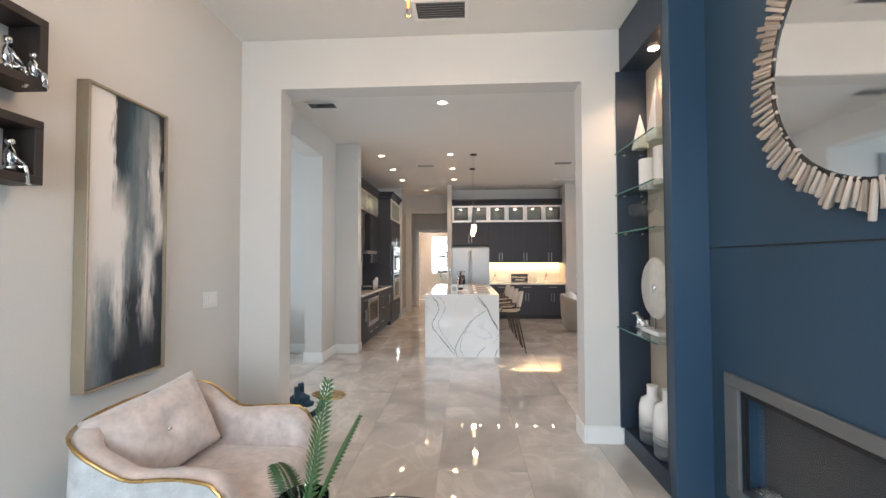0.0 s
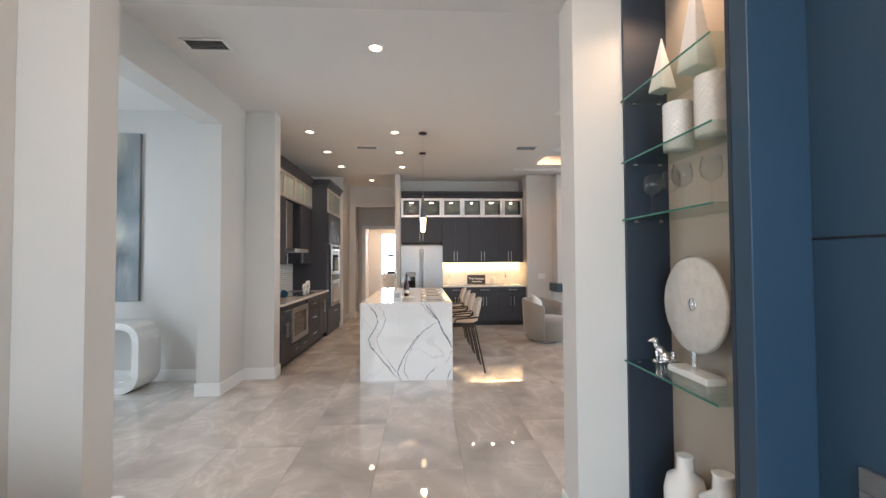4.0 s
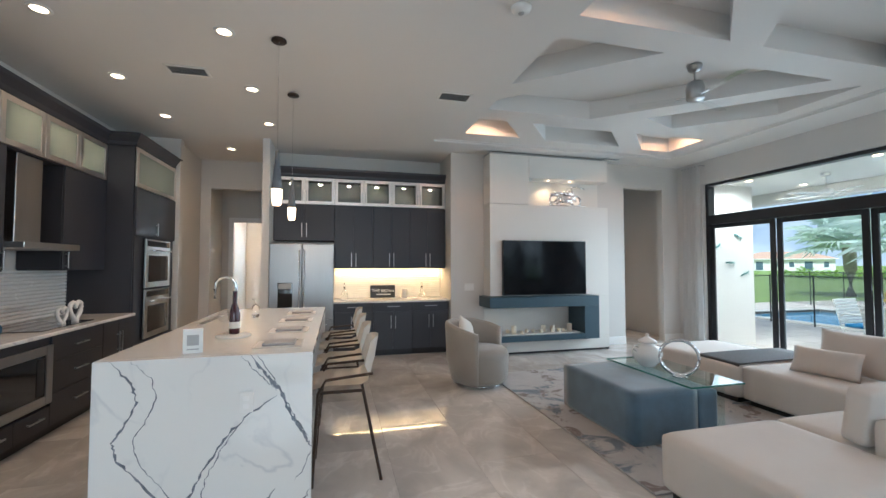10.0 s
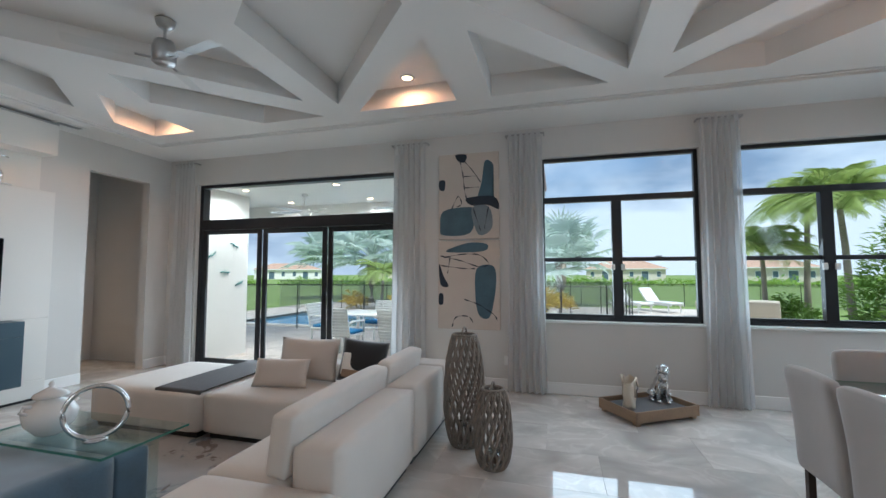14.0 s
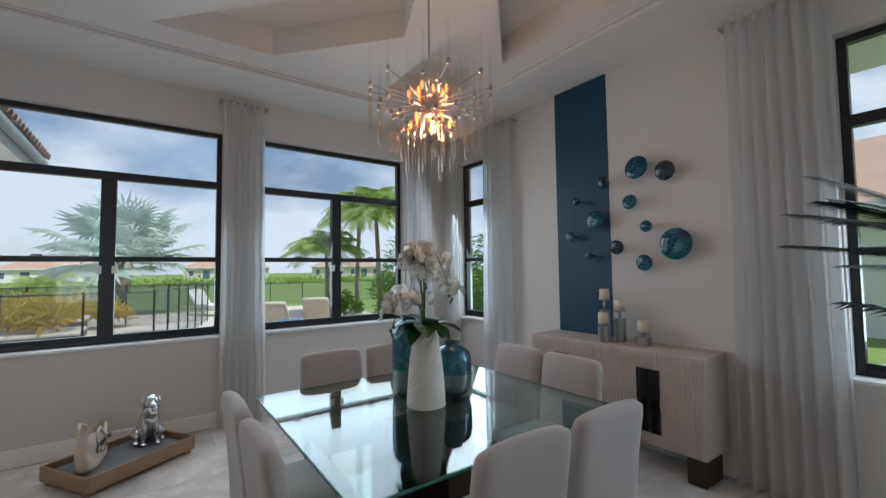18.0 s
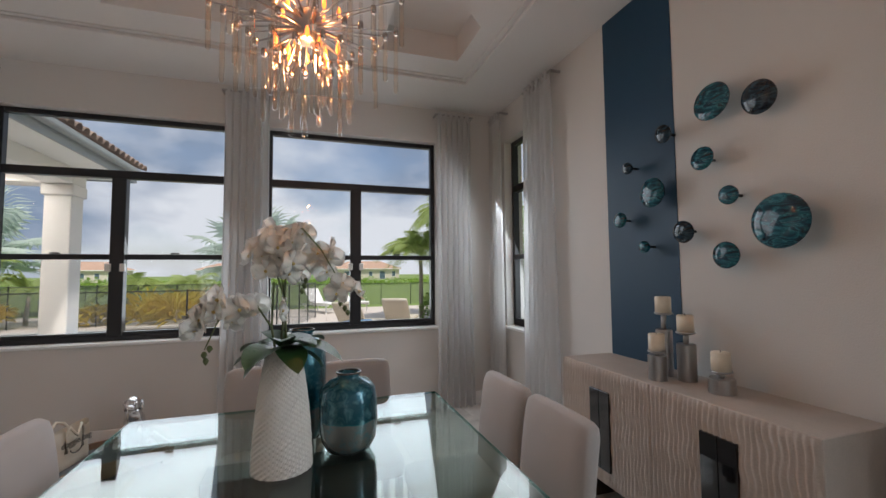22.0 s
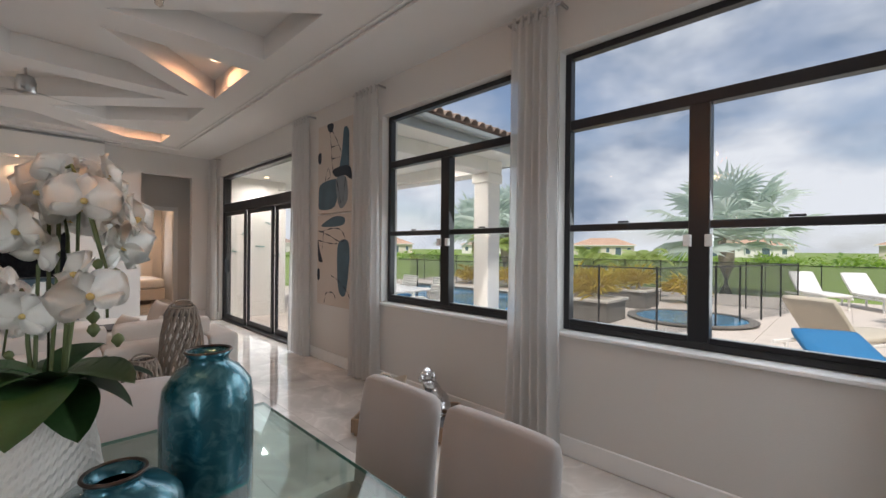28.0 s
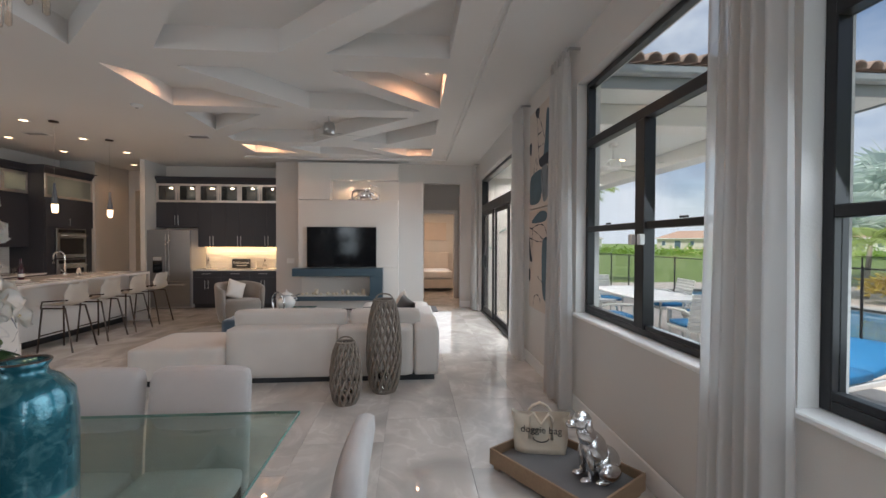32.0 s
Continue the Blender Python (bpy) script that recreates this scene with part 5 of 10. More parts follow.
bd = thing("serving_board", "round white marble serving board", "board", (0.71, 7.52, 0.9205))
part("disc", lathe([(0.11, 0), (0.115, 0.006), (0.11, 0.016)], 32), M_CERAMIC, bd, smooth=True)
wb = thing("wine_bottle", "dark red wine bottle with a pale label", "bottle", (0.71, 7.55, 0.937))
part("glass", lathe([(0.033, 0), (0.036, 0.01), (0.036, 0.15), (0.014, 0.22), (0.013, 0.29), (0.015, 0.30)], 20), surf("dark_red_glass", (0.05, 0.008, 0.014), 0.08, var=0.1), wb, smooth=True)
part("label", lathe([(0.0365, 0.04), (0.0365, 0.085)], 20, cap=False), M_CERAMIC, wb, smooth=True)


def goblet(name, label, at, h, r, cat="glass", group=""):
    g = thing(name, label, cat, at, group=group)
    part("bowl", lathe([(0.004, h * 0.5), (r * 0.8, h * 0.6), (r, h * 0.74), (r * 0.8, h), (r * 0.77, h), (r * 0.96, h * 0.74), (r * 0.76, h * 0.615), (0.003, h * 0.52)], 20, cap=False), M_THIN, g, smooth=True)
    part("stem", lathe([(0.004, 0.006), (0.0035, h * 0.5)], 10), M_THIN, g, smooth=True)
    part("foot", lathe([(r * 0.85, 0), (r * 0.8, 0.003), (0.006, 0.008)], 20), M_THIN, g, smooth=True)
    return g


goblet("wine_glass", "clear stemmed wine glass on the serving board", (0.65, 7.50, 0.937), 0.17, 0.035)
qs = thing("counter_sign", "small white printed sign standing on the island", "sign", (0.62, 6.98, 0.9205), 8)
part("card", boxes(((-0.05, -0.004, 0), (0.05, 0.004, 0.14)), bevel=0.002), M_PLASTIC, qs)
part("printed_block", boxes(((-0.03, -0.0052, 0.045), (0.03, -0.0042, 0.105))), M_VENT, qs, "plain grey printed square")
part("printed_bar", boxes(((-0.03, -0.0052, 0.02), (0.03, -0.0042, 0.027))), M_VENT, qs, "plain grey bar of print")
sb = thing("soap_bottle", "clear glass soap bottle with a pump", "bottle", (0.66, 8.62, 0.9205))
part("body", lathe([(0.03, 0), (0.033, 0.01), (0.032, 0.10), (0.012, 0.125)], 18), M_CLEAR, sb, smooth=True)
part("pump", tube([(0, 0, 0.12), (0, 0, 0.17), (-0.035, 0, 0.172)], 0.005, 6), M_CHROME, sb, smooth=True)
for k, y in enumerate((7.15, 7.72, 8.30, 8.88)):
    ps = thing("place_setting", "folded grey napkin and cutlery laid on a pale mat", "tableware", (1.07, y, 0.9205), group="place settings on the island")
    part("mat", boxes(((-0.15, -0.12, 0), (0.13, 0.12, 0.004)), bevel=0.001), M_CERAMIC, ps)
    part("napkin", boxes(((-0.10, -0.085, 0.004), (0.09, 0.085, 0.022)), bevel=0.006, seg=2), M_CHAIR, ps)
    part("knife", boxes(((-0.09, 0.095, 0.004), (0.10, 0.108, 0.007)), bevel=0.001), M_CHROME, ps)
    
# pendants
for k, (px, py, zb) in enumerate(((0.94, 7.83, 1.90), (0.94, 8.94, 1.90))):
    pd = thing("pendant_light", "slim smoked glass pendant lamp with a glowing tip", "lamp", (px, py, H - 0.02), group="pendants over the island")
    part("canopy", lathe([(0.055, 0.0), (0.06, 0.006), (0.058, 0.019)], 24), M_BRONZE, pd, smooth=True)
    part("cable", tube([(0, 0, 0.0), (0, 0, zb + 0.42 - H + 0.02)], 0.0014, 6), M_STEEL, pd)
    z = zb - H + 0.02
    part("shade", lathe([(0.042, z + 0.13), (0.036, z + 0.20), (0.022, z + 0.32), (0.013, z + 0.44)], 20), surf("smoked_glass", (0.16, 0.17, 0.19), 0.1, var=0.1), pd, "smoked grey glass neck", True)
    part("bulb_tip", lathe([(0.030, z), (0.040, z + 0.05), (0.042, z + 0.129)], 20), glow("pendant_glow", (1.0, 0.74, 0.46), 3.2), pd, "glowing frosted glass tip", True)
    point_lamp("pendant_glow", (px, py, zb - 0.06), 6, WARM, 0.04)

# stools
def stool():
    s = thing("bar_stool", "ivory upholstered bar stool with a bronze metal frame", "stool", (1.47, 7.34, 0), 0, "stools along the island")
    bm = bmesh.new()
    n, m2 = 12, 10
    rows = []
    prof = [(-0.22, 0.62), (-0.10, 0.61), (0.05, 0.605), (0.15, 0.63), (0.195, 0.72), (0.22, 0.84), (0.235, 0.93)]
    for i, (x, z) in enumerate(prof):
        u = i / (len(prof) - 1)
        w = 0.22 if u < 0.5 else 0.22 - 0.05 * (u - 0.5) * 2
        row = []
        for k in range(n + 1):
            v = -1 + 2 * k / n
            row.append(bm.verts.new((x - (0.07 * v * v if u > 0.55 else 0), v * w, z + (0.035 * v * v if 0.15 < u < 0.7 else 0) - (0.03 * v ** 4 if i == len(prof) - 1 else 0))))
        rows.append(row)
    for a, b in zip(rows, rows[1:]):
        for k in range(n):
            bm.faces.new((a[k], a[k + 1], b[k + 1], b[k]))
    bmesh.ops.solidify(bm, geom=bm.faces[:], thickness=0.035)
    bmesh.ops.subdivide_edges(bm, edges=bm.edges[:], cuts=1, use_grid_fill=True, smooth=0.6)
    part("seat_shell", bm, M_STOOL, s, smooth=True)
    feet = [(-0.20, -0.21), (-0.20, 0.21), (0.24, -0.21), (0.24, 0.21)]
    tops = [(-0.17, -0.17), (-0.17, 0.17), (0.12, -0.17), (0.12, 0.17)]
    for (fx, fy), (tx, ty) in zip(feet, tops):
        part("leg", tube([(fx, fy, 0.0), (tx, ty, 0.585)], 0.011, 6), M_BRONZE, s)
    part("footrest", tube([(-0.19, -0.196, 0.22), (-0.19, 0.196, 0.22)], 0.010, 6), M_BRONZE, s)
    for sgn in (-1, 1):
        part("side_rail", tube([(-0.17, 0.17 * sgn, 0.585), (0.12, 0.17 * sgn, 0.585)], 0.011, 6), M_BRONZE, s)
        part("arm_bar", tube([(-0.17, 0.19 * sgn, 0.585), (-0.12, 0.225 * sgn, 0.68), (0.18, 0.20 * sgn, 0.70)], 0.010, 6), M_BRONZE, s)
    return s


st = stool()
for y in (7.98, 8.60, 9.22):
    copy_thing(st, pose(1.47, y, 0, 0, 0, 0))

# ---- bar wall ----
BY = 10.82
for k, (x0, x1) in enumerate(((1.365, 1.97), (1.97, 2.575), (2.575, 3.18))):
    xm, w = (x0 + x1) / 2, x1 - x0 - 0.002
    fr = [(-w / 2, w / 2, 0.69, 0.83, "drawer", (0, 0.77, 0.2, False)), (-w / 2, 0, 0.1, 0.69, "door", (-0.035, 0.53, 0.2, True)), (0, w / 2, 0.1, 0.69, "door", (0.035, 0.53, 0.2, True))]
    cabinet("base_cabinet", "dark navy-grey base cabinet with drawer and doors", (xm, BY, 0), 0, w, 0.60, 0, 0.83, fr, True, group="bar wall cabinets")
    cabinet("wall_cabinet", "dark navy-grey wall cabinet with two tall doors", (xm, 11.06, 0), 0, w, 0.36, 1.36, 2.36, [(-w / 2, 0, 1.36, 2.36, "door", (-0.035, 1.50, 0.22, True)), (0, w / 2, 1.36, 2.36, "door", (0.035, 1.50, 0.22, True))], group="bar wall cabinets")
cabinet("wall_cabinet", "dark cabinet over the refrigerator with two doors", (0.912, 11.06, 0), 0, 0.902, 0.36, 1.80, 2.36, [(-0.45, 0, 1.80, 2.36, "door", (-0.035, 1.96, 0.22, True)), (0, 0.45, 1.80, 2.36, "door", (0.035, 1.96, 0.22, True))], group="bar wall cabinets")
for k in range(6):
    xm = 0.462 + (3.18 - 0.462) / 6 * (k + 0.5)
    cabinet("wall_cabinet", "lit dark wall cabinet with a steel-framed glass door", (xm, 11.06, 0), 0, 0.452, 0.36, 2.365, 2.79, [(-0.226, 0.226, 2.37, 2.79, "glass", (0.20 if k % 2 == 0 else -0.20, 2.5, 0.16, True))], group="bar wall cabinets")
crown("crown_moulding", "dark crown moulding above the bar cabinets", (1.823, 11.06, 2.795), 0, 2.72, 0.36, False, False)
bc = thing("bar_counter", "pale stone counter on the bar cabinets", "countertop", (2.275, BY, 0.831))
part("slab", boxes(((-0.91, -0.03, 0), (0.91, 0.615, 0.03)), bevel=0.004), M_COUNTER, bc)
bb = thing("bar_backsplash", "warm lit cream rippled backsplash behind the bar", "backsplash", (2.275, 11.432, 0.863), kind="structure")
for k in range(14):
    bm = boxes(((-0.91, -0.008, k * 0.0355 + 0.001), (0.91, 0, k * 0.0355 + 0.0345)), bevel=0.004)
    part("tile_row", bm, M_WHITE, bb)
ls = thing("under_cabinet_light", "warm glowing light strip under the bar cabinets", "light", (2.275, 11.36, 1.352))
part("strip", boxes(((-0.9, -0.012, 0), (0.9, 0.012, 0.006))), M_STRIP, ls)
area_lamp("under_cabinet_lamp", (2.275, 11.34, 1.345), (2.275, 11.40, 0.8), 1.8, 0.03, 8, (1.0, 0.62, 0.28))
M_FRIDGE = surf("satin_steel_door", (0.33, 0.335, 0.34), 0.40, 1.0, var=0.10, scale=2.5, bump=0.05, bscale=120, stretch=(1, 1, 0.03))
fr = thing("refrigerator", "stainless steel french-door refrigerator with a water dispenser", "refrigerator", (0.912, 10.70, 0))
part("case", boxes(((-0.45, 0.06, 0.02), (0.45, 0.70, 1.74)), bevel=0.006), M_VENT, fr)
for s in (-1, 1):
    d = part("door", boxes(((0.003 if s > 0 else -0.45, 0, 0.62), (0.45 if s > 0 else -0.003, 0.058, 1.73)), bevel=0.008, seg=2), M_FRIDGE, fr)
    part("handle", tube([(s * 0.035, -0.03, 0.72), (s * 0.035, -0.045, 0.78), (s * 0.035, -0.045, 1.58), (s * 0.035, -0.03, 1.64)], 0.011), M_CHROME, d, smooth=True)
d = part("freezer_drawer", boxes(((-0.45, 0, 0.06), (0.45, 0.058, 0.612)), bevel=0.008, seg=2), M_FRIDGE, fr)
part("handle", tube([(-0.36, -0.045, 0.54), (0.36, -0.045, 0.54)], 0.011), M_CHROME, d, smooth=True)
part("dispenser", boxes(((-0.33, -0.004, 0.80), (-0.13, 0.0, 1.16)), bevel=0.003), M_BLACKGLASS, fr)
part("dispenser_panel", boxes(((-0.32, -0.008, 1.07), (-0.14, -0.0045, 1.15)), bevel=0.002), M_VENT, fr)
sg = thing("kitchen_sign", "black framed sign with white script lettering", "sign", (2.17, 11.38, 0.8625))
part("board", boxes(((-0.21, 0, 0), (0.21, 0.02, 0.21)), bevel=0.003), M_BLACK, sg)
face_text("THE kitchen", 0.075, M_PLASTIC, pose(0, -0.002, 0.12, 90, 0, 0), sg)
part("printed_bar", boxes(((-0.11, -0.0025, 0.05), (0.13, -0.0005, 0.064))), M_PLASTIC, sg, "plain white bar of lettering")
for x, lab in ((1.53, "clear glass decanter on the bar counter"), (2.80, "cut glass decanter on the bar counter")):
    dc = thing("decanter", lab, "decanter", (x, 11.15, 0.8625), group="bar decanters")
    part("flask", lathe([(0.045, 0), (0.055, 0.02), (0.05, 0.08), (0.015, 0.15), (0.014, 0.20)], 18), M_CLEAR, dc, smooth=True)
    part("stopper", lathe([(0.012, 0.20), (0.02, 0.225), (0.006, 0.26)], 12), M_CLEAR, dc, smooth=True)
jar = thing("cream_canister", "cream ceramic canister on the bar counter", "canister", (2.52, 11.22, 0.8625))
part("body", lathe([(0.055, 0), (0.06, 0.01), (0.06, 0.15), (0.055, 0.16)], 20), M_CERAMIC, jar, smooth=True)
wall_plate("power_outlet", "white outlet on the rippled backsplash", (3.02, 11.418, 1.08), 0, 0.115, 0.115, 1)
# back room window and door casing
# translucent sheet added so the back window reads as overexposed white
M_GLARE = translucent(surf("white_glare_sheet", (0.82, 0.82, 0.80), 0.9, var=0.03, bump=0.3, bscale=300), 0.85, (0.95, 0.96, 0.96))
bl = thing("roller_blind", "added white translucent sheet standing in for glare in the back window", "blind", (-0.17, 16.085, 0.95))
part("cloth", boxes(((-0.27, -0.002, 0.0), (0.27, 0.002, 1.345))), M_GLARE, bl)
part("lower_edge", boxes(((-0.265, -0.006, 0.0), (0.265, -0.0022, 0.02)), bevel=0.002), M_WHITE, bl)
window("window_5", "x", 15.95, -0.25, 0.40, 0.95, 2.10, "black framed back window", False).scale = (1, -1, 1)
for x0, x1, yy, zz in ((-0.66, 0.22, 13.6, 2.3),):
    structure("door_trim", boxes(((x0 - 0.09, yy - 0.018, 0), (x0, yy, zz + 0.09)), ((x1, yy - 0.018, 0), (x1 + 0.09, yy, zz + 0.09)), ((x0, yy - 0.018, zz), (x1, yy, zz + 0.09)), bevel=0.003), M_TRIM, "white door casing", "trim")
structure("door_trim", boxes(((6.43, 12.282, 0), (6.52, 12.3, 2.34)), ((7.32, 12.282, 0), (7.41, 12.3, 2.34)), ((6.52, 12.282, 2.25), (7.32, 12.3, 2.34)), bevel=0.003), M_TRIM, "white door casing", "trim")


# ---- living room ----
# media wall
MY = 10.42
mw = thing("media_wall", "projecting white lacquered media wall with a recessed niche", "wall unit", (4.83, MY, 0))
part("panel", boxes(((-1.08, 0, 0.03), (1.07, 0.298, 0.225)), bevel=0.003), M_MEDIA, mw)
part("panel", boxes(((-1.08, 0, 0.925), (1.07, 0.298, 2.395)), bevel=0.003), M_MEDIA, mw)
part("panel", boxes(((-1.08, 0, 2.402), (-0.40, 0.298, 3.20)), bevel=0.003), M_MEDIA, mw)
part("panel", boxes(((-0.399, 0, 2.84), (1.07, 0.298, 3.20)), bevel=0.003), M_MEDIA, mw)
part("panel", boxes(((0.745, 0.0, 0.227), (1.07, 0.298, 0.923)), bevel=0.003), M_MEDIA, mw)
part("niche_back", boxes(((-0.399, 0.28, 2.402), (1.07, 0.298, 2.839))), M_MEDIA, mw)
part("alcove_back", boxes(((-1.08, 0.27, 0.227), (0.46, 0.298, 0.70))), M_MEDIA, mw)
part("top_cap", boxes(((-1.08, 0.0, 3.202), (1.07, 0.298, 3.222))), M_VENT, mw)
part("floor_groove", boxes(((-1.08, 0.012, 0.001), (1.07, 0.298, 0.029))), M_BLACK, mw)
for x in (0.02, 0.42):
    part("niche_light", lathe([(0.022, 0), (0.024, 0.004)], 16, at=(x, 0.13, 2.835)), M_CANGLOW, mw, "small lit spot lamp")
    spot_lamp("niche_spot", (4.83 + x, MY + 0.13, 2.82), 7, WARM, 120, 0.5, 0.02)
sh = thing("fireplace_shelf", "slate blue lacquered wrap-around fireplace shelf", "shelf", (4.83, MY, 0))
part("mantel", boxes(((-1.16, -0.20, 0.755), (0.74, 0.298, 0.92)), bevel=0.004), M_SHELFBLUE, sh)
part("upright", boxes(((0.47, -0.20, 0.229), (0.74, 0.298, 0.754)), bevel=0.004), M_SHELFBLUE, sh)
part("hearth", boxes(((-1.16, -0.20, 0.229), (0.469, 0.298, 0.32)), bevel=0.004), M_SHELFBLUE, sh)
part("burner_tray", boxes(((-1.06, -0.14, 0.321), (0.42, 0.2, 0.335))), M_CERAMIC, sh, "pale ribbon burner tray")
for k in range(13):
    rnd = random.Random(k)
    cd = thing("pillar_candle", "cream pillar candle on the fireplace shelf", "candle", (3.82 + 0.11 * k + rnd.uniform(-0.02, 0.02), MY - 0.05 + rnd.uniform(-0.04, 0.1), 0.336), group="candles in the fireplace")
    r, h = rnd.choice(((0.03, 0.05), (0.035, 0.10), (0.04, 0.12), (0.025, 0.04)))
    part("wax", lathe([(r, 0), (r, h - 0.005), (r - 0.006, h), (r * 0.5, h - 0.006), (0.003, h - 0.007)], 16), M_WAX, cd, smooth=True)
    part("wick", tube([(0, 0, h - 0.008), (0.001, 0, h + 0.006)], 0.0015, 5), M_BLACK, cd)
tv = thing("television", "large black flat-screen television on the media wall", "television", (4.685, MY - 0.012, 0.94))
part("housing", boxes(((-0.74, -0.05, 0), (0.74, 0.01, 0.87)), bevel=0.006), M_BLACK, tv)
part("screen", boxes(((-0.73, -0.0525, 0.012), (0.73, -0.0505, 0.86))), M_SCREEN, tv)
# chrome motorcycle sculpture
mo = thing("motorcycle_sculpture", "polished chrome motorcycle sculpture in the lit niche", "sculpture", (5.17, MY + 0.13, 2.405))
bm = bmesh.new()
for cx, r in ((-0.20, 0.095), (0.20, 0.09)):
    tube([(cx + r * math.cos(a * math.pi / 10), 0, 0.10 + r * math.sin(a * math.pi / 10)) for a in range(20)], 0.022, 8, bm, closed=True)
for pts, r in (([(-0.20, 0, 0.10), (-0.05, 0, 0.17), (0.08, 0, 0.20), (0.20, 0, 0.10)], 0.02), ([(0.20, 0, 0.10), (0.14, 0, 0.26), (0.10, 0, 0.33)], 0.014), ([(0.10, -0.12, 0.33), (0.10, 0.12, 0.33)], 0.010), ([(0.10, -0.12, 0.33), (0.28, -0.13, 0.29)], 0.010), ([(-0.26, 0.05, 0.08), (0.05, 0.05, 0.07)], 0.02)):
    tube(pts, r, 8, bm)
for lo, hi in (((-0.10, -0.07, 0.06), (0.10, 0.07, 0.19)), ((-0.05, -0.06, 0.19), (0.12, 0.06, 0.27)), ((-0.24, -0.05, 0.20), (-0.05, 0.05, 0.25)), ((-0.30, -0.045, 0.17), (-0.14, 0.045, 0.23))):
    box(bm, lo, hi, 0.03, 3)
box(bm, (-0.36, -0.10, 0), (0.34, 0.10, 0.015), 0.004)
part("body", bm, M_CHROME, mo, smooth=True)

# rug
rg = thing("area_rug", "worn blue-grey and beige abstract pattern rug", "rug", (4.77, 7.95, 0.001))
M_RUG = surf("rug_pile", (0.42, 0.40, 0.39), 0.95, var=0.2, scale=3.2, bump=0.7, bscale=160, sheen=0.3)
rn_, rl_ = M_RUG.node_tree.nodes, M_RUG.node_tree.links
for sc_, lo_, hi_, col_ in ((5.5, 0.54, 0.60, (0.10, 0.135, 0.17, 1)), (11.0, 0.58, 0.62, (0.15, 0.11, 0.095, 1)), (2.2, 0.56, 0.66, (0.24, 0.28, 0.31, 1))):
    r_no, r_mr, r_mx = rn_.new("ShaderNodeTexNoise"), rn_.new("ShaderNodeMapRange"), rn_.new("ShaderNodeMix")
    r_no.inputs["Scale"].default_value, r_no.inputs["Detail"].default_value, r_no.inputs["Roughness"].default_value, r_no.inputs["Distortion"].default_value = sc_, 6.0, 0.65, 0.8
    r_mr.inputs["From Min"].default_value, r_mr.inputs["From Max"].default_value = lo_, hi_
    r_mx.data_type = "RGBA"
    r_mx.inputs["B"].default_value = col_
    old_ = rn_["Principled BSDF"].inputs["Base Color"].links[0].from_socket
    rl_.new(r_no.outputs["Fac"], r_mr.inputs["Value"])
    rl_.new(r_mr.outputs["Result"], r_mx.inputs["Factor"])
    rl_.new(old_, r_mx.inputs["A"])
    rl_.new(r_mx.outputs["Result"], rn_["Principled BSDF"].inputs["Base Color"])
bm = bmesh.new()
box(bm, (-1.45, -1.45, 0), (1.25, 1.45, 0.014), 0.005)
part("rug_body", bm, M_RUG, rg)

# tub chair
tc = thing("swivel_tub_chair", "taupe upholstered swivel tub chair on a chrome base", "chair", (3.09, 9.06, 0), 48)
part("base", lathe([(0.24, 0), (0.25, 0.006), (0.25, 0.03), (0.10, 0.035)], 36), M_CHROME, tc, "chrome swivel base", True)
part("seat", lathe([(0.30, 0.05), (0.335, 0.10), (0.345, 0.36), (0.32, 0.425), (0.18, 0.44), (0.01, 0.442)], 36), M_TUBCHAIR, tc, smooth=True)
bm = bmesh.new()
rows = []
for k in range(37):
    a = math.radians(-20 + 220 * k / 36)
    u = abs(k - 18) / 18
    top = 0.74 - 0.20 * max(0, u - 0.35) ** 1.5
    ring = []
    for r, z in ((0.345, 0.06), (0.40, 0.3), (0.42, top - 0.03), (0.41, top), (0.37, top + 0.005), (0.34, top - 0.04), (0.335, 0.43), (0.335, 0.06)):
        ring.append(bm.verts.new((r * math.cos(a), r * math.sin(a), z)))
    rows.append(ring)
for a, b in zip(rows, rows[1:]):
    for k in range(8):
        bm.faces.new((a[k], b[k], b[(k + 1) % 8], a[(k + 1) % 8]))
bm.faces.new(rows[0])
bm.faces.new(rows[-1][::-1])
part("wrap_back", bm, M_TUBCHAIR, tc, smooth=True)
part("back_seam", tube([(0.416 * math.cos(math.radians(55)), 0.416 * math.sin(math.radians(55)), z) for z in (0.25, 0.45, 0.70)], 0.004, 6), M_BRONZE, tc)
pl = thing("throw_pillow", "small ivory patterned pillow on the tub chair", "pillow", (2.96, 9.17, 0.60), 48)
part("cushion", moved(pillow_mesh(0.34, 0.34, 0.13), pose(0, 0, 0, -16, 22, 0)), M_CERAMIC, pl, smooth=True)

# velvet ottoman and glass table
ot = thing("velvet_ottoman", "large square slate blue velvet ottoman on the rug", "ottoman", (4.11, 7.62, 0.016))
part("block", soft_box((-0.47, -0.55, 0.0), (0.14, 0.48, 0.405), 0.018, 3, 0.006, 8), M_VELVET, ot, smooth=True)
part("block", soft_box((0.142, -0.54, 0.0), (0.35, 0.47, 0.385), 0.02, 3, 0.004, 8), M_VELVET, ot, smooth=True)
gt = thing("glass_coffee_table", "bent clear glass coffee table bridging the ottoman", "table", (4.42, 7.58, 0.015))
bm = boxes(((-0.28, -0.55, 0.425), (0.26, 0.50, 0.437)), ((0.05, -0.54, 0.0), (0.062, 0.49, 0.4245)), bevel=0.002)
part("glass_sheet", bm, M_GREENGLASS, gt)
part("edge_line", boxes(((-0.2835, -0.553, 0.4245), (-0.2805, 0.503, 0.4375)), ((-0.2805, -0.554, 0.4245), (0.26, -0.5505, 0.4375)), ((-0.2805, 0.5005, 0.4245), (0.26, 0.504, 0.4375))), M_GLASSEDGE, gt, "green polished glass edge")
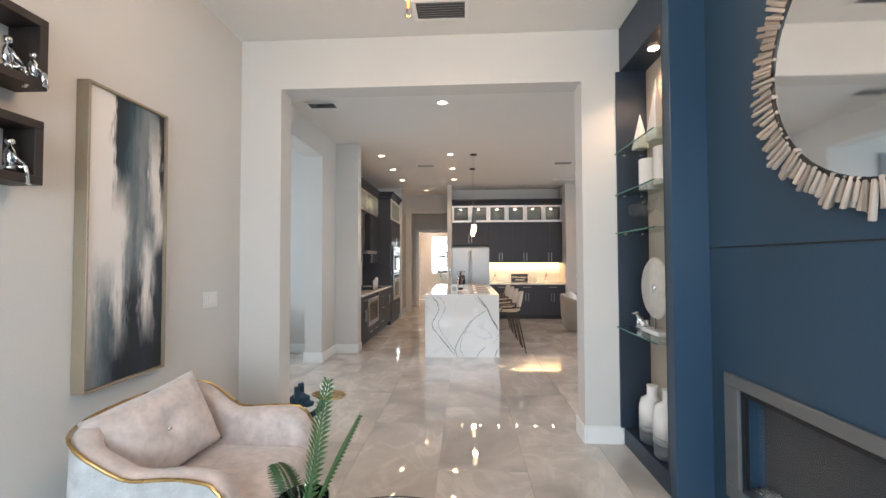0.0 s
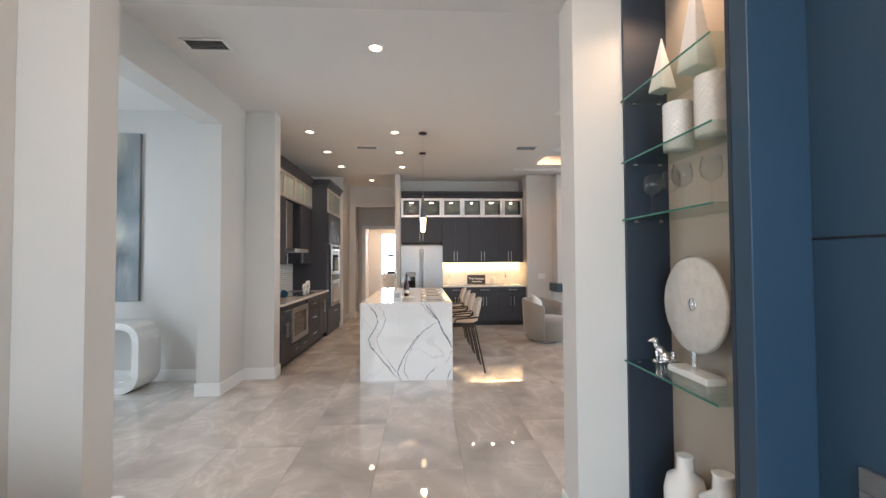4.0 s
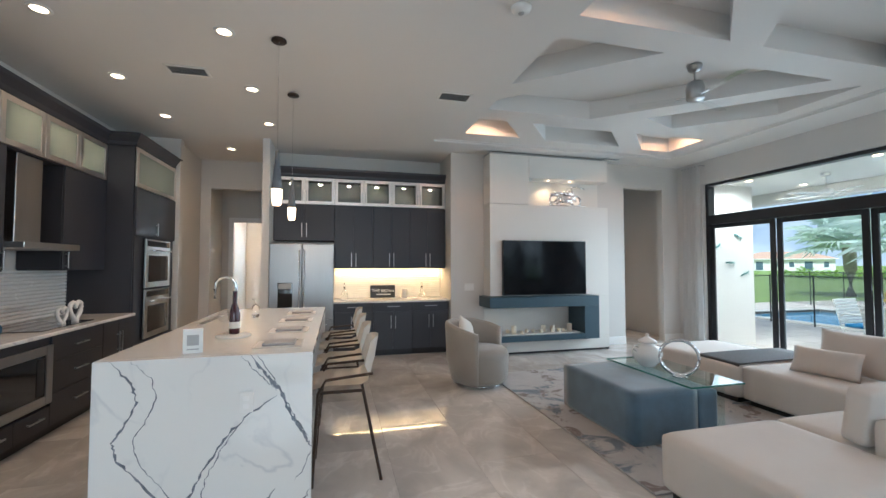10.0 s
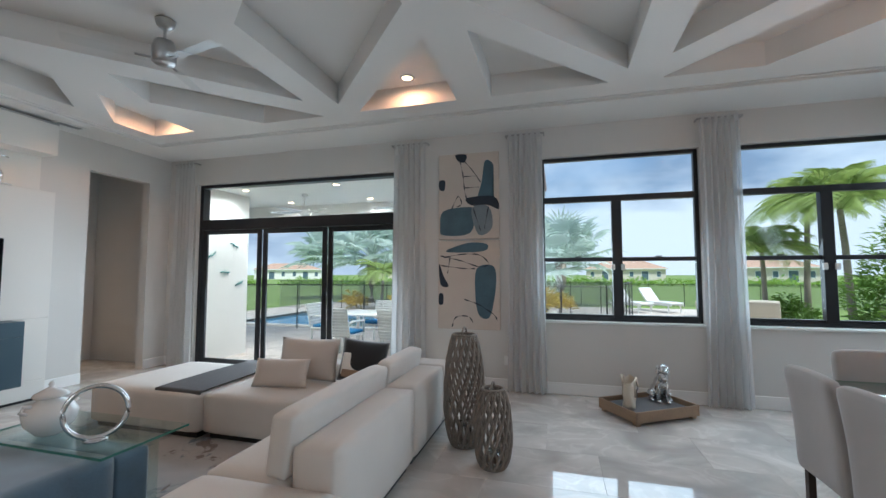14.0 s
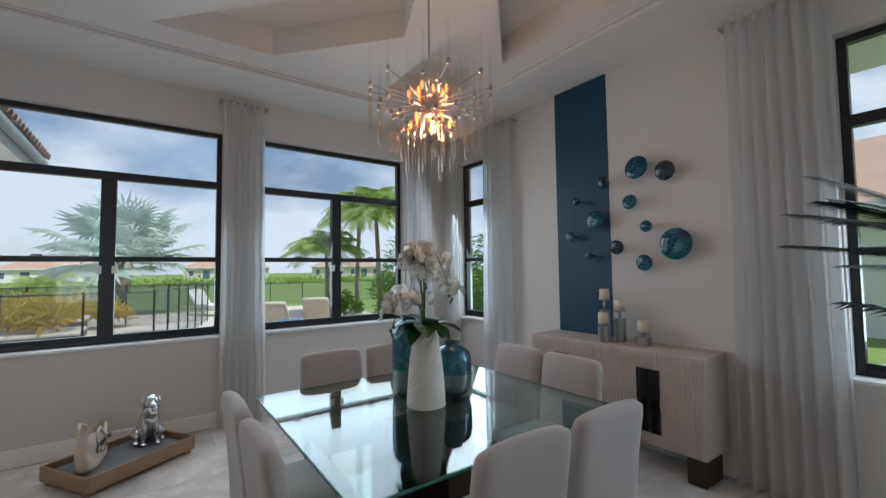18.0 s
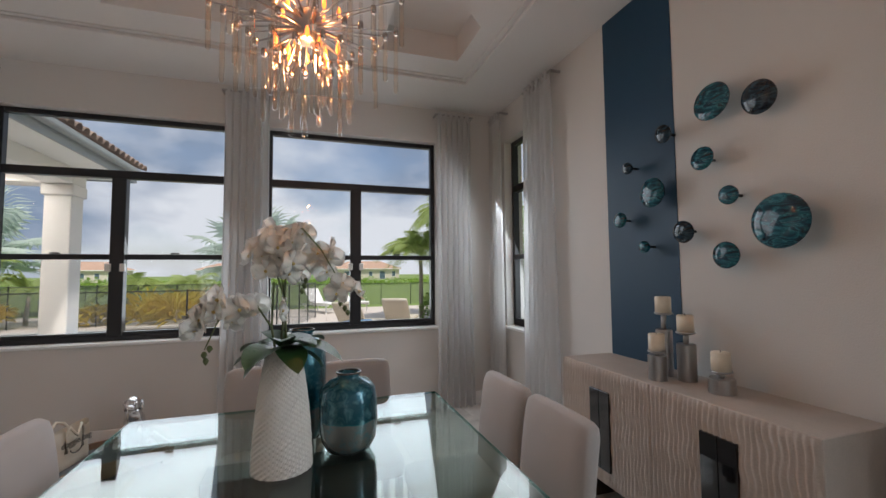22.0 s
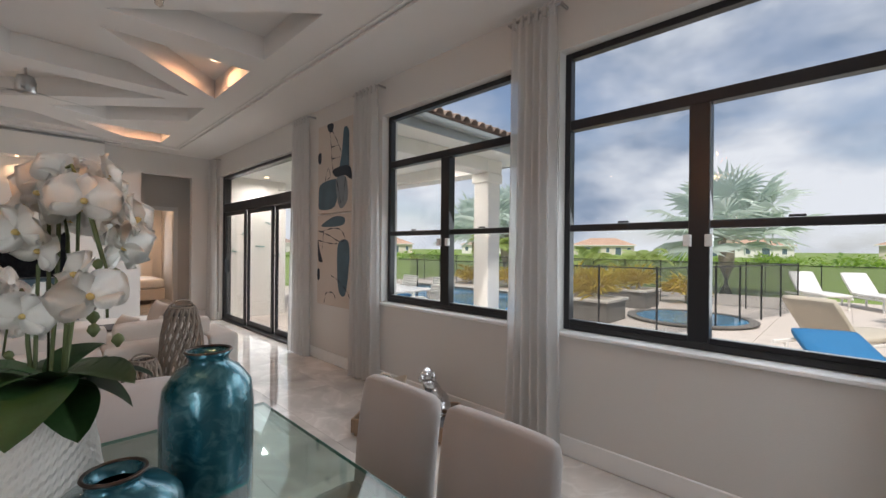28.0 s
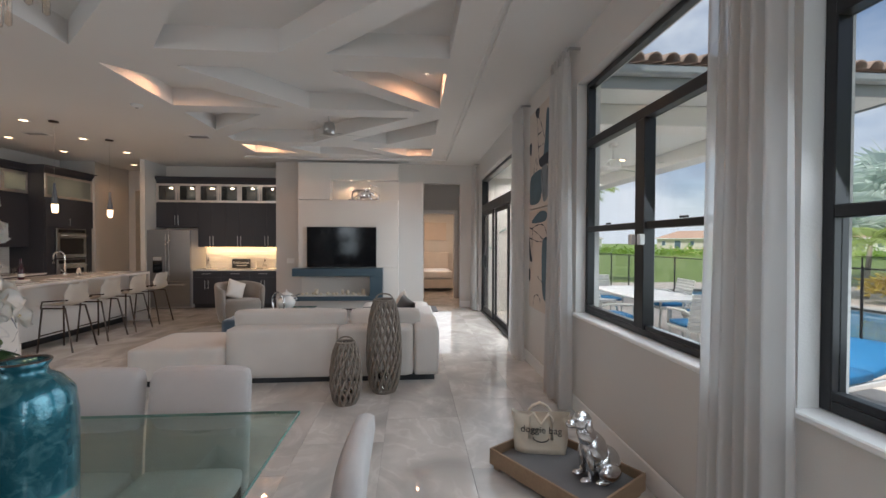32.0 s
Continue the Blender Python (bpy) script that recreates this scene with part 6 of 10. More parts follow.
gj = thing("ginger_jar", "white lidded ceramic ginger jar", "jar", (4.31, 7.70, 0.453))
part("body", lathe([(0.055, 0), (0.07, 0.01), (0.12, 0.07), (0.135, 0.13), (0.10, 0.19), (0.05, 0.215), (0.055, 0.225)], 28), M_WHITE, gj, smooth=True)
part("lid", lathe([(0.085, 0.226), (0.09, 0.235), (0.075, 0.25), (0.03, 0.275), (0.012, 0.285), (0.018, 0.30), (0.008, 0.315)], 24), M_WHITE, gj, smooth=True)
for s in (-1, 1):
    part("handle", tube([(s * 0.12, 0, 0.15), (s * 0.155, 0, 0.17), (s * 0.14, 0, 0.20), (s * 0.10, 0, 0.19)], 0.011, 8), M_WHITE, gj, smooth=True)
rs = thing("ring_sculpture", "polished silver open ring sculpture", "sculpture", (4.31, 7.32, 0.453), -60)
part("ring", tube([(0.155 * math.cos(a * math.pi / 18) * 0.92, 0.155 * math.cos(a * math.pi / 18) * 0.3, 0.165 + 0.15 * math.sin(a * math.pi / 18)) for a in range(36)], 0.014, 10, closed=True), M_CHROME, rs, smooth=True)
part("foot", lathe([(0.06, 0), (0.055, 0.012), (0.02, 0.016)], 24), M_CHROME, rs, smooth=True)

# sectional sofa
def sofa_block(name, label, lo, hi, parts, group="cream sectional sofa"):
    s = thing(name, label, "sofa", ((lo[0] + hi[0]) / 2, (lo[1] + hi[1]) / 2, 0.0), group=group)
    c = Vector(((lo[0] + hi[0]) / 2, (lo[1] + hi[1]) / 2, 0))
    part("plinth", boxes(((lo[0] + 0.05 - c.x, lo[1] + 0.05 - c.y, 0.0), (hi[0] - 0.05 - c.x, hi[1] - 0.05 - c.y, 0.06))), M_BLACK, s, "recessed dark plinth")
    for pname, a, b, bev, puff, rx in parts:
        mid = Vector([(u + v) / 2 for u, v in zip(a, b)])
        half = Vector([abs(v - u) / 2 for u, v in zip(a, b)])
        bm = soft_box(-half, half, bev, 4, puff, 9)
        bmesh.ops.transform(bm, matrix=Matrix.Translation(mid - c) @ pose(0, 0, 0, *rx), verts=bm.verts)
        part(pname, bm, M_SOFA, s, smooth=True)
    return s


sofa_block("sofa_chaise", "backless cream linen sofa seat module", (3.35, 5.66), (4.28, 6.50), [("seat", (3.35, 5.66, 0.06), (4.278, 6.50, 0.40), 0.04, 0.008, (0, 0, 0))])
sofa_block("sofa_module", "cream linen sofa module with a low back and loose cushion", (4.28, 5.72), (5.42, 6.50), [
    ("seat", (4.282, 5.98, 0.06), (5.418, 6.50, 0.40), 0.035, 0.006, (0, 0, 0)), ("back", (4.282, 5.72, 0.06), (5.418, 5.978, 0.58), 0.035, 0.004, (0, 0, 0)),
    ("back_cushion", (4.27, 5.97, 0.40), (5.47, 6.11, 0.73), 0.035, 0.008, (8, 0, 0))])
sofa_block("sofa_module", "cream linen corner sofa module with a low back", (5.42, 5.72), (6.50, 6.50), [
    ("seat", (5.422, 5.98, 0.06), (6.22, 6.50, 0.40), 0.035, 0.006, (0, 0, 0)), ("back", (5.422, 5.72, 0.06), (6.22, 5.978, 0.58), 0.035, 0.004, (0, 0, 0)),
    ("arm", (6.222, 5.72, 0.06), (6.50, 6.50, 0.58), 0.035, 0.004, (0, 0, 0)), ("back_cushion", (5.52, 5.97, 0.40), (6.30, 6.11, 0.73), 0.035, 0.008, (8, 0, 0))])
sofa_block("sofa_module", "cream linen sofa module with scatter pillows", (5.40, 6.50), (6.50, 7.66), [("seat", (5.40, 6.502, 0.06), (6.22, 7.66, 0.40), 0.035, 0.006, (0, 0, 0)), ("back", (6.222, 6.502, 0.06), (6.50, 7.66, 0.52), 0.035, 0.004, (0, 0, 0))])
sofa_block("sofa_chaise", "cream linen chaise module by the sliding door", (5.36, 7.66), (6.48, 8.92), [("seat", (5.36, 7.662, 0.06), (6.48, 8.92, 0.40), 0.04, 0.008, (0, 0, 0))])
tb = thing("bed_throw", "charcoal quilted throw draped over the chaise", "blanket", (6.055, 7.93, 0.40))
bm = bmesh.new()
pathp = [(-0.668, -0.33), (-0.668, -0.02), (-0.655, 0.012), (-0.5, 0.018), (0.0, 0.022), (0.55, 0.018)]
rows = []
for k in range(13):
    y = -0.25 + 0.50 * k / 12
    rows.append([bm.verts.new((x, y, z + 0.003 * math.sin(6 * k))) for x, z in pathp])
for a, b in zip(rows, rows[1:]):
    for k in range(len(pathp) - 1):
        bm.faces.new((a[k], a[k + 1], b[k + 1], b[k]))
bmesh.ops.subdivide_edges(bm, edges=bm.edges[:], cuts=2, use_grid_fill=True)
bmesh.ops.recalc_face_normals(bm, faces=bm.faces)
bmesh.ops.solidify(bm, geom=bm.faces[:], thickness=0.012)
part("quilt", bm, surf("charcoal_quilt", (0.085, 0.078, 0.078), 0.85, var=0.15, scale=40, bump=1.0, bscale=55), tb, smooth=True)


def pillow(label, at, rot, w, h, d, mat, name="throw_pillow"):
    p = thing(name, label, "pillow", at, rot[2])
    part("cushion", moved(pillow_mesh(w, h, d * 1.25), pose(0, 0, 0, rot[0], rot[1], 0)), mat, p, smooth=True)
    return p


pillow("large beige linen scatter pillow leaning on the sofa back", (6.05, 7.05, 0.60), (-14, 0, -90), 0.66, 0.40, 0.13, M_SOFADK)
pillow("long beige linen bolster pillow on the sofa", (5.76, 7.14, 0.525), (-24, 0, -80), 0.52, 0.26, 0.11, M_SOFADK)
pp = pillow("black and white colour-block velvet pillow", (6.10, 6.48, 0.60), (-20, 8, -70), 0.44, 0.40, 0.14, surf("black_velvet", (0.012, 0.012, 0.014), 0.8, var=0.3, sheen=0.4))
part("white_block", moved(soft_box((-0.19, -0.076, -0.15), (0.02, -0.060, 0.05), 0.007, 2, 0.0), pose(0, 0, 0, -20, 8, 0)), M_CERAMIC, pp, smooth=True)
part("tan_block", moved(soft_box((-0.18, -0.078, -0.17), (0.0, -0.062, -0.10), 0.007, 2, 0.0), pose(0, 0, 0, -20, 8, 0)), M_OAK, pp, smooth=True)


# rattan lanterns
def lantern(label, at, h, r, n):
    l = thing("rattan_lantern", label, "lantern", at, group="rattan floor lanterns")
    prof = [(0.62, 0.0), (0.86, 0.10), (1.0, 0.30), (0.98, 0.55), (0.86, 0.78), (0.62, 0.94), (0.55, 0.97)]

    def rad(v):
        for (r0, a), (r1, b) in zip(prof, prof[1:]):
            if v <= b:
                return r * (r0 + (r1 - r0) * (v - a) / (b - a))
        return r * prof[-1][0]

    for z in (0.012, 0.96):
        part("rim_ring", tube([(rad(z) * math.cos(a * math.pi / 12), rad(z) * math.sin(a * math.pi / 12), z * h) for a in range(24)], 0.012, 6, closed=True), M_WICKER, l, smooth=True)
    for k in range(n):
        for s in (-1, 1):
            pts = []
            for j in range(15):
                v = 0.01 + 0.95 * j / 14
                a = 2 * math.pi * k / n + s * v * 1.9 * (h / r / 5.5)
                q = rad(v) + (0.004 if s > 0 else -0.004)
                pts.append((q * math.cos(a), q * math.sin(a), v * h))
            part("woven_strand", tube(pts, 0.0105, 5), M_WICKER, l)
    part("liner", lathe([(0.05, 0.012), (0.055, 0.02), (0.055, 0.2 * h), (0.05, 0.2 * h)], 16), M_CLEAR, l, "clear glass candle cup", True)
    part("handle", tube([(r * 0.5 * math.cos(a * math.pi / 8), 0, h * 0.97 + r * 0.32 * math.sin(a * math.pi / 8)) for a in range(9)], 0.008, 6), M_WICKER, l, smooth=True)


lantern("tall grey rattan floor lantern with a diamond weave", (5.93, 5.46, 0), 0.95, 0.165, 16)
lantern("short grey rattan floor lantern with a diamond weave", (5.60, 5.17, 0), 0.59, 0.135, 15)


# paired abstract paintings
M_CANVAS = surf("raw_canvas", (0.60, 0.53, 0.47), 0.85, var=0.07, scale=3, bump=0.3, bscale=300)
M_INK = surf("ink_navy", (0.018, 0.028, 0.045), 0.7, var=0.3, scale=8)
M_TEALP = surf("dusty_teal_paint", (0.07, 0.13, 0.17), 0.7, var=0.3, scale=5, bump=0.3, bscale=60)
M_GREYP = surf("blue_grey_paint", (0.20, 0.24, 0.27), 0.7, var=0.25, scale=5, bump=0.3, bscale=60)


def blob(pts, y, bm=None):
    bm = bm or bmesh.new()
    n = len(pts)
    dense = []
    for k in range(n):
        p0, p1, p2, p3 = (Vector(pts[(k + j - 1) % n]) for j in range(4))
        for u in (0, 0.25, 0.5, 0.75):
            dense.append(0.5 * ((2 * p1) + (p2 - p0) * u + (2 * p0 - 5 * p1 + 4 * p2 - p3) * u * u + (3 * p1 - p0 - 3 * p2 + p3) * u ** 3))
    bm.faces.new([bm.verts.new((p[0], y, p[1])) for p in dense])
    bmesh.ops.triangulate(bm, faces=bm.faces[:])
    bmesh.ops.recalc_face_normals(bm, faces=bm.faces)
    return bm


def stroke(parent, pts, w, y, mat):
    bm = bmesh.new()
    prev = None
    n = len(pts)
    dense = []
    for k in range(n - 1):
        p0, p1, p2, p3 = (Vector(pts[max(0, min(n - 1, k + j - 1))]) for j in range(4))
        for u in (0, 0.2, 0.4, 0.6, 0.8):
            dense.append(0.5 * ((2 * p1) + (p2 - p0) * u + (2 * p0 - 5 * p1 + 4 * p2 - p3) * u * u + (3 * p1 - p0 - 3 * p2 + p3) * u ** 3))
    for k, p in enumerate(dense):
        d = (dense[min(k + 1, len(dense) - 1)] - dense[max(k - 1, 0)])
        d = d.normalized() if d.length else Vector((1, 0))
        s = Vector((-d[1], d[0])) * w * (0.6 + 0.5 * math.sin(k * 1.7))
        row = [bm.verts.new((p[0] + s[0], y, p[1] + s[1])), bm.verts.new((p[0] - s[0], y, p[1] - s[1]))]
        if prev:
            bm.faces.new((prev[0], row[0], row[1], prev[1]))
        prev = row
    part("brush_stroke", bm, mat, parent)


def painting(label, at, rz, w, h, depth=0.045, frame=None, ground=None):
    p = thing("painting", label, "painting", at, rz)
    part("canvas", boxes(((-w / 2, -depth, -h / 2), (w / 2, 0, h / 2)), bevel=0.004), ground or M_CANVAS, p)
    return p


YF = -0.0475
a1 = painting("abstract painting in navy, teal and cream on canvas", (WX, 5.775, 2.435), -90, 0.72, 1.06)
part("paint_patch", blob([(0.20, 0.42), (0.30, 0.36), (0.28, 0.10), (0.32, -0.14), (0.20, -0.10), (0.10, -0.08), (0.16, 0.16)], YF), M_TEALP, a1)
part("paint_patch", blob([(-0.34, -0.38), (-0.30, -0.18), (0.0, -0.14), (0.08, -0.20), (0.02, -0.46), (-0.30, -0.48)], YF), M_TEALP, a1)
part("paint_patch", blob([(0.04, -0.16), (0.24, -0.14), (0.28, -0.40), (0.12, -0.48)], YF - 0.001), M_GREYP, a1)
part("paint_patch", blob([(-0.15, 0.52), (-0.02, 0.51), (-0.04, 0.42), (-0.12, 0.44)], YF - 0.001), M_INK, a1)
part("paint_patch", blob([(-0.35, 0.20), (-0.28, 0.20), (-0.29, 0.08), (-0.35, 0.10)], YF), M_INK, a1)
part("paint_patch", blob([(-0.02, -0.03), (0.30, -0.02), (0.36, -0.18), (0.22, -0.12), (0.04, -0.12)], YF - 0.002), M_INK, a1)
for pts in ([(-0.10, 0.46), (-0.06, 0.25), (-0.04, 0.05), (0.0, -0.08)], [(-0.05, 0.44), (0.06, 0.30), (0.16, 0.14)], [(-0.06, 0.24), (0.14, 0.24)], [(-0.05, 0.10), (0.16, 0.10)], [(0.06, -0.16), (0.16, -0.48)], [(0.24, -0.14), (0.18, -0.46)], [(-0.20, -0.16), (-0.12, 0.0), (-0.08, -0.10), (-0.16, -0.14)]):
    stroke(a1, pts, 0.007, YF - 0.002, M_INK)
a2 = painting("abstract painting in slate blue and cream on canvas", (WX, 5.775, 1.292), -90, 0.74, 1.09)
part("paint_patch", blob([(0.10, 0.20), (0.28, 0.24), (0.33, 0.10), (0.30, -0.20), (0.24, -0.40), (0.12, -0.36), (0.08, -0.10)], YF), M_TEALP, a2)
part("paint_patch", blob([(-0.28, 0.42), (0.0, 0.52), (0.22, 0.50), (0.20, 0.42), (-0.05, 0.40)], YF), M_TEALP, a2)
part("paint_patch", blob([(-0.36, 0.26), (-0.30, 0.10), (-0.24, -0.02), (-0.34, 0.0)], YF), M_INK, a2)
part("paint_patch", blob([(-0.36, -0.12), (-0.31, -0.12), (-0.31, -0.24), (-0.36, -0.24)], YF), M_INK, a2)
for pts in ([(-0.34, 0.36), (-0.1, 0.30), (0.14, 0.22), (0.26, 0.26)], [(-0.34, 0.24), (-0.05, 0.20), (0.10, 0.20)], [(-0.30, 0.34), (-0.05, 0.38), (0.15, 0.36), (0.26, 0.24)], [(-0.05, -0.18), (0.12, -0.24), (0.30, -0.36), (0.34, -0.44)], [(-0.20, -0.52), (-0.15, -0.40), (0.0, -0.39), (0.06, -0.48)], [(-0.22, 0.36), (-0.26, 0.10)]):
    stroke(a2, pts, 0.008, YF - 0.001, M_INK)
a1.scale, a2.scale = (1.1, 1, 1.05), (1.08, 1, 1.03)

# ceiling fan with clear blades
M_BLADE = pane_glass("clear_acrylic", (0.975, 0.98, 0.98), 0.3)
fan = thing("ceiling_fan", "brushed nickel ceiling fan with clear blades", "fan", (4.95, 7.70, H + DEEP - 0.001))
part("canopy", lathe([(0.035, -0.07), (0.06, -0.05), (0.072, -0.015), (0.072, 0)], 24), M_STEEL, fan, smooth=True)
part("downrod", tube([(0, 0, -0.07), (0, 0, -0.17)], 0.011), M_STEEL, fan)
part("motor", lathe([(0.07, -0.36), (0.085, -0.35), (0.088, -0.24), (0.07, -0.18), (0.03, -0.165)], 28), M_STEEL, fan, smooth=True)
for k in range(3):
    a = 20 + 120 * k
    bm = boxes(((0.12, -0.055, -0.002), (0.62, 0.055, 0.002)), bevel=0.001)
    b = part("blade", moved(bm, pose(0, 0, -0.335, 0, 0, a) @ pose(0, 0, 0, 10, 0, 0)), M_BLADE, fan, "clear acrylic blade")
    part("blade_arm", moved(boxes(((0.07, -0.012, -0.004), (0.19, 0.012, 0.004))), pose(0, 0, -0.33, 0, 0, a)), M_STEEL, b)
for cx, cy in COFCAN[:4]:
    spot_lamp("coffer_spot", (cx, cy, H + DEEP - 0.02), 18, (1.0, 0.46, 0.22), 168, 0.4)

# bedroom seen through the hall
bed = thing("bed", "upholstered bed with white linen seen through the hall", "bed", (6.98, 14.3, 0))
part("base", boxes(((-0.5, -0.7, 0.1), (0.45, 0.88, 0.38)), bevel=0.03, seg=2), M_SOFA, bed)
part("mattress", soft_box((-0.5, -0.7, 0.381), (0.45, 0.85, 0.62), 0.06, 3, 0.02), M_WHITE, bed, smooth=True)
part("headboard", boxes(((-0.5, 0.80, 0.381), (0.45, 0.88, 1.15)), bevel=0.02, seg=2), M_SOFA, bed)
bp = thing("painting", "pale abstract painting above the bed", "painting", (7.0, 15.2, 1.85))
part("canvas", boxes(((-0.4, -0.03, -0.3), (0.35, 0, 0.3)), bevel=0.003), M_CANVAS, bp)


# ---- dining area ----
TZ = 0.75
dt = thing("dining_table", "square glass-topped dining table on a dark pedestal", "table", (5.06, 2.42, 0))
part("glass_top", boxes(((-0.74, -0.75, TZ - 0.014), (0.66, 0.75, TZ)), bevel=0.003), M_TABLEGLASS, dt, "thick clear glass top")
for lo, hi in (((-0.742, -0.752), (0.662, -0.7501)), ((-0.742, 0.7501), (0.662, 0.752)), ((-0.742, -0.7501), (-0.7401, 0.7501)), ((0.6601, -0.7501), (0.662, 0.7501))):
    part("glass_edge", boxes(((*lo, TZ - 0.013), (*hi, TZ - 0.001))), M_GLASSEDGE, dt)
part("pedestal", boxes(((-0.30, -0.07, 0.05), (0.30, 0.07, TZ - 0.016)), ((-0.07, -0.30, 0.05), (0.07, -0.0701, TZ - 0.016)), ((-0.07, 0.0701, 0.05), (0.07, 0.30, TZ - 0.016)), bevel=0.004), M_BRONZE, dt)
part("foot_plate", boxes(((-0.38, -0.38, 0), (0.38, 0.38, 0.049)), bevel=0.006), M_BRONZE, dt)


def dining_chair():
    c = thing("dining_chair", "grey upholstered dining chair with a slightly curved back", "chair", (0, 0, 0), group="chairs round the dining table")
    part("seat", soft_box((-0.22, -0.24, 0.36), (0.22, 0.20, 0.46), 0.04, 3, 0.012, 7), M_CHAIR, c, smooth=True)
    bm = soft_box((-0.225, 0.17, 0.30), (0.225, 0.25, 0.895), 0.037, 4, 0.006, 10)
    for v in bm.verts:
        u = (v.co.z - 0.30) / 0.595
        v.co.y += 0.055 * u * u - 0.05 * (1 - (v.co.x / 0.225) ** 2) * 0.25
        v.co.z -= 0.012 * (v.co.x / 0.225) ** 4 * u
    part("backrest", bm, M_CHAIR, c, smooth=True)
    for x, y in ((-0.19, -0.20), (0.19, -0.20), (-0.19, 0.19), (0.19, 0.19)):
        part("leg", prism([(x - 0.018, y - 0.018), (x + 0.018, y - 0.018), (x + 0.018, y + 0.018), (x - 0.018, y + 0.018)], 0.0, 0.365), M_BRONZE, c, "dark wooden leg")
    return c


dc0 = dining_chair()
dc0.matrix_world = pose(5.79, 2.60, 0, 0, 0, -90)
for x, y, rz in ((5.79, 2.10, -90), (5.22, 3.10, 0), (4.74, 3.10, 0), (4.385, 2.62, 90), (4.385, 2.12, 90), (5.33, 1.66, 180), (4.86, 1.66, 180)):
    copy_thing(dc0, pose(x, y, 0, 0, 0, rz))

# vases
def glaze(name, low, high, z0, z1):
    m = bpy.data.materials.new(name)
    m.use_nodes = True
    n, l = m.node_tree.nodes, m.node_tree.links
    b = n["Principled BSDF"]
    co, sp, no, ad, rp, bp, n2 = n.new("ShaderNodeTexCoord"), n.new("ShaderNodeSeparateXYZ"), n.new("ShaderNodeTexNoise"), n.new("ShaderNodeMath"), n.new("ShaderNodeValToRGB"), n.new("ShaderNodeBump"), n.new("ShaderNodeTexNoise")
    l.new(co.outputs["Object"], sp.inputs[0])
    l.new(co.outputs["Object"], no.inputs["Vector"])
    l.new(co.outputs["Object"], n2.inputs["Vector"])
    no.inputs["Scale"].default_value, no.inputs["Detail"].default_value = 16, 6
    n2.inputs["Scale"].default_value, n2.inputs["Detail"].default_value = 70, 3
    ad.operation, ad.inputs[1].default_value = "MULTIPLY_ADD", (z1 - z0) * 0.35
    l.new(no.outputs["Fac"], ad.inputs[0])
    l.new(sp.outputs["Z"], ad.inputs[2])
    mr = n.new("ShaderNodeMapRange")
    mr.inputs["From Min"].default_value, mr.inputs["From Max"].default_value = z0 + (z1 - z0) * 0.17, z1
    l.new(ad.outputs[0], mr.inputs["Value"])
    l.new(mr.outputs["Result"], rp.inputs["Fac"])
    e = rp.color_ramp.elements
    e[0].position, e[0].color = 0.42, (*low, 1)
    e[1].position, e[1].color = 0.58, (*high, 1)
    e2 = e.new(0.5)
    e2.color = (high[0] * 2.2, high[1] * 2.0, high[2] * 1.6, 1)
    n3, mr3, mx3 = n.new("ShaderNodeTexNoise"), n.new("ShaderNodeMapRange"), n.new("ShaderNodeMix")
    n3.inputs["Scale"].default_value, n3.inputs["Detail"].default_value, n3.inputs["Distortion"].default_value = 22, 8, 1.2
    l.new(co.outputs["Object"], n3.inputs["Vector"])
    mr3.inputs["From Min"].default_value, mr3.inputs["From Max"].default_value, mr3.inputs["To Max"].default_value = 0.48, 0.66, 0.75
    l.new(n3.outputs["Fac"], mr3.inputs["Value"])
    mx3.data_type = "RGBA"
    mx3.inputs["B"].default_value = (0.10, 0.27, 0.31, 1)
    l.new(mr3.outputs["Result"], mx3.inputs["Factor"])
    l.new(rp.outputs["Color"], mx3.inputs["A"])
    l.new(mx3.outputs["Result"], b.inputs["Base Color"])
    b.inputs["Metallic"].default_value, b.inputs["Roughness"].default_value, b.inputs["Coat Weight"].default_value = 0.55, 0.24, 0.6
    bp.inputs["Strength"].default_value, bp.inputs["Distance"].default_value = 0.45, 0.004
    l.new(n2.outputs["Fac"], bp.inputs["Height"])
    l.new(bp.outputs["Normal"], b.inputs["Normal"])
    return m


tall = thing("teal_vase", "tall teal and silver glazed bottle vase", "vase", (5.28, 2.40, TZ + 0.001))
part("body", lathe([(0.085, 0), (0.098, 0.012), (0.105, 0.10), (0.107, 0.34), (0.10, 0.41), (0.072, 0.45), (0.048, 0.465), (0.046, 0.48), (0.056, 0.496), (0.050, 0.498), (0.038, 0.47)], 40, cap=False), glaze("tall_glaze", (0.24, 0.27, 0.27), (0.012, 0.115, 0.155), 0.10, 0.22), tall, smooth=True)
part("base", lathe([(0.085, 0), (0.085, 0.005)], 40), M_BRONZE, tall)
part("lip", tube([(0.052 * math.cos(a * math.pi / 16), 0.052 * math.sin(a * math.pi / 16), 0.497) for a in range(32)], 0.004, 6, closed=True), M_BRONZE, tall, "dark bronze rim", True)
short = thing("teal_vase", "squat teal and silver glazed jar vase", "vase", (5.08, 2.22, TZ + 0.001))
part("body", lathe([(0.07, 0), (0.09, 0.01), (0.112, 0.05), (0.118, 0.12), (0.118, 0.20), (0.108, 0.26), (0.08, 0.29), (0.046, 0.302), (0.045, 0.312), (0.052, 0.322), (0.046, 0.323), (0.036, 0.30)], 40, cap=False), glaze("short_glaze", (0.22, 0.24, 0.235), (0.010, 0.10, 0.14), 0.11, 0.17), short, smooth=True)
part("base", lathe([(0.07, 0), (0.07, 0.004)], 40), M_BRONZE, short)
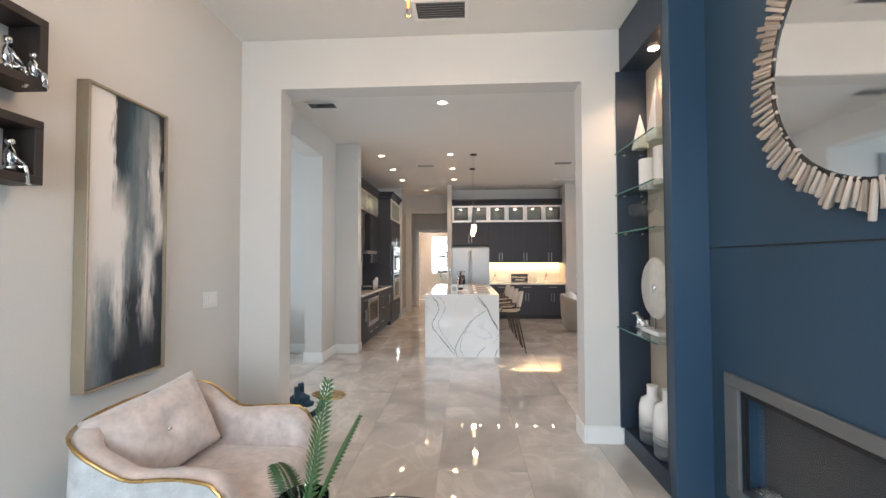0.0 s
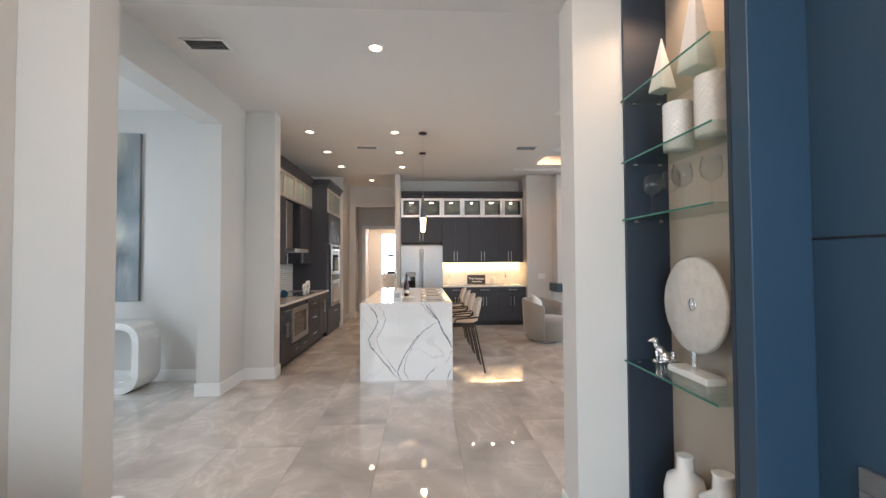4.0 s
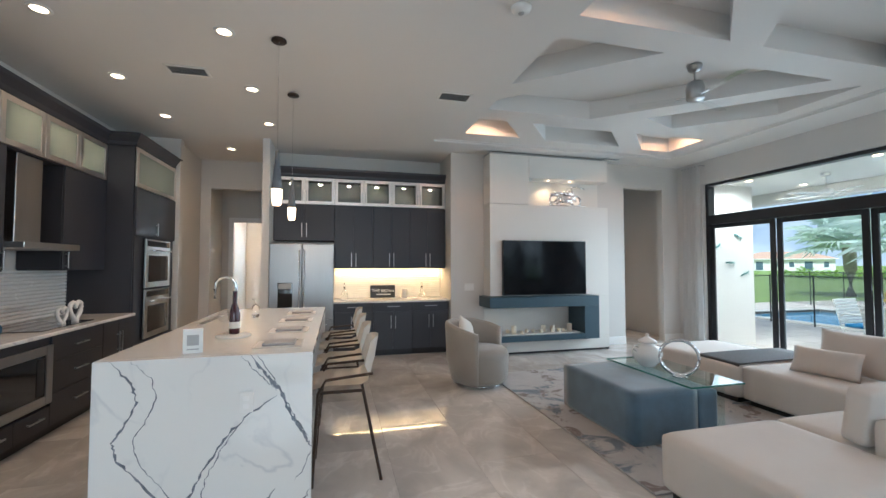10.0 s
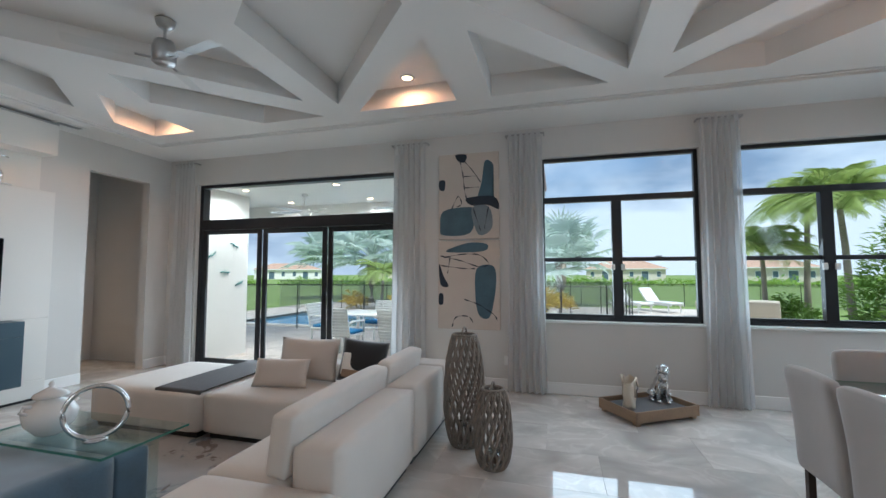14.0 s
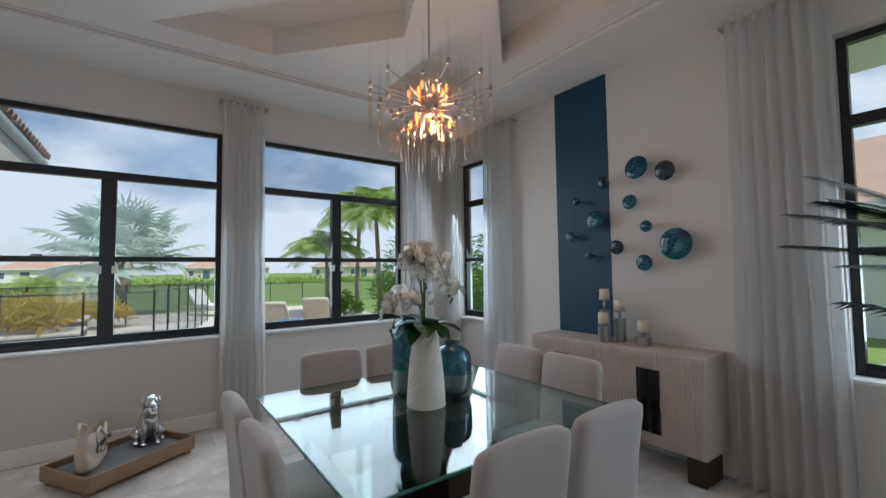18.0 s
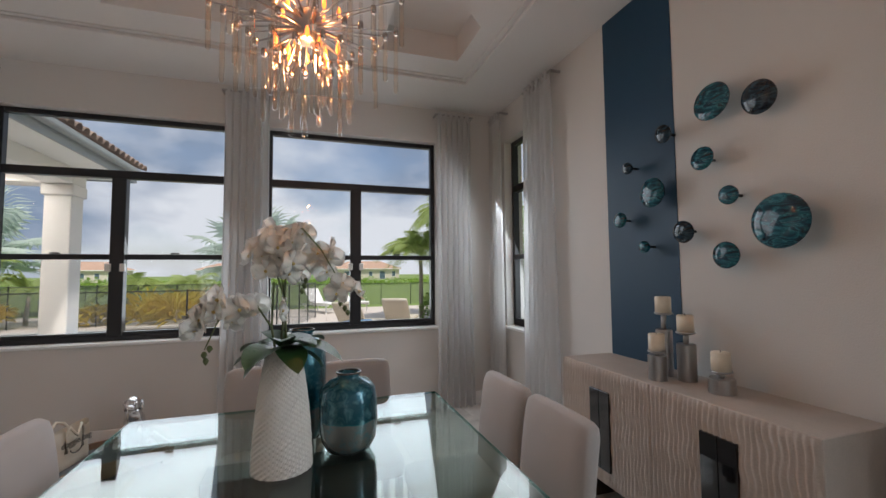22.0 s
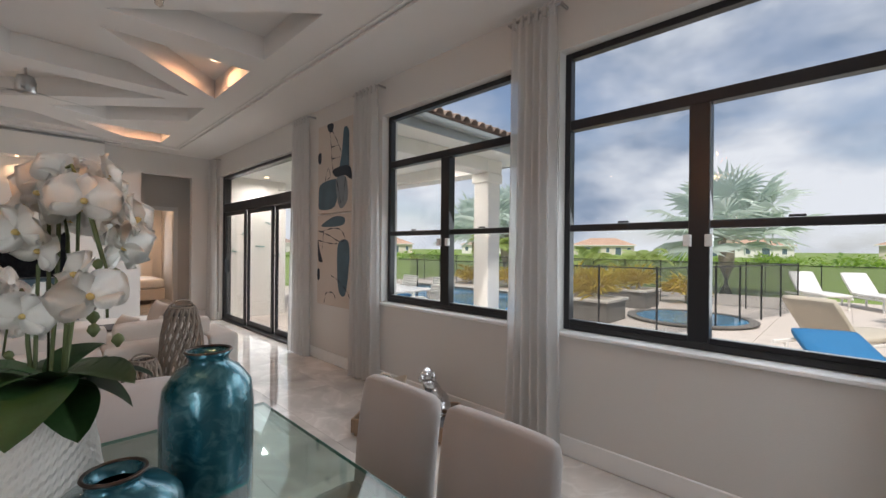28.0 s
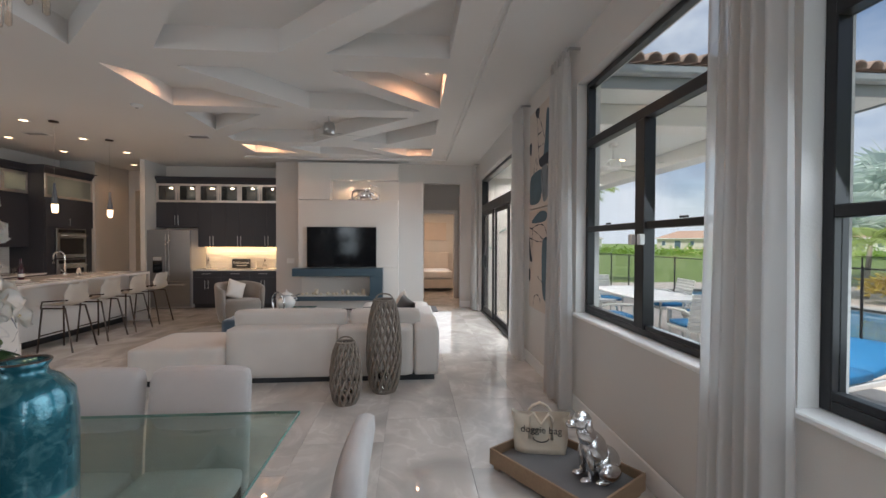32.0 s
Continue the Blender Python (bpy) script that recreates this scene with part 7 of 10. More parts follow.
part("lip", tube([(0.049 * math.cos(a * math.pi / 16), 0.049 * math.sin(a * math.pi / 16), 0.3225) for a in range(32)], 0.004, 6, closed=True), M_BRONZE, short, "dark bronze rim", True)

tall.scale, short.scale = (0.95, 0.95, 0.90), (0.95, 0.95, 0.92)

# orchid in a tapered white vase
orc = thing("potted_orchid", "white moth orchids in a woven-textured white ceramic vase", "plant", (5.00, 2.46, TZ + 0.001))
bm = bmesh.new()
rings = []
NS, NZ = 96, 46
for j in range(NZ + 1):
    v = j / NZ
    r0 = 0.104 - 0.046 * v + 0.008 * math.sin(math.pi * v)
    rings.append([])
    for k in range(NS):
        r1 = r0 + (0.0016 if (k // 2 + j) % 2 else -0.0016) + 0.0009 * math.sin(5.3 * k + 2.1 * j)
        rings[-1].append(bm.verts.new((r1 * math.cos(2 * math.pi * k / NS), r1 * math.sin(2 * math.pi * k / NS), 0.415 * v)))
for a, b in zip(rings, rings[1:]):
    for k in range(NS):
        bm.faces.new((a[k], a[(k + 1) % NS], b[(k + 1) % NS], b[k]))
bm.faces.new(rings[0][::-1])
bm.faces.new(rings[-1])
part("vase", bm, M_CERAMIC, orc, "woven-textured white ceramic vase")


def leaf_mesh(name, length, width, mat, arch=0.3, fold=0.2, n=12):
    bm = bmesh.new()
    prev = None
    for k in range(n + 1):
        u = k / n
        w = width * math.sin(math.pi * min(1, u * 0.96 + 0.04)) ** 0.7
        z = arch * length * (u - u * u * 1.15)
        row = [bm.verts.new((length * u, w, z + fold * w)), bm.verts.new((length * u, 0, z)), bm.verts.new((length * u, -w, z + fold * w))]
        if prev:
            bm.faces.new((prev[0], row[0], row[1], prev[1]))
            bm.faces.new((prev[1], row[1], row[2], prev[2]))
        prev = row
    bmesh.ops.solidify(bm, geom=bm.faces[:], thickness=0.003)
    ob = mesh_ob(name, bm, mat, True)
    me = ob.data
    bpy.data.objects.remove(ob)
    return me


def put_part(name, me, parent, m):
    o = new(name, me)
    o.parent = parent
    o.matrix_local = m
    return o


leaf = leaf_mesh("orchid_leaf", 0.20, 0.062, M_LEAF, 0.45, 0.25)
for k, (a, t, s) in enumerate(((15, -8, 1.0), (80, -15, 0.9), (150, -5, 1.05), (200, -18, 0.85), (255, -10, 1.1), (310, 5, 0.95), (40, 25, 0.7), (180, 22, 0.7), (110, -30, 0.8), (285, -28, 0.85), (345, -25, 0.8), (230, 12, 0.75), (60, -2, 0.9))):
    put_part("leaf", leaf, orc, pose(0, 0, 0.418, 0, -t, a) @ Matrix.Scale(s, 4))
# a bloom of five petals and a lip
bm = bmesh.new()
for k, (ang, ln, wd) in enumerate(((90, 0.040, 0.016), (210, 0.040, 0.016), (330, 0.040, 0.016), (18, 0.046, 0.034), (162, 0.046, 0.034))):
    m = pose(0, 0, 0.002 if k > 2 else 0, 0, 0, ang)
    rows = []
    for i in range(7):
        u = i / 6
        w = wd * math.sin(math.pi * (0.08 + 0.88 * u)) ** 0.8
        rows.append([bm.verts.new(m @ Vector((ln * u, w * s, 0.012 * u * u - 0.006 * s * s + 0.004))) for s in (-1, 0, 1)])
    for a, b in zip(rows, rows[1:]):
        for i in range(2):
            bm.faces.new((a[i], b[i], b[i + 1], a[i + 1]))
bmesh.ops.solidify(bm, geom=bm.faces[:], thickness=0.0012)
tmp = mesh_ob("bloom", bm, M_PETAL, True)
bloom = tmp.data
bpy.data.objects.remove(tmp)
bm = lathe([(0.002, 0.0), (0.008, 0.006), (0.006, 0.014), (0.002, 0.018)], 8)
tmp = mesh_ob("bloom_heart", bm, M_PETALHEART, True)
heart = tmp.data
bpy.data.objects.remove(tmp)
rnd = random.Random(5)
STEMS = [
    [(0.0, 0.01, 0.38), (0.0, 0.0, 0.60), (0.0, 0.02, 0.76), (0.01, 0.0, 0.85), (0.03, -0.06, 0.86), (0.05, -0.13, 0.78), (0.07, -0.20, 0.66), (0.07, -0.22, 0.57)],
    [(-0.02, 0.02, 0.38), (-0.03, 0.04, 0.50), (-0.03, 0.09, 0.58), (-0.04, 0.15, 0.60), (-0.06, 0.20, 0.54), (-0.07, 0.24, 0.44)],
    [(0.02, -0.01, 0.38), (0.03, 0.0, 0.60), (0.03, 0.04, 0.72), (0.02, 0.06, 0.80), (0.04, 0.03, 0.84), (0.06, -0.03, 0.76), (0.08, -0.06, 0.66)],
]
for si, pts in enumerate(STEMS):
    part("stem", tube(pts, 0.0045, 6, taper=0.5), M_STEM, orc, smooth=True)
    part("stake", tube([pts[0], (pts[1][0] + 0.012, pts[1][1], pts[1][2]), (pts[1][0] + 0.015, pts[1][1] - 0.005, pts[2][2] + 0.08)], 0.004, 6), M_STEM, orc)
    length = len(pts) - 1
    nb = (18, 12, 15)[si]
    for k in range(nb):
        u = 1.75 + (length - 1.95) * k / nb
        i = min(length - 1, int(u))
        p = Vector(pts[i]).lerp(Vector(pts[i + 1]), u - i)
        yaw = rnd.uniform(0, 360)
        d = Vector((math.cos(math.radians(yaw)), math.sin(math.radians(yaw)), 0)) * rnd.uniform(0.025, 0.07)
        c = p + d + Vector((0, 0, rnd.uniform(-0.035, 0.015)))
        b = put_part("bloom", bloom, orc, Matrix.Translation(c) @ pose(0, 0, 0, 0, rnd.uniform(55, 100), yaw) @ pose(0, 0, 0, 0, 0, 90 + rnd.uniform(-25, 25)) @ Matrix.Scale(rnd.uniform(1.1, 1.35), 4))
        put_part("heart", heart, b, Matrix.Scale(0.65, 4))
    for k in range(3):
        p = Vector(pts[-1]) + Vector((rnd.uniform(-0.02, 0.02), rnd.uniform(-0.02, 0.02), -0.02 * k))
        part("bud", lathe([(0.002, -0.012), (0.010, 0.0), (0.007, 0.009), (0.001, 0.013)], 8, at=p), M_STEM, orc, smooth=True)

# chandelier
def chandelier(label, at, ceiling_z, rings, bulbs, watts, group=""):
    ch = thing("chandelier", label, "chandelier", at, group=group)
    top = ceiling_z - at[2]
    part("canopy", lathe([(0.03, top - 0.03), (0.07, top - 0.012), (0.072, top)], 24), M_STEEL, ch, smooth=True)
    part("stem", tube([(0, 0, -0.05), (0, 0, top - 0.03)], 0.006), M_STEEL, ch)
    part("hub", lathe([(0.03, -0.06), (0.055, -0.05), (0.055, 0.05), (0.02, 0.07)], 24), M_STEEL, ch, smooth=True)
    tmp = mesh_ob("socket", lathe([(0.009, -0.014), (0.0105, -0.012), (0.0105, 0.012), (0.009, 0.014)], 10), M_SOCKET, True)
    sock = tmp.data
    bpy.data.objects.remove(tmp)
    tmp = mesh_ob("upper_rod", lathe([(0.007, 0.014), (0.007, 0.20), (0.005, 0.206)], 8), M_UPROD, True)
    upper = tmp.data
    bpy.data.objects.remove(tmp)
    rods = []
    for ln in (0.19, 0.23, 0.27):
        tmp = mesh_ob("glass_rod", lathe([(0.003, -ln), (0.0095, -ln + 0.006), (0.0095, -0.02)], 8), M_ROD, True)
        rods.append(tmp.data)
        bpy.data.objects.remove(tmp)
    rnd = random.Random(3)
    for r, n, z, off in rings:
        for k in range(n):
            a = 2 * math.pi * (k + off) / n + rnd.uniform(-0.1, 0.1)
            q, zz = r * rnd.uniform(0.93, 1.05), z + rnd.uniform(-0.035, 0.035)
            p = Vector((q * math.cos(a), q * math.sin(a), zz))
            arm = part("arm", tube([(0.05 * math.cos(a), 0.05 * math.sin(a), zz * 0.35), p], 0.0035, 5), M_STEEL, ch)
            put_part("socket", sock, arm, Matrix.Translation(p))
            put_part("glass_rod", rng_choice(rnd, rods), ch, Matrix.Translation(p))
            if r > 0.2:
                put_part("upper_rod", upper, ch, Matrix.Translation(p))
    bulb = None
    tmp = mesh_ob("bulb", lathe([(0.004, -0.03), (0.011, -0.012), (0.010, 0.008), (0.004, 0.028)], 10), M_BULB, True)
    bulb = tmp.data
    bpy.data.objects.remove(tmp)
    for k in range(bulbs):
        a = 2 * math.pi * k / bulbs
        r = 0.075 if k % 4 < 2 else 0.12
        put_part("bulb", bulb, ch, Matrix.Translation((r * math.cos(a), r * math.sin(a), 0.085 if k % 2 else -0.085)) @ Matrix.Scale(0.8, 4))
    point_lamp("chandelier_light", (at[0], at[1], at[2] - 0.12), watts, (1.0, 0.42, 0.15), 0.03)
    point_lamp("chandelier_light", (at[0], at[1], at[2] + 0.16), watts * 0.5, (1.0, 0.42, 0.15), 0.03)
    return ch


def rng_choice(rnd, seq):
    return seq[rnd.randrange(len(seq))]


chandelier("nickel chandelier of many clear glass rods with warm bulbs", (5.04, 2.39, 2.41), H, [(0.36, 13, 0.07, 0), (0.29, 13, 0.01, 0.5), (0.22, 12, -0.05, 0.2), (0.155, 10, -0.10, 0.5), (0.09, 7, -0.13, 0.1)], 20, 12)

# sideboard
sbd = thing("sideboard", "whitewashed carved-wave sideboard on metal legs", "sideboard", (5.08, 0.69, 0))
M_CARVE = surf("limed_wood", (0.52, 0.46, 0.41), 0.65, var=0.10, scale=10, bump=0.3, bscale=120)
part("body", boxes(((-0.74, -0.352, 0.20), (0.74, 0.03, 0.865)), bevel=0.004), M_CARVE, sbd)


def carved(x0, x1, z0, z1, seed):
    """A door face with wavering upright ribs."""
    bm = bmesh.new()
    nx, nz = int((x1 - x0) / 0.0065), int((z1 - z0) / 0.022)
    g = []
    for j in range(nz + 1):
        row = []
        for i in range(nx + 1):
            x, z = x0 + (x1 - x0) * i / nx, z0 + (z1 - z0) * j / nz
            w = 0.010 * noise.noise((x * 14, z * 9, seed)) + 0.004 * math.sin(z * 42 + x * 9)
            y = 0.0405 + 0.0075 * math.sin((x + w) * 2 * math.pi / 0.026) * (0.7 + 0.6 * noise.noise((x * 30, z * 11, seed + 4)))
            if i in (0, nx) or j in (0, nz):
                y = 0.034
            row.append(bm.verts.new((x, y, z)))
        g.append(row)
    for j in range(nz):
        for i in range(nx):
            bm.faces.new((g[j][i], g[j + 1][i], g[j + 1][i + 1], g[j][i + 1]))
    return bm


for k, (x0, x1) in enumerate(((-0.74, -0.37), (-0.37, 0.0), (0.0, 0.37), (0.37, 0.74))):
    d = part("door", carved(x0 + 0.002, x1 - 0.002, 0.205, 0.862, k), M_CARVE, sbd, "carved wavy-ribbed door", True)
for x in (-0.37, 0.37):
    for s in (-1, 1):
        part("inset_pull", boxes(((x + min(0, s) * 0.085 + 0.002, 0.035, 0.29), (x + max(0, s) * 0.085 - 0.002, 0.053, 0.74)), bevel=0.002), M_BLACKGLASS, sbd, "dark mirrored inset pull")
for x in (-0.65, 0.65):
    part("leg", boxes(((x - 0.06, -0.28, 0), (x + 0.06, -0.02, 0.199)), bevel=0.004), M_BRONZE, sbd)
structure("blue_wall_stripe", boxes(((5.215, SY, 0.0), (5.795, SY + 0.004, H - 0.002))), M_BLUE, "tall petrol blue painted stripe on the wall", "wall paint")


def candle_holder(at, base_h, base_r, total, label):
    c = thing("candle_holder", label, "candle holder", at, group="candle holders on the sideboard")
    part("base", lathe([(base_r, 0), (base_r, base_h - 0.004), (base_r - 0.004, base_h)], 28), M_STEEL, c, smooth=False)
    part("neck", lathe([(0.013, base_h), (0.013, total - 0.10)], 14), M_STEEL, c, smooth=True)
    part("cup", lathe([(0.035, total - 0.10), (0.047, total - 0.094), (0.047, total - 0.088)], 28), M_STEEL, c, smooth=True)
    part("candle", lathe([(0.041, total - 0.0875), (0.041, total - 0.004), (0.036, total), (0.004, total - 0.003)], 28), M_WAX, c, "ivory pillar candle", True)
    part("wick", tube([(0, 0, total - 0.004), (0.001, 0, total + 0.008)], 0.0015, 5), M_BLACK, c)


SBZ = 0.8655
candle_holder((5.19, 0.50, SBZ), 0.25, 0.042, 0.43, "tall brushed nickel candle holder with an ivory candle")
candle_holder((5.13, 0.615, SBZ), 0.13, 0.046, 0.24, "medium brushed nickel candle holder with an ivory candle")
candle_holder((5.06, 0.49, SBZ), 0.19, 0.046, 0.34, "tall brushed nickel candle holder with an ivory candle")
candle_holder((4.84, 0.53, SBZ), 0.07, 0.056, 0.19, "low wide nickel candle holder with an ivory candle")

# blown glass discs on the wall
def swirled(name, cols):
    """Blown glass: tight warped streaks of a few colours under a clear gloss."""
    m = poured(name, cols)
    n = m.node_tree.nodes
    n["Mapping"].inputs["Scale"].default_value = (9.0, 9.0, 22.0)
    n["Mapping"].inputs["Rotation"].default_value = (0, 0.7, 0)
    n["Noise Texture"].inputs["Distortion"].default_value = 1.6
    b = n["Principled BSDF"]
    b.inputs["Roughness"].default_value, b.inputs["Specular IOR Level"].default_value = 0.07, 0.55
    return m


M_TEALGLASS = swirled("swirled_teal_glass", [(0.30, (0.002, 0.012, 0.025)), (0.44, (0.004, 0.05, 0.08)), (0.52, (0.008, 0.11, 0.15)), (0.57, (0.04, 0.22, 0.27)), (0.60, (0.004, 0.05, 0.085)), (0.68, (0.003, 0.02, 0.04)), (0.74, (0.10, 0.30, 0.36))])
M_DARKGLASS = swirled("swirled_dark_glass", [(0.30, (0.004, 0.008, 0.014)), (0.48, (0.010, 0.020, 0.032)), (0.56, (0.03, 0.07, 0.10)), (0.62, (0.008, 0.014, 0.022)), (0.74, (0.05, 0.10, 0.13))])
DISCS = [(4.91, 2.3, 0.098, 0), (4.68, 2.235, 0.078, 1), (4.975, 2.02, 0.063, 0), (5.215, 2.237, 0.053, 1), (5.502, 2.104, 0.038, 1), (5.311, 1.906, 0.09, 0), (5.583, 1.772, 0.052, 0), (5.386, 1.587, 0.037, 0), (5.106, 1.654, 0.062, 1), (4.843, 1.808, 0.048, 0), (4.62, 1.652, 0.122, 0), (4.87, 1.514, 0.067, 0)]
for k, (x, z, r, dark) in enumerate(DISCS):
    d = thing("glass_wall_disc", "blown glass wall ornament in swirled " + ("dark smoke" if dark else "teal"), "wall ornament", (x, SY, z), group="blown glass wall ornaments")
    prof = [(0.012, 0.0), (r * 0.55, 0.006), (r * 0.95, 0.024), (r, 0.036), (r * 0.93, 0.045), (r * 0.5, 0.050), (0.004, 0.052)]
    rr = random.Random(k)
    tilt = pose(0, 0.055, 0, -90 + rr.uniform(-9, 9), rr.uniform(-9, 9), 0)
    part("dish", moved(lathe(prof, 36), tilt), M_DARKGLASS if dark else M_TEALGLASS, d, smooth=True)
    part("mount_rod", tube([(0, 0.0, 0), (0, 0.062, 0)], 0.008, 8), M_BLACK, d)

# dog bed tray with bag and silver dog
tr = thing("pet_bed", "low wooden framed pet bed with a grey cushion", "pet bed", (7.15, 3.82, 0), -57)
part("base", boxes(((-0.36, -0.25, 0.03), (0.36, 0.25, 0.05))), M_OAK, tr)
for lo, hi in (((-0.37, -0.265, 0.03), (0.37, -0.25, 0.135)), ((-0.37, 0.25, 0.03), (0.37, 0.265, 0.135)), ((-0.385, -0.265, 0.03), (-0.37, 0.265, 0.135)), ((0.37, -0.265, 0.03), (0.385, 0.265, 0.135))):
    part("side_board", boxes((lo, hi), bevel=0.003), M_OAK, tr)
for x in (-0.34, 0.34):
    for y in (-0.22, 0.22):
        part("foot", boxes(((x - 0.025, y - 0.025, 0), (x + 0.025, y + 0.025, 0.029))), M_OAK, tr)
part("cushion", soft_box((-0.35, -0.24, 0.05), (0.35, 0.24, 0.10), 0.025, 3, 0.006, 6), surf("grey_felt", (0.17, 0.17, 0.175), 0.9, var=0.1, scale=8, bump=0.4, bscale=300), tr, smooth=True)
bag = thing("tote_bag", "cream canvas tote bag printed with black letters", "bag", (7.06, 4.00, 0.107), -14)
bm = bmesh.new()
rows = []
for j in range(9):
    v = j / 8
    w, d = 0.165 + 0.02 * v, 0.055 - 0.015 * v
    ring = []
    for k in range(28):
        a = 2 * math.pi * k / 28
        x, y = w * math.copysign(abs(math.cos(a)) ** 0.5, math.cos(a)), d * math.copysign(abs(math.sin(a)) ** 0.6, math.sin(a))
        ring.append(bm.verts.new((x + 0.006 * math.sin(7 * v + 3 * a), y + 0.008 * math.sin(9 * v + 4 * a), 0.25 * v + (0.012 * math.sin(2 * a + 1) if j == 8 else 0))))
    rows.append(ring)
for a, b in zip(rows, rows[1:]):
    for k in range(28):
        bm.faces.new((a[k], a[(k + 1) % 28], b[(k + 1) % 28], b[k]))
bm.faces.new(rows[0][::-1])
M_TOTE = surf("cream_canvas", (0.66, 0.58, 0.47), 0.9, var=0.08, scale=10, bump=0.5, bscale=260)
part("sack", bm, M_TOTE, bag, smooth=True)
for s in (-1, 1):
    pts = [(-0.07, s * 0.056, 0.10), (-0.072, s * 0.055, 0.24), (-0.05, s * 0.06, 0.27), (0.0, s * 0.075, 0.20 if s < 0 else 0.29), (0.05, s * 0.06, 0.27), (0.072, s * 0.055, 0.24), (0.07, s * 0.056, 0.10)]
    part("strap", tube(pts, 0.010, 6), M_TOTE, bag, smooth=True)
face_text("doggie bag", 0.062, M_BLACK, pose(0.0, -0.072, 0.165, 88, 0, 0), bag)
part("printed_smile", moved(tube([(0.05 * math.cos(a * math.pi / 10), 0, -0.03 * math.sin(a * math.pi / 10)) for a in range(11)], 0.003, 5), pose(0.0, -0.069, 0.115)), M_BLACK, bag)


def silver_dog(label, at, rz, s):
    bm = bmesh.new()

    def ball(c, r, sq=(1, 1, 1), rot=(0, 0, 0)):
        bmesh.ops.create_icosphere(bm, subdivisions=3, radius=1.0, matrix=Matrix.Translation(Vector(c) * s) @ pose(0, 0, 0, *rot) @ Matrix.Diagonal((r * sq[0] * s, r * sq[1] * s, r * sq[2] * s, 1)))

    ball((0.07, 0, 0.07), 0.075, (1.0, 0.85, 0.95))
    ball((0.02, 0, 0.13), 0.07, (0.85, 0.8, 1.25), (0, -18, 0))
    ball((-0.02, 0, 0.20), 0.05, (0.85, 0.85, 1.1), (0, -20, 0))
    ball((-0.045, 0, 0.265), 0.045, (1.05, 0.85, 0.95))
    ball((-0.09, 0, 0.255), 0.024, (1.3, 0.9, 0.8))
    for y in (-1, 1):
        ball((-0.03, 0.042 * y, 0.252), 0.03, (0.5, 0.35, 1.1))
        ball((-0.02, 0.032 * y, 0.08), 0.02, (0.9, 0.9, 3.6), (0, -6, 0))
        ball((-0.04, 0.034 * y, 0.013), 0.02, (1.5, 0.9, 0.65))
        ball((0.06, 0.06 * y, 0.045), 0.045, (1.2, 0.6, 0.95))
        ball((0.02, 0.066 * y, 0.013), 0.02, (1.7, 0.9, 0.65))
    tube([(0.13 * s, 0, 0.03 * s), (0.17 * s, 0.03 * s, 0.02 * s), (0.19 * s, 0.07 * s, 0.02 * s)], 0.012 * s, 7, bm, 0.5)
    lowest = min(v.co.z for v in bm.verts)
    for v in bm.verts:
        v.co.z -= lowest
        n = noise.noise_vector(v.co * (55 / s)) * 0.0035 * s
        v.co += n
        v.co.z = max(0, v.co.z)
    o = mesh_ob("dog_statue", bm, M_SILVER, True)
    o.matrix_world = pose(*at, 0, 0, rz)
    return tagged(o, label, "statue")


silver_dog("hammered silver sitting dog statue on the pet bed", (7.25, 3.66, 0.107), 8, 1.3)

# palm in the corner by the south window
ppm = thing("potted_palm", "tall dark-leaved potted palm in the dining corner", "plant", (2.95, 1.05, 0))
part("pot", lathe([(0.13, 0), (0.15, 0.02), (0.19, 0.36), (0.20, 0.40), (0.18, 0.40), (0.17, 0.34)], 28), M_WHITE, ppm, "white planter pot", True)
part("soil", lathe([(0.17, 0.34), (0.168, 0.345)], 24), M_PATCH, ppm)


def frond(bm, base, yaw, rise, length, droop, leaflets, lw, ll, mat_index=0):
    """An arching rib with narrow leaflets on both sides."""
    cy, sy = math.cos(yaw), math.sin(yaw)
    pts = []
    for k in range(11):
        u = k / 10
        r = length * u
        pts.append(Vector(base) + Vector((cy * r * math.cos(rise) , sy * r * math.cos(rise), r * math.sin(rise) - droop * u * u * length)))
    tube(pts, 0.008 * max(1, length), 5, bm, 0.3)
    side = Vector((-sy, cy, 0))
    for k in range(leaflets):
        u = 0.18 + 0.82 * k / leaflets
        i = min(9, int(u * 10))
        p = pts[i].lerp(pts[i + 1], u * 10 - i)
        d = (pts[i + 1] - pts[i]).normalized()
        l = ll * (0.45 + 0.9 * math.sin(math.pi * (0.12 + 0.8 * u)))
        for s in (-1, 1):
            q = p + (side * s * 0.75 + d * 0.6 + Vector((0, 0, 0.10 - 0.45 * droop))).normalized() * l
            w = d * lw
            mid = p.lerp(q, 0.4) + Vector((0, 0, 0.03 * l))
            a, b, c, e = bm.verts.new(p), bm.verts.new(mid + w), bm.verts.new(q - Vector((0, 0, 0.12 * l))), bm.verts.new(mid - w)
            bm.faces.new((a, b, c, e))


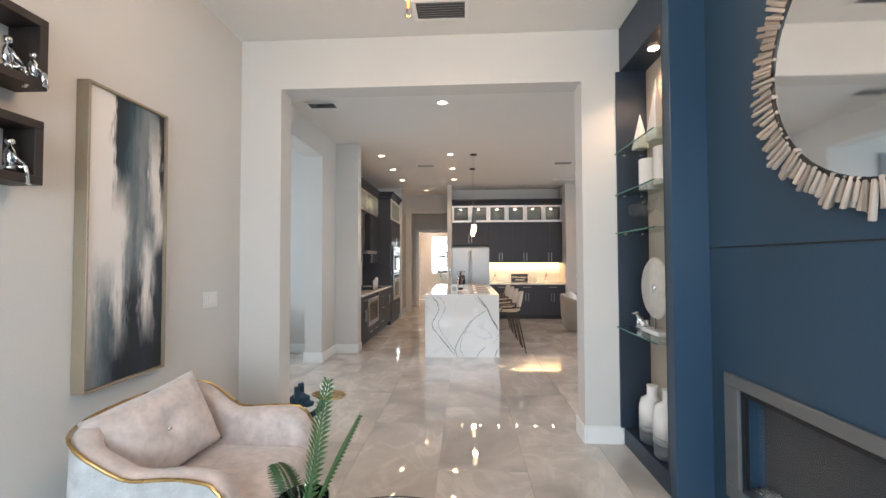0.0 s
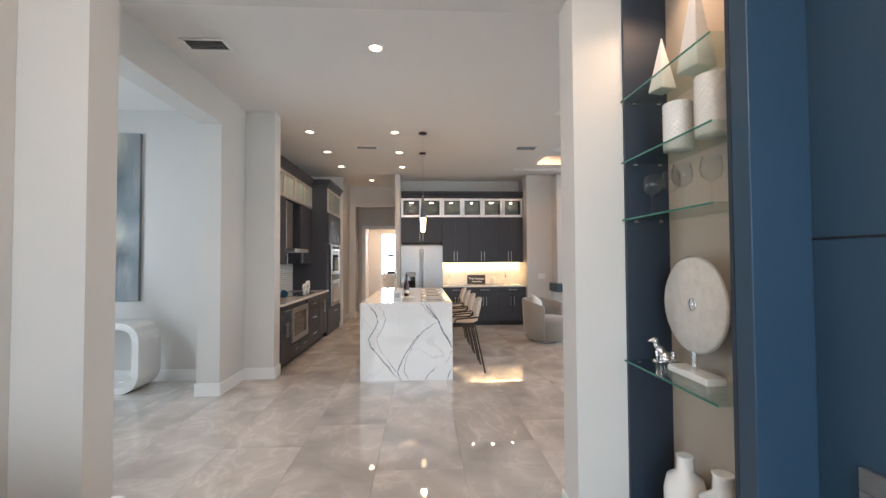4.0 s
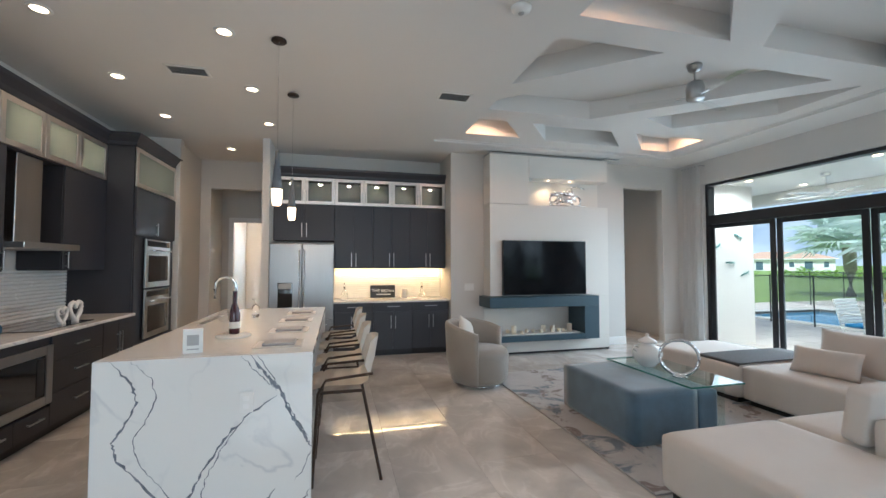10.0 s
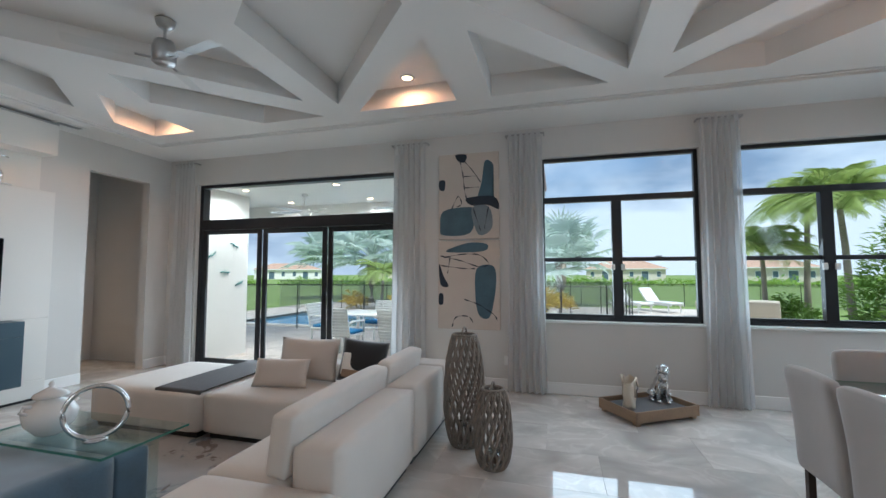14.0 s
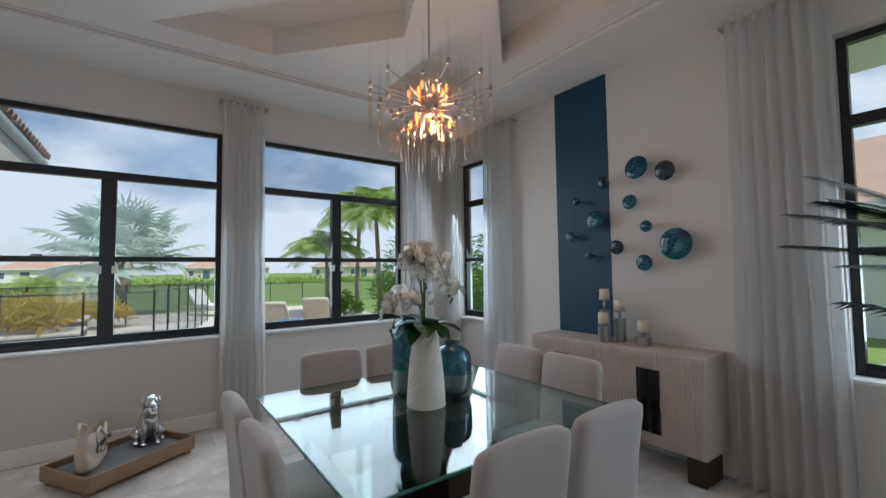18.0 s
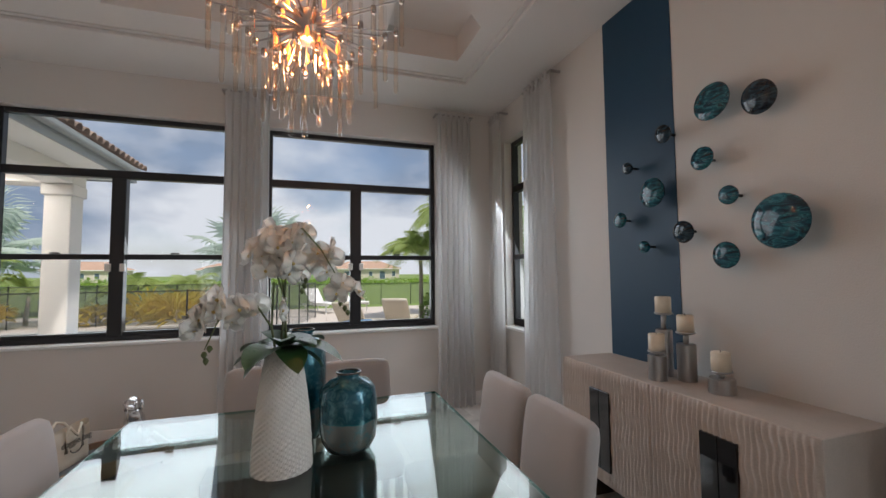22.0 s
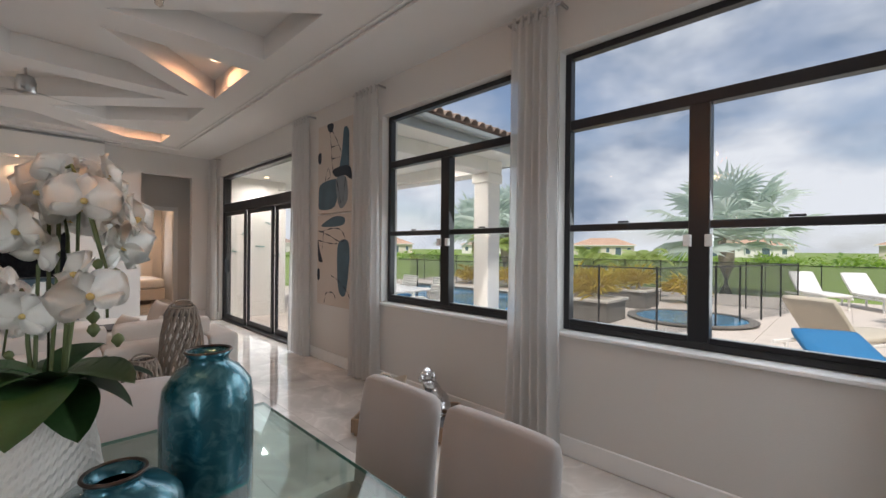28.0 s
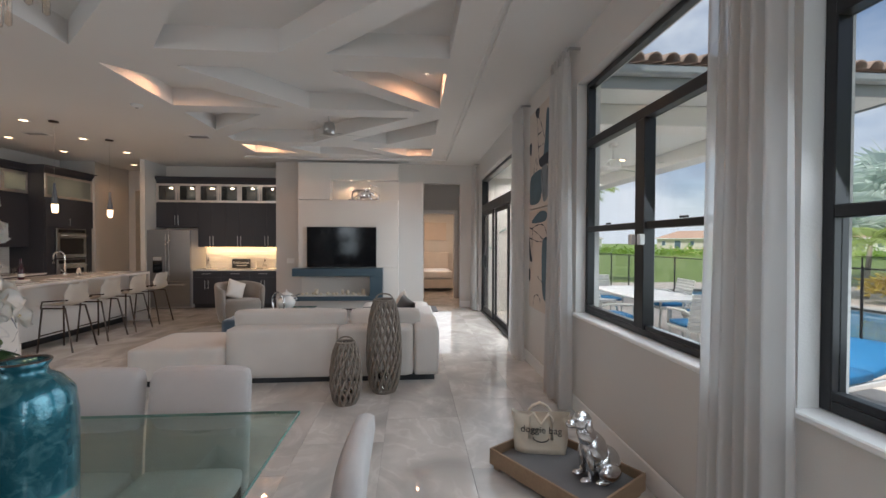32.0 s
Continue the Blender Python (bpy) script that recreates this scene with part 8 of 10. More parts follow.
prn = random.Random(11)
for k in range(11):
    bm = bmesh.new()
    a = math.radians(18 + 34 * k + prn.uniform(-10, 10))
    frond(bm, (0, 0, 0.9 + 0.05 * k), a, math.radians(prn.uniform(28, 70)), prn.uniform(0.75, 1.0), prn.uniform(0.25, 0.5), 22, 0.010, 0.20)
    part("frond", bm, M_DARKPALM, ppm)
for yaw, rise, ln, dr, z0 in ((12, 22, 0.86, 0.14, 1.36), (-14, 44, 1.05, 0.16, 1.36), (2, 34, 0.95, 0.20, 1.38), (28, 40, 0.9, 0.22, 1.36), (-30, 18, 0.8, 0.15, 1.34)):
    bm = bmesh.new()
    frond(bm, (0, 0, z0), math.radians(yaw), math.radians(rise), ln, dr, 44, 0.0085, 0.17)
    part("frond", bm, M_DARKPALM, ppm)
part("stem", tube([(0, 0, 0.34), (0.01, 0.0, 0.9), (0.0, 0.01, 1.45)], 0.03, 8, taper=0.6), M_OAK, ppm, smooth=True)


# ---- front room ----
M_GUNMETAL = surf("gunmetal_surround", (0.19, 0.195, 0.20), 0.4, 0.4, var=0.08, scale=3)
# fireplace wall
structure("wall_fireplace", wall_with_holes("y", 2.22, 0.128, (-1.45, 3.268), (0, H + 0.3), [(1.27, 3.02, 0.225, 0.745)]), M_NAVY, "navy lacquered fireplace wall", "wall")
structure("wall_groove", boxes(((2.2165, -1.45, 1.484), (2.2195, 3.268, 1.492))), M_BLACK, "thin dark joint in the navy panelling", "trim")
fp = thing("electric_fireplace", "linear electric fireplace with a steel frame and crystals", "fireplace", (2.22, 2.145, 0.145))
L2 = 0.985
part("frame", boxes(((-0.02, -L2, 0.0), (-0.001, L2, 0.075)), ((-0.02, -L2, 0.60), (-0.001, L2, 0.665)), ((-0.02, -L2, 0.075), (-0.001, -L2 + 0.11, 0.60)), ((-0.02, L2 - 0.11, 0.075), (-0.001, L2, 0.60)), bevel=0.003), M_GUNMETAL, fp, "dark grey metal surround")
part("firebox", boxes(((0.115, -0.873, 0.081), (0.127, 0.873, 0.598)), ((0.0, -0.873, 0.081), (0.115, 0.873, 0.095))), M_PATCH, fp)
part("inner_trim", boxes(((0.0, -0.872, 0.57), (0.02, 0.872, 0.598)), ((0.0, 0.85, 0.096), (0.02, 0.872, 0.57))), M_BLACK, fp)
p = part("glass", boxes(((0.022, -0.872, 0.096), (0.026, 0.849, 0.569))), M_PANE, fp)
p.visible_shadow = False
rnd = random.Random(8)
cm = bmesh.new()
bmesh.ops.create_icosphere(cm, subdivisions=1, radius=0.017)
for v in cm.verts:
    v.co *= rnd.uniform(0.75, 1.25)
tmp = mesh_ob("crystal", cm, M_CLEAR)
cme = tmp.data
bpy.data.objects.remove(tmp)
for k in range(90):
    put_part("crystal", cme, fp, pose(rnd.uniform(0.035, 0.10), rnd.uniform(-0.85, 0.83), 0.112 + rnd.uniform(0, 0.012), rnd.uniform(0, 180), rnd.uniform(0, 180), 0) @ Matrix.Scale(rnd.uniform(0.7, 1.5), 4))
# column and lit niche
structure("niche_column", boxes(((2.01, 3.27, 0), (2.348, 3.35, H - 0.001)), bevel=0.003), M_NAVY, "projecting navy lacquered column", "column")
nb = thing("display_niche", "tall navy display niche with glass shelves", "shelf unit", (2.01, 3.735, 0))
part("plinth", boxes(((0.002, -0.383, 0), (0.398, 0.324, 0.13)), bevel=0.003), M_NAVYDARK, nb)
part("side_panel", boxes(((-0.03, 0.305, 0.131), (0.20, 0.324, 2.899))), M_NAVYDARK, nb)
part("side_panel", boxes(((0.002, -0.383, 0.131), (0.20, -0.364, 2.899))), M_NAVYDARK, nb)
part("back_panel", boxes(((0.201, -0.383, 0.131), (0.215, 0.324, 2.899))), surf("niche_beige", (0.47, 0.41, 0.34), 0.6, var=0.03, scale=1.5), nb, "light beige back panel")
part("header", boxes(((0.002, -0.383, 2.90), (0.398, 0.324, H - 0.002)), bevel=0.003), M_NAVYDARK, nb)
part("puck_light", lathe([(0.035, 0), (0.037, 0.006)], 20, at=(0.10, -0.05, 2.893)), M_CANGLOW, nb, "lit puck lamp")
spot_lamp("niche_lamp", (2.11, 3.685, 2.87), 13, WARM, 130, 0.6, 0.03)
for z in (0.909, 1.629, 1.924, 2.245):
    s = part("glass_shelf", boxes(((-0.05, -0.362, z - 0.008), (0.198, 0.303, z)), bevel=0.001), M_GREENGLASS, nb)
    part("shelf_edge", boxes(((-0.053, -0.362, z - 0.008), (-0.0505, 0.303, z))), M_GLASSEDGE, s, "green glass edge")
    for y in (-0.359, 0.30):
        for x in (0.02, 0.15):
            part("shelf_pin", boxes(((x - 0.012, y - 0.006, z - 0.016), (x + 0.012, y + 0.006, z - 0.0085)), bevel=0.002), M_CHROME, s)


def pyramid(at, b, h):
    o = thing("pyramid_ornament", "tall white pyramid ornament on a glass shelf", "ornament", at, 12, "pyramids in the niche")
    bm = bmesh.new()
    base = [bm.verts.new((x, y, 0)) for x, y in ((-b, -b), (b, -b), (b, b), (-b, b))]
    tip = bm.verts.new((0, 0, h))
    bm.faces.new(base[::-1])
    for k in range(4):
        bm.faces.new((base[k], base[(k + 1) % 4], tip))
    bmesh.ops.bevel(bm, geom=bm.edges[:], offset=0.003, segments=1, affect="EDGES")
    part("body", bm, M_WHITE, o)


pyramid((2.10, 3.90, 2.246), 0.045, 0.28)
pyramid((2.12, 3.68, 2.246), 0.055, 0.46)
for y, h in ((3.80, 0.22), (3.575, 0.25)):
    c = thing("textured_vase", "white cylinder vase with a quilted dimple texture", "vase", (2.11, y, 1.925), group="textured vases in the niche")
    bm = bmesh.new()
    rings = []
    for j in range(37):
        rings.append([bm.verts.new(((0.060 + 0.005 * math.sin(j * math.pi / 2) * math.sin(14 * 2 * math.pi * k / 56 + 0.5)) * math.cos(2 * math.pi * k / 56), (0.060 + 0.005 * math.sin(j * math.pi / 2) * math.sin(14 * 2 * math.pi * k / 56 + 0.5)) * math.sin(2 * math.pi * k / 56), h * j / 36)) for k in range(56)])
    for a, b in zip(rings, rings[1:]):
        for k in range(56):
            bm.faces.new((a[k], a[(k + 1) % 56], b[(k + 1) % 56], b[k]))
    bm.faces.new(rings[0][::-1])
    bm.faces.new(rings[-1])
    part("body", bm, M_WHITE, c, smooth=True)
for k, y in enumerate((3.94, 3.83, 3.70, 3.56)):
    goblet("wine_glass", "clear stemmed wine glass on the glass shelf", (2.06 + 0.03 * (k % 2), y, 1.630), 0.21, 0.043, group="glasses in the niche")
ds = thing("disc_sculpture", "round pale capiz disc sculpture on a white base", "sculpture", (2.10, 3.70, 0.910))
part("base", boxes(((-0.045, -0.13, 0), (0.045, 0.13, 0.03)), bevel=0.004), M_WHITE, ds)
part("post", lathe([(0.01, 0.03), (0.01, 0.12)], 10), M_CHROME, ds)
part("disc", moved(lathe([(0.022, -0.008), (0.20, -0.010), (0.213, 0.0), (0.20, 0.010), (0.022, 0.008), (0.022, -0.008)], 56, cap=False), pose(0, 0, 0.315, 0, 90, 0)), surf("capiz_shell", (0.64, 0.62, 0.58), 0.35, var=0.14, scale=18, bump=0.4, bscale=50), ds, smooth=True)
part("boss", moved(lathe([(0.002, -0.016), (0.026, -0.013), (0.028, -0.0085), (0.028, 0.0085), (0.026, 0.013), (0.002, 0.016)], 24), pose(0, 0, 0.315, 0, 90, 0)), M_CHROME, ds, "polished silver boss", True)
silver_dog("small polished silver dog figurine on the glass shelf", (2.10, 3.975, 0.910), -30, 0.40)
silver_dog("tiny silver dog figurine beside the disc", (2.13, 3.90, 0.910), 60, 0.24)
for y, s in ((3.80, 1.0), (3.56, 1.1)):
    v = thing("two_tone_vase", "white bottle vase with a grey dipped base", "vase", (2.11, y, 0.131), group="vases in the niche")
    part("upper", lathe([(0.087 * s, 0.13 * s), (0.088 * s, 0.24 * s), (0.075 * s, 0.30 * s), (0.035 * s, 0.33 * s), (0.034 * s, 0.39 * s), (0.038 * s, 0.40 * s), (0.03 * s, 0.40 * s)], 32), M_WHITE, v, smooth=True)
    part("band", lathe([(0.087 * s, 0.09 * s), (0.0872 * s, 0.1295 * s)], 32), surf("mid_grey_glaze", (0.30, 0.31, 0.32), 0.5), v, smooth=True)
    part("lower", lathe([(0.07 * s, 0), (0.082 * s, 0.01 * s), (0.087 * s, 0.0895 * s)], 32), surf("dark_grey_glaze", (0.10, 0.11, 0.125), 0.5), v, smooth=True)

# driftwood sunburst mirror
mr = thing("sunburst_mirror", "round mirror framed by whitewashed driftwood sticks", "mirror", (2.218, 2.17, 2.205), -90)
part("mirror_glass", moved(lathe([(0.515, 0), (0.515, 0.008), (0.51, 0.01)], 72), pose(0, -0.03, 0, 90, 0, 0)), M_MIRROR, mr, smooth=False)
part("backing", moved(lathe([(0.56, 0), (0.56, 0.016)], 60), pose(0, -0.004, 0, 90, 0, 0)), M_BLACK, mr)
part("inner_rim", tube([(0.52 * math.cos(a * math.pi / 36), -0.038, 0.52 * math.sin(a * math.pi / 36)) for a in range(72)], 0.012, 6, closed=True), M_BLACK, mr, "dark inner rim", True)
rnd = random.Random(21)
sticks = []
for k in range(6):
    bm = boxes(((-0.007 - 0.002 * (k % 3), -0.009, 0), (0.007 + 0.002 * (k % 2), 0.009, 0.088 + 0.011 * k)), bevel=0.003)
    for v in bm.verts:
        v.co.x += 0.003 * math.sin(40 * v.co.z + k)
        v.co.y += 0.003 * math.sin(31 * v.co.z + 2 * k)
    tmp = mesh_ob("stick", bm, M_WOODSTICK)
    sticks.append(tmp.data)
    bpy.data.objects.remove(tmp)
for k in range(236):
    a = 360 * k / 236
    put_part("stick", sticks[rnd.randrange(6)], mr, pose(0, -0.028 - 0.014 * (k % 2), 0, 0, a, 0) @ pose(0, 0, rnd.uniform(0.505, 0.525), rnd.uniform(-4, 4), rnd.uniform(-2.5, 2.5), rnd.uniform(-20, 20)))

# painting on the beige wall
pa = thing("painting", "framed abstract painting in black, blue-grey and white", "painting", (-1.058, 2.88, 1.545), 90)
w, h = 0.275, 0.735
fr0 = 0.014
M_FRAME = surf("champagne_frame", (0.36, 0.30, 0.22), 0.4, 0.5, var=0.08)
for lo, hi in (((-w - fr0, -0.066, -h), (-w, 0, h)), ((w, -0.066, -h), (w + fr0, 0, h)), ((-w - fr0, -0.066, h), (w + fr0, 0, h + fr0)), ((-w - fr0, -0.066, -h - fr0), (w + fr0, 0, -h))):
    part("frame", boxes((lo, hi), bevel=0.002), M_FRAME, pa)


M_FLOW = flow_paint("flowing_paint", 2 * w, 2 * h, (
    (0.08, ((0.05, "g"), (0.20, "s"), (0.33, "n"), (0.45, "k"), (0.75, "n"), (0.95, "k"))),
    (0.28, ((0.05, "w"), (0.15, "g"), (0.27, "s"), (0.36, "w"), (0.46, "g"), (0.52, "k"), (0.64, "n"), (0.72, "w"), (0.80, "w"), (0.88, "n"))),
    (0.44, ((0.40, "w"), (0.50, "g"), (0.58, "s"), (0.66, "g"), (0.76, "w"), (0.88, "g"), (0.95, "n"))),
    (0.56, ((0.42, "w"), (0.52, "g"), (0.60, "s"), (0.70, "g"), (0.82, "s"), (0.90, "w"))),
    (0.75, ((0.28, "w"), (0.34, "n"), (0.46, "t"), (0.56, "s"), (0.66, "g"), (0.76, "s"), (0.82, "w"), (0.92, "w"), (0.96, "k"))),
    (0.98, ((0.27, "w"), (0.31, "k"), (0.44, "n"), (0.54, "t"), (0.62, "s"), (0.76, "g"), (0.88, "s"), (0.93, "k")))))
part("canvas", boxes(((-w + 0.001, -0.05, -h + 0.001), (w - 0.001, -0.001, h - 0.001))), M_FLOW, pa, "abstract canvas in black, slate blue and white")

pa.scale = (0.9, 1, 1)

# cube shelves
cs = thing("cube_wall_shelf", "dark wooden interlocking cube wall shelf", "shelf", (-1.06, 2.09, 2.05), 90)
M_WENGE = surf("dark_wenge", (0.028, 0.020, 0.017), 0.5, var=0.2, scale=8, bump=0.3, bscale=70)
for x0, x1, z0, z1 in ((-0.12, 0.27, 0.07, 0.36), (-0.26, 0.08, -0.12, 0.14), (-0.12, 0.26, -0.32, -0.06), (-0.62, -0.20, 0.02, 0.36)):
    t = 0.035
    part("cube_frame", boxes(((x0, -0.14, z0), (x1, 0, z0 + t)), ((x0, -0.14, z1 - t), (x1, 0, z1)), ((x0, -0.14, z0 + t), (x0 + t, 0, z1 - t)), ((x1 - t, -0.14, z0 + t), (x1, 0, z1 - t)), bevel=0.002), M_WENGE, cs)


def figurine(at, rz, s):
    bm = bmesh.new()

    def ball(c, r, sq=(1, 1, 1)):
        bmesh.ops.create_icosphere(bm, subdivisions=2, radius=1.0, matrix=Matrix.Translation(Vector(c) * s) @ Matrix.Diagonal((r * sq[0] * s, r * sq[1] * s, r * sq[2] * s, 1)))

    ball((0, 0, 0.15), 0.02)
    ball((0, 0, 0.085), 0.026, (0.9, 0.7, 1.9))
    for y in (-1, 1):
        tube([(0.0, 0.012 * y * s, 0.035 * s), (0.05 * s, 0.014 * y * s, 0.045 * s), (0.058 * s, 0.015 * y * s, -0.03 * s)], 0.009 * s, 6, bm)
        tube([(0.0, 0.024 * y * s, 0.12 * s), (0.025 * s, 0.03 * y * s, 0.07 * s), (0.045 * s, 0.018 * y * s, 0.055 * s)], 0.007 * s, 6, bm)
    ball((0, 0, 0.035), 0.024, (1.1, 1.0, 0.8))
    for v in bm.verts:
        v.co.z -= 0.014 * s
    o = mesh_ob("sitting_figurine", bm, M_SILVER, True)
    o.matrix_world = pose(*at, 0, 0, rz)
    tagged(o, "small silver abstract sitting ornament on the shelf", "ornament", "silver shelf ornaments")


figurine((-0.97, 2.25, 2.156), 60, 0.9)
figurine((-0.94, 2.32, 2.156), 20, 0.7)
figurine((-0.97, 2.27, 1.766), 40, 0.9)

# armchair
ac = thing("accent_armchair", "blush velvet barrel armchair with a gold edge", "armchair", (-0.56, 2.66, 0), 0)
part("seat", soft_box((-0.30, -0.36, 0.16), (0.44, 0.36, 0.45), 0.07, 4, 0.02, 10), M_BLUSH, ac, smooth=True)
bm, trim = bmesh.new(), []
rows = []
N = 44
for k in range(N + 1):
    u = k / N
    v = abs(2 * u - 1)
    if u < 0.30:
        q = u / 0.30
        x, y = 0.42 - 0.62 * q, -0.46 + 0.03 * math.sin(math.pi * q)
        nx, ny = 0, -1
    elif u > 0.70:
        q = (1 - u) / 0.30
        x, y = 0.42 - 0.62 * q, 0.46 - 0.03 * math.sin(math.pi * q)
        nx, ny = 0, 1
    else:
        a = math.pi * (u - 0.30) / 0.40
        x, y = -0.20 - 0.24 * math.sin(a), -0.46 * math.cos(a)
        nx, ny = -math.sin(a), -math.cos(a)
    s = v if v < 1 else 1
    top = 0.80 - 0.17 * (0.5 - 0.5 * math.cos(math.pi * min(1, max(0, (v - 0.25) / 0.38)))) + 0.02 * math.sin(math.pi * max(0, (v - 0.55) / 0.45)) - (0.10 * max(0, (v - 0.9) / 0.1) ** 2)
    ring = [bm.verts.new((x - nx * i, y - ny * i, z)) for i, z in ((0.0, 0.10), (-0.01, 0.35), (0.005, top - 0.02), (0.03, top), (0.10, top - 0.005), (0.125, top - 0.04), (0.12, 0.20))]
    trim.append((x - nx * -0.002, y - ny * -0.002, top - 0.008))
    rows.append(ring)
for a, b in zip(rows, rows[1:]):
    for k in range(6):
        f = bm.faces.new((a[k], b[k], b[k + 1], a[k + 1]))
        f.material_index = 1 if k < 2 else 0
for r in (rows[0], rows[-1]):
    bm.faces.new(r)
bmesh.ops.recalc_face_normals(bm, faces=bm.faces)
part("wrap_back", bm, [M_BLUSH, M_BLUSHOUT], ac, smooth=True)
part("gold_edge", tube(trim, 0.008, 8), M_GOLD, ac, "brushed gold edge strip", True)
for k in (0, N):
    x, y, z = trim[k]
    part("gold_front", tube([(x, y, z), (x + 0.012, y, z - 0.12), (x + 0.008, y, 0.12)], 0.008, 8), M_GOLD, ac, smooth=True)
for x in (-0.30, 0.36):
    for y in (-0.36, 0.36):
        part("leg", tube([(x, y, 0), (x * 0.95, y * 0.95, 0.17)], 0.014, 8, taper=1.4), M_GOLD, ac)
ac.matrix_world = pose(-0.47, 2.70, 0) @ Matrix.Scale(0.93, 4)
pl2 = thing("lumbar_pillow", "blush crushed velvet pillow with a crystal button", "pillow", (-0.65, 2.66, 0.62), 78)
m0 = pose(0, 0, 0, -22, -8, 0)
bm = pillow_mesh(0.56, 0.40, 0.19, 20)
for v in bm.verts:
    if v.co.y < 0:
        v.co.y += 0.035 * math.exp(-((v.co.x / 0.05) ** 2 + (v.co.z / 0.05) ** 2))
part("cushion", moved(bm, m0), M_BLUSH, pl2, smooth=True)
bm = bmesh.new()
bmesh.ops.create_icosphere(bm, subdivisions=2, radius=0.012, matrix=m0 @ Matrix.Translation((0, -0.068, 0)))
part("button", bm, M_CHROME, pl2, "crystal button", True)

# blue butler dog statue with a gold tray and cup
bm = bmesh.new()
def blob_ball(c, r, sq=(1, 1, 1), sub=2):
    bmesh.ops.create_icosphere(bm, subdivisions=sub, radius=1.0, matrix=Matrix.Translation(c) @ Matrix.Diagonal((r * sq[0], r * sq[1], r * sq[2], 1)))


blob_ball((0, 0, 0.23), 0.085, (0.9, 0.9, 2.4))
blob_ball((0, 0, 0.43), 0.06, (0.9, 0.9, 1.4))
blob_ball((0.01, -0.01, 0.565), 0.062, (1.15, 0.9, 0.95), 1)
blob_ball((0.06, -0.02, 0.55), 0.034, (1.4, 0.8, 0.75), 1)
for y in (-1, 1):
    prism([(-0.02, 0.03 * y), (0.02, 0.03 * y), (0.0, 0.065 * y)], 0.59, 0.655, bm)
    blob_ball((0.03, 0.045 * y, 0.05), 0.045, (1.1, 0.8, 1.1))
tube([(0.04, 0.05, 0.44), (0.09, 0.09, 0.47), (0.12, 0.11, 0.545)], 0.02, 7, bm)
lathe([(0.12, 0), (0.12, 0.02), (0.05, 0.03)], 24, bm)
o = mesh_ob("dog_butler_statue", bm, surf("blue_resin", (0.012, 0.036, 0.062), 0.5, var=0.15, scale=12))
o.matrix_world = pose(-0.24, 3.29, 0)
tagged(o, "dark blue faceted dog statue holding a tray", "statue")
ty = thing("serving_tray", "small oval gold tray held up by the statue", "tray", (-0.09, 3.41, 0.548), -20)
bm = lathe([(0.10, 0.002), (0.115, 0.006), (0.12, 0.014), (0.117, 0.014), (0.10, 0.006)], 32)
bmesh.ops.scale(bm, vec=(1.0, 0.7, 1.0), verts=bm.verts)
part("dish", bm, M_GOLD, ty, smooth=True)
cu = thing("coffee_cup", "small white cup on the gold tray", "cup", (-0.11, 3.40, 0.557), 0)
part("bowl", lathe([(0.028, 0), (0.034, 0.01), (0.038, 0.075), (0.034, 0.075), (0.03, 0.012)], 24), M_WHITE, cu, smooth=True)
part("handle", tube([(0.036, 0, 0.06), (0.058, 0, 0.055), (0.055, 0, 0.025), (0.034, 0, 0.02)], 0.004, 6), M_WHITE, cu, smooth=True)

# round table with fern
ft = thing("round_coffee_table", "round coffee table with a wire mesh top", "table", (0.52, 2.04, 0))
part("top", lathe([(0.46, 0.425), (0.47, 0.435), (0.46, 0.44)], 56), M_WHITE, ft, "pale round top", True)
rnd = random.Random(2)
bm = bmesh.new()
for k in range(64):
    a = 2 * math.pi * k / 64
    for s in (0.23, -0.23):
        tube([(0.30 * math.cos(a), 0.30 * math.sin(a), 0.4425), (0.45 * math.cos(a + s), 0.45 * math.sin(a + s), 0.4425)], 0.0028, 4, bm)
part("mesh_ring", bm, M_BLACK, ft, "black wire mesh inlay")
part("rim", tube([(0.465 * math.cos(a * math.pi / 28), 0.465 * math.sin(a * math.pi / 28), 0.436) for a in range(56)], 0.006, 6, closed=True), M_BLACK, ft)
part("pedestal", lathe([(0.24, 0), (0.22, 0.02), (0.06, 0.08), (0.05, 0.34), (0.20, 0.424)], 32), M_WHITE, ft, smooth=True)
fn = thing("fern_in_vase", "green fern fronds in a tall clear glass vase", "plant", (0.27, 2.09, 0.4465))
part("glass_vase", lathe([(0.06, 0), (0.065, 0.004), (0.08, 0.22), (0.077, 0.22), (0.062, 0.012)], 28), M_CLEAR, fn, smooth=True)
for k, (yaw, rise, ln, dr) in enumerate(((58, 79, 0.51, 0.06), (20, 66, 0.44, 0.10), (-35, 26, 0.46, 0.34), (190, 34, 0.44, 0.35), (228, 36, 0.46, 0.25), (282, 28, 0.42, 0.3), (-12, 18, 0.40, 0.30), (130, 40, 0.42, 0.4), (250, 48, 0.40, 0.2))):
    bm = bmesh.new()
    frond(bm, (0.0, 0.0, 0.10), math.radians(yaw), math.radians(rise), ln, dr, 24, 0.0075, 0.052)
    part("frond", bm, M_FERN, fn)

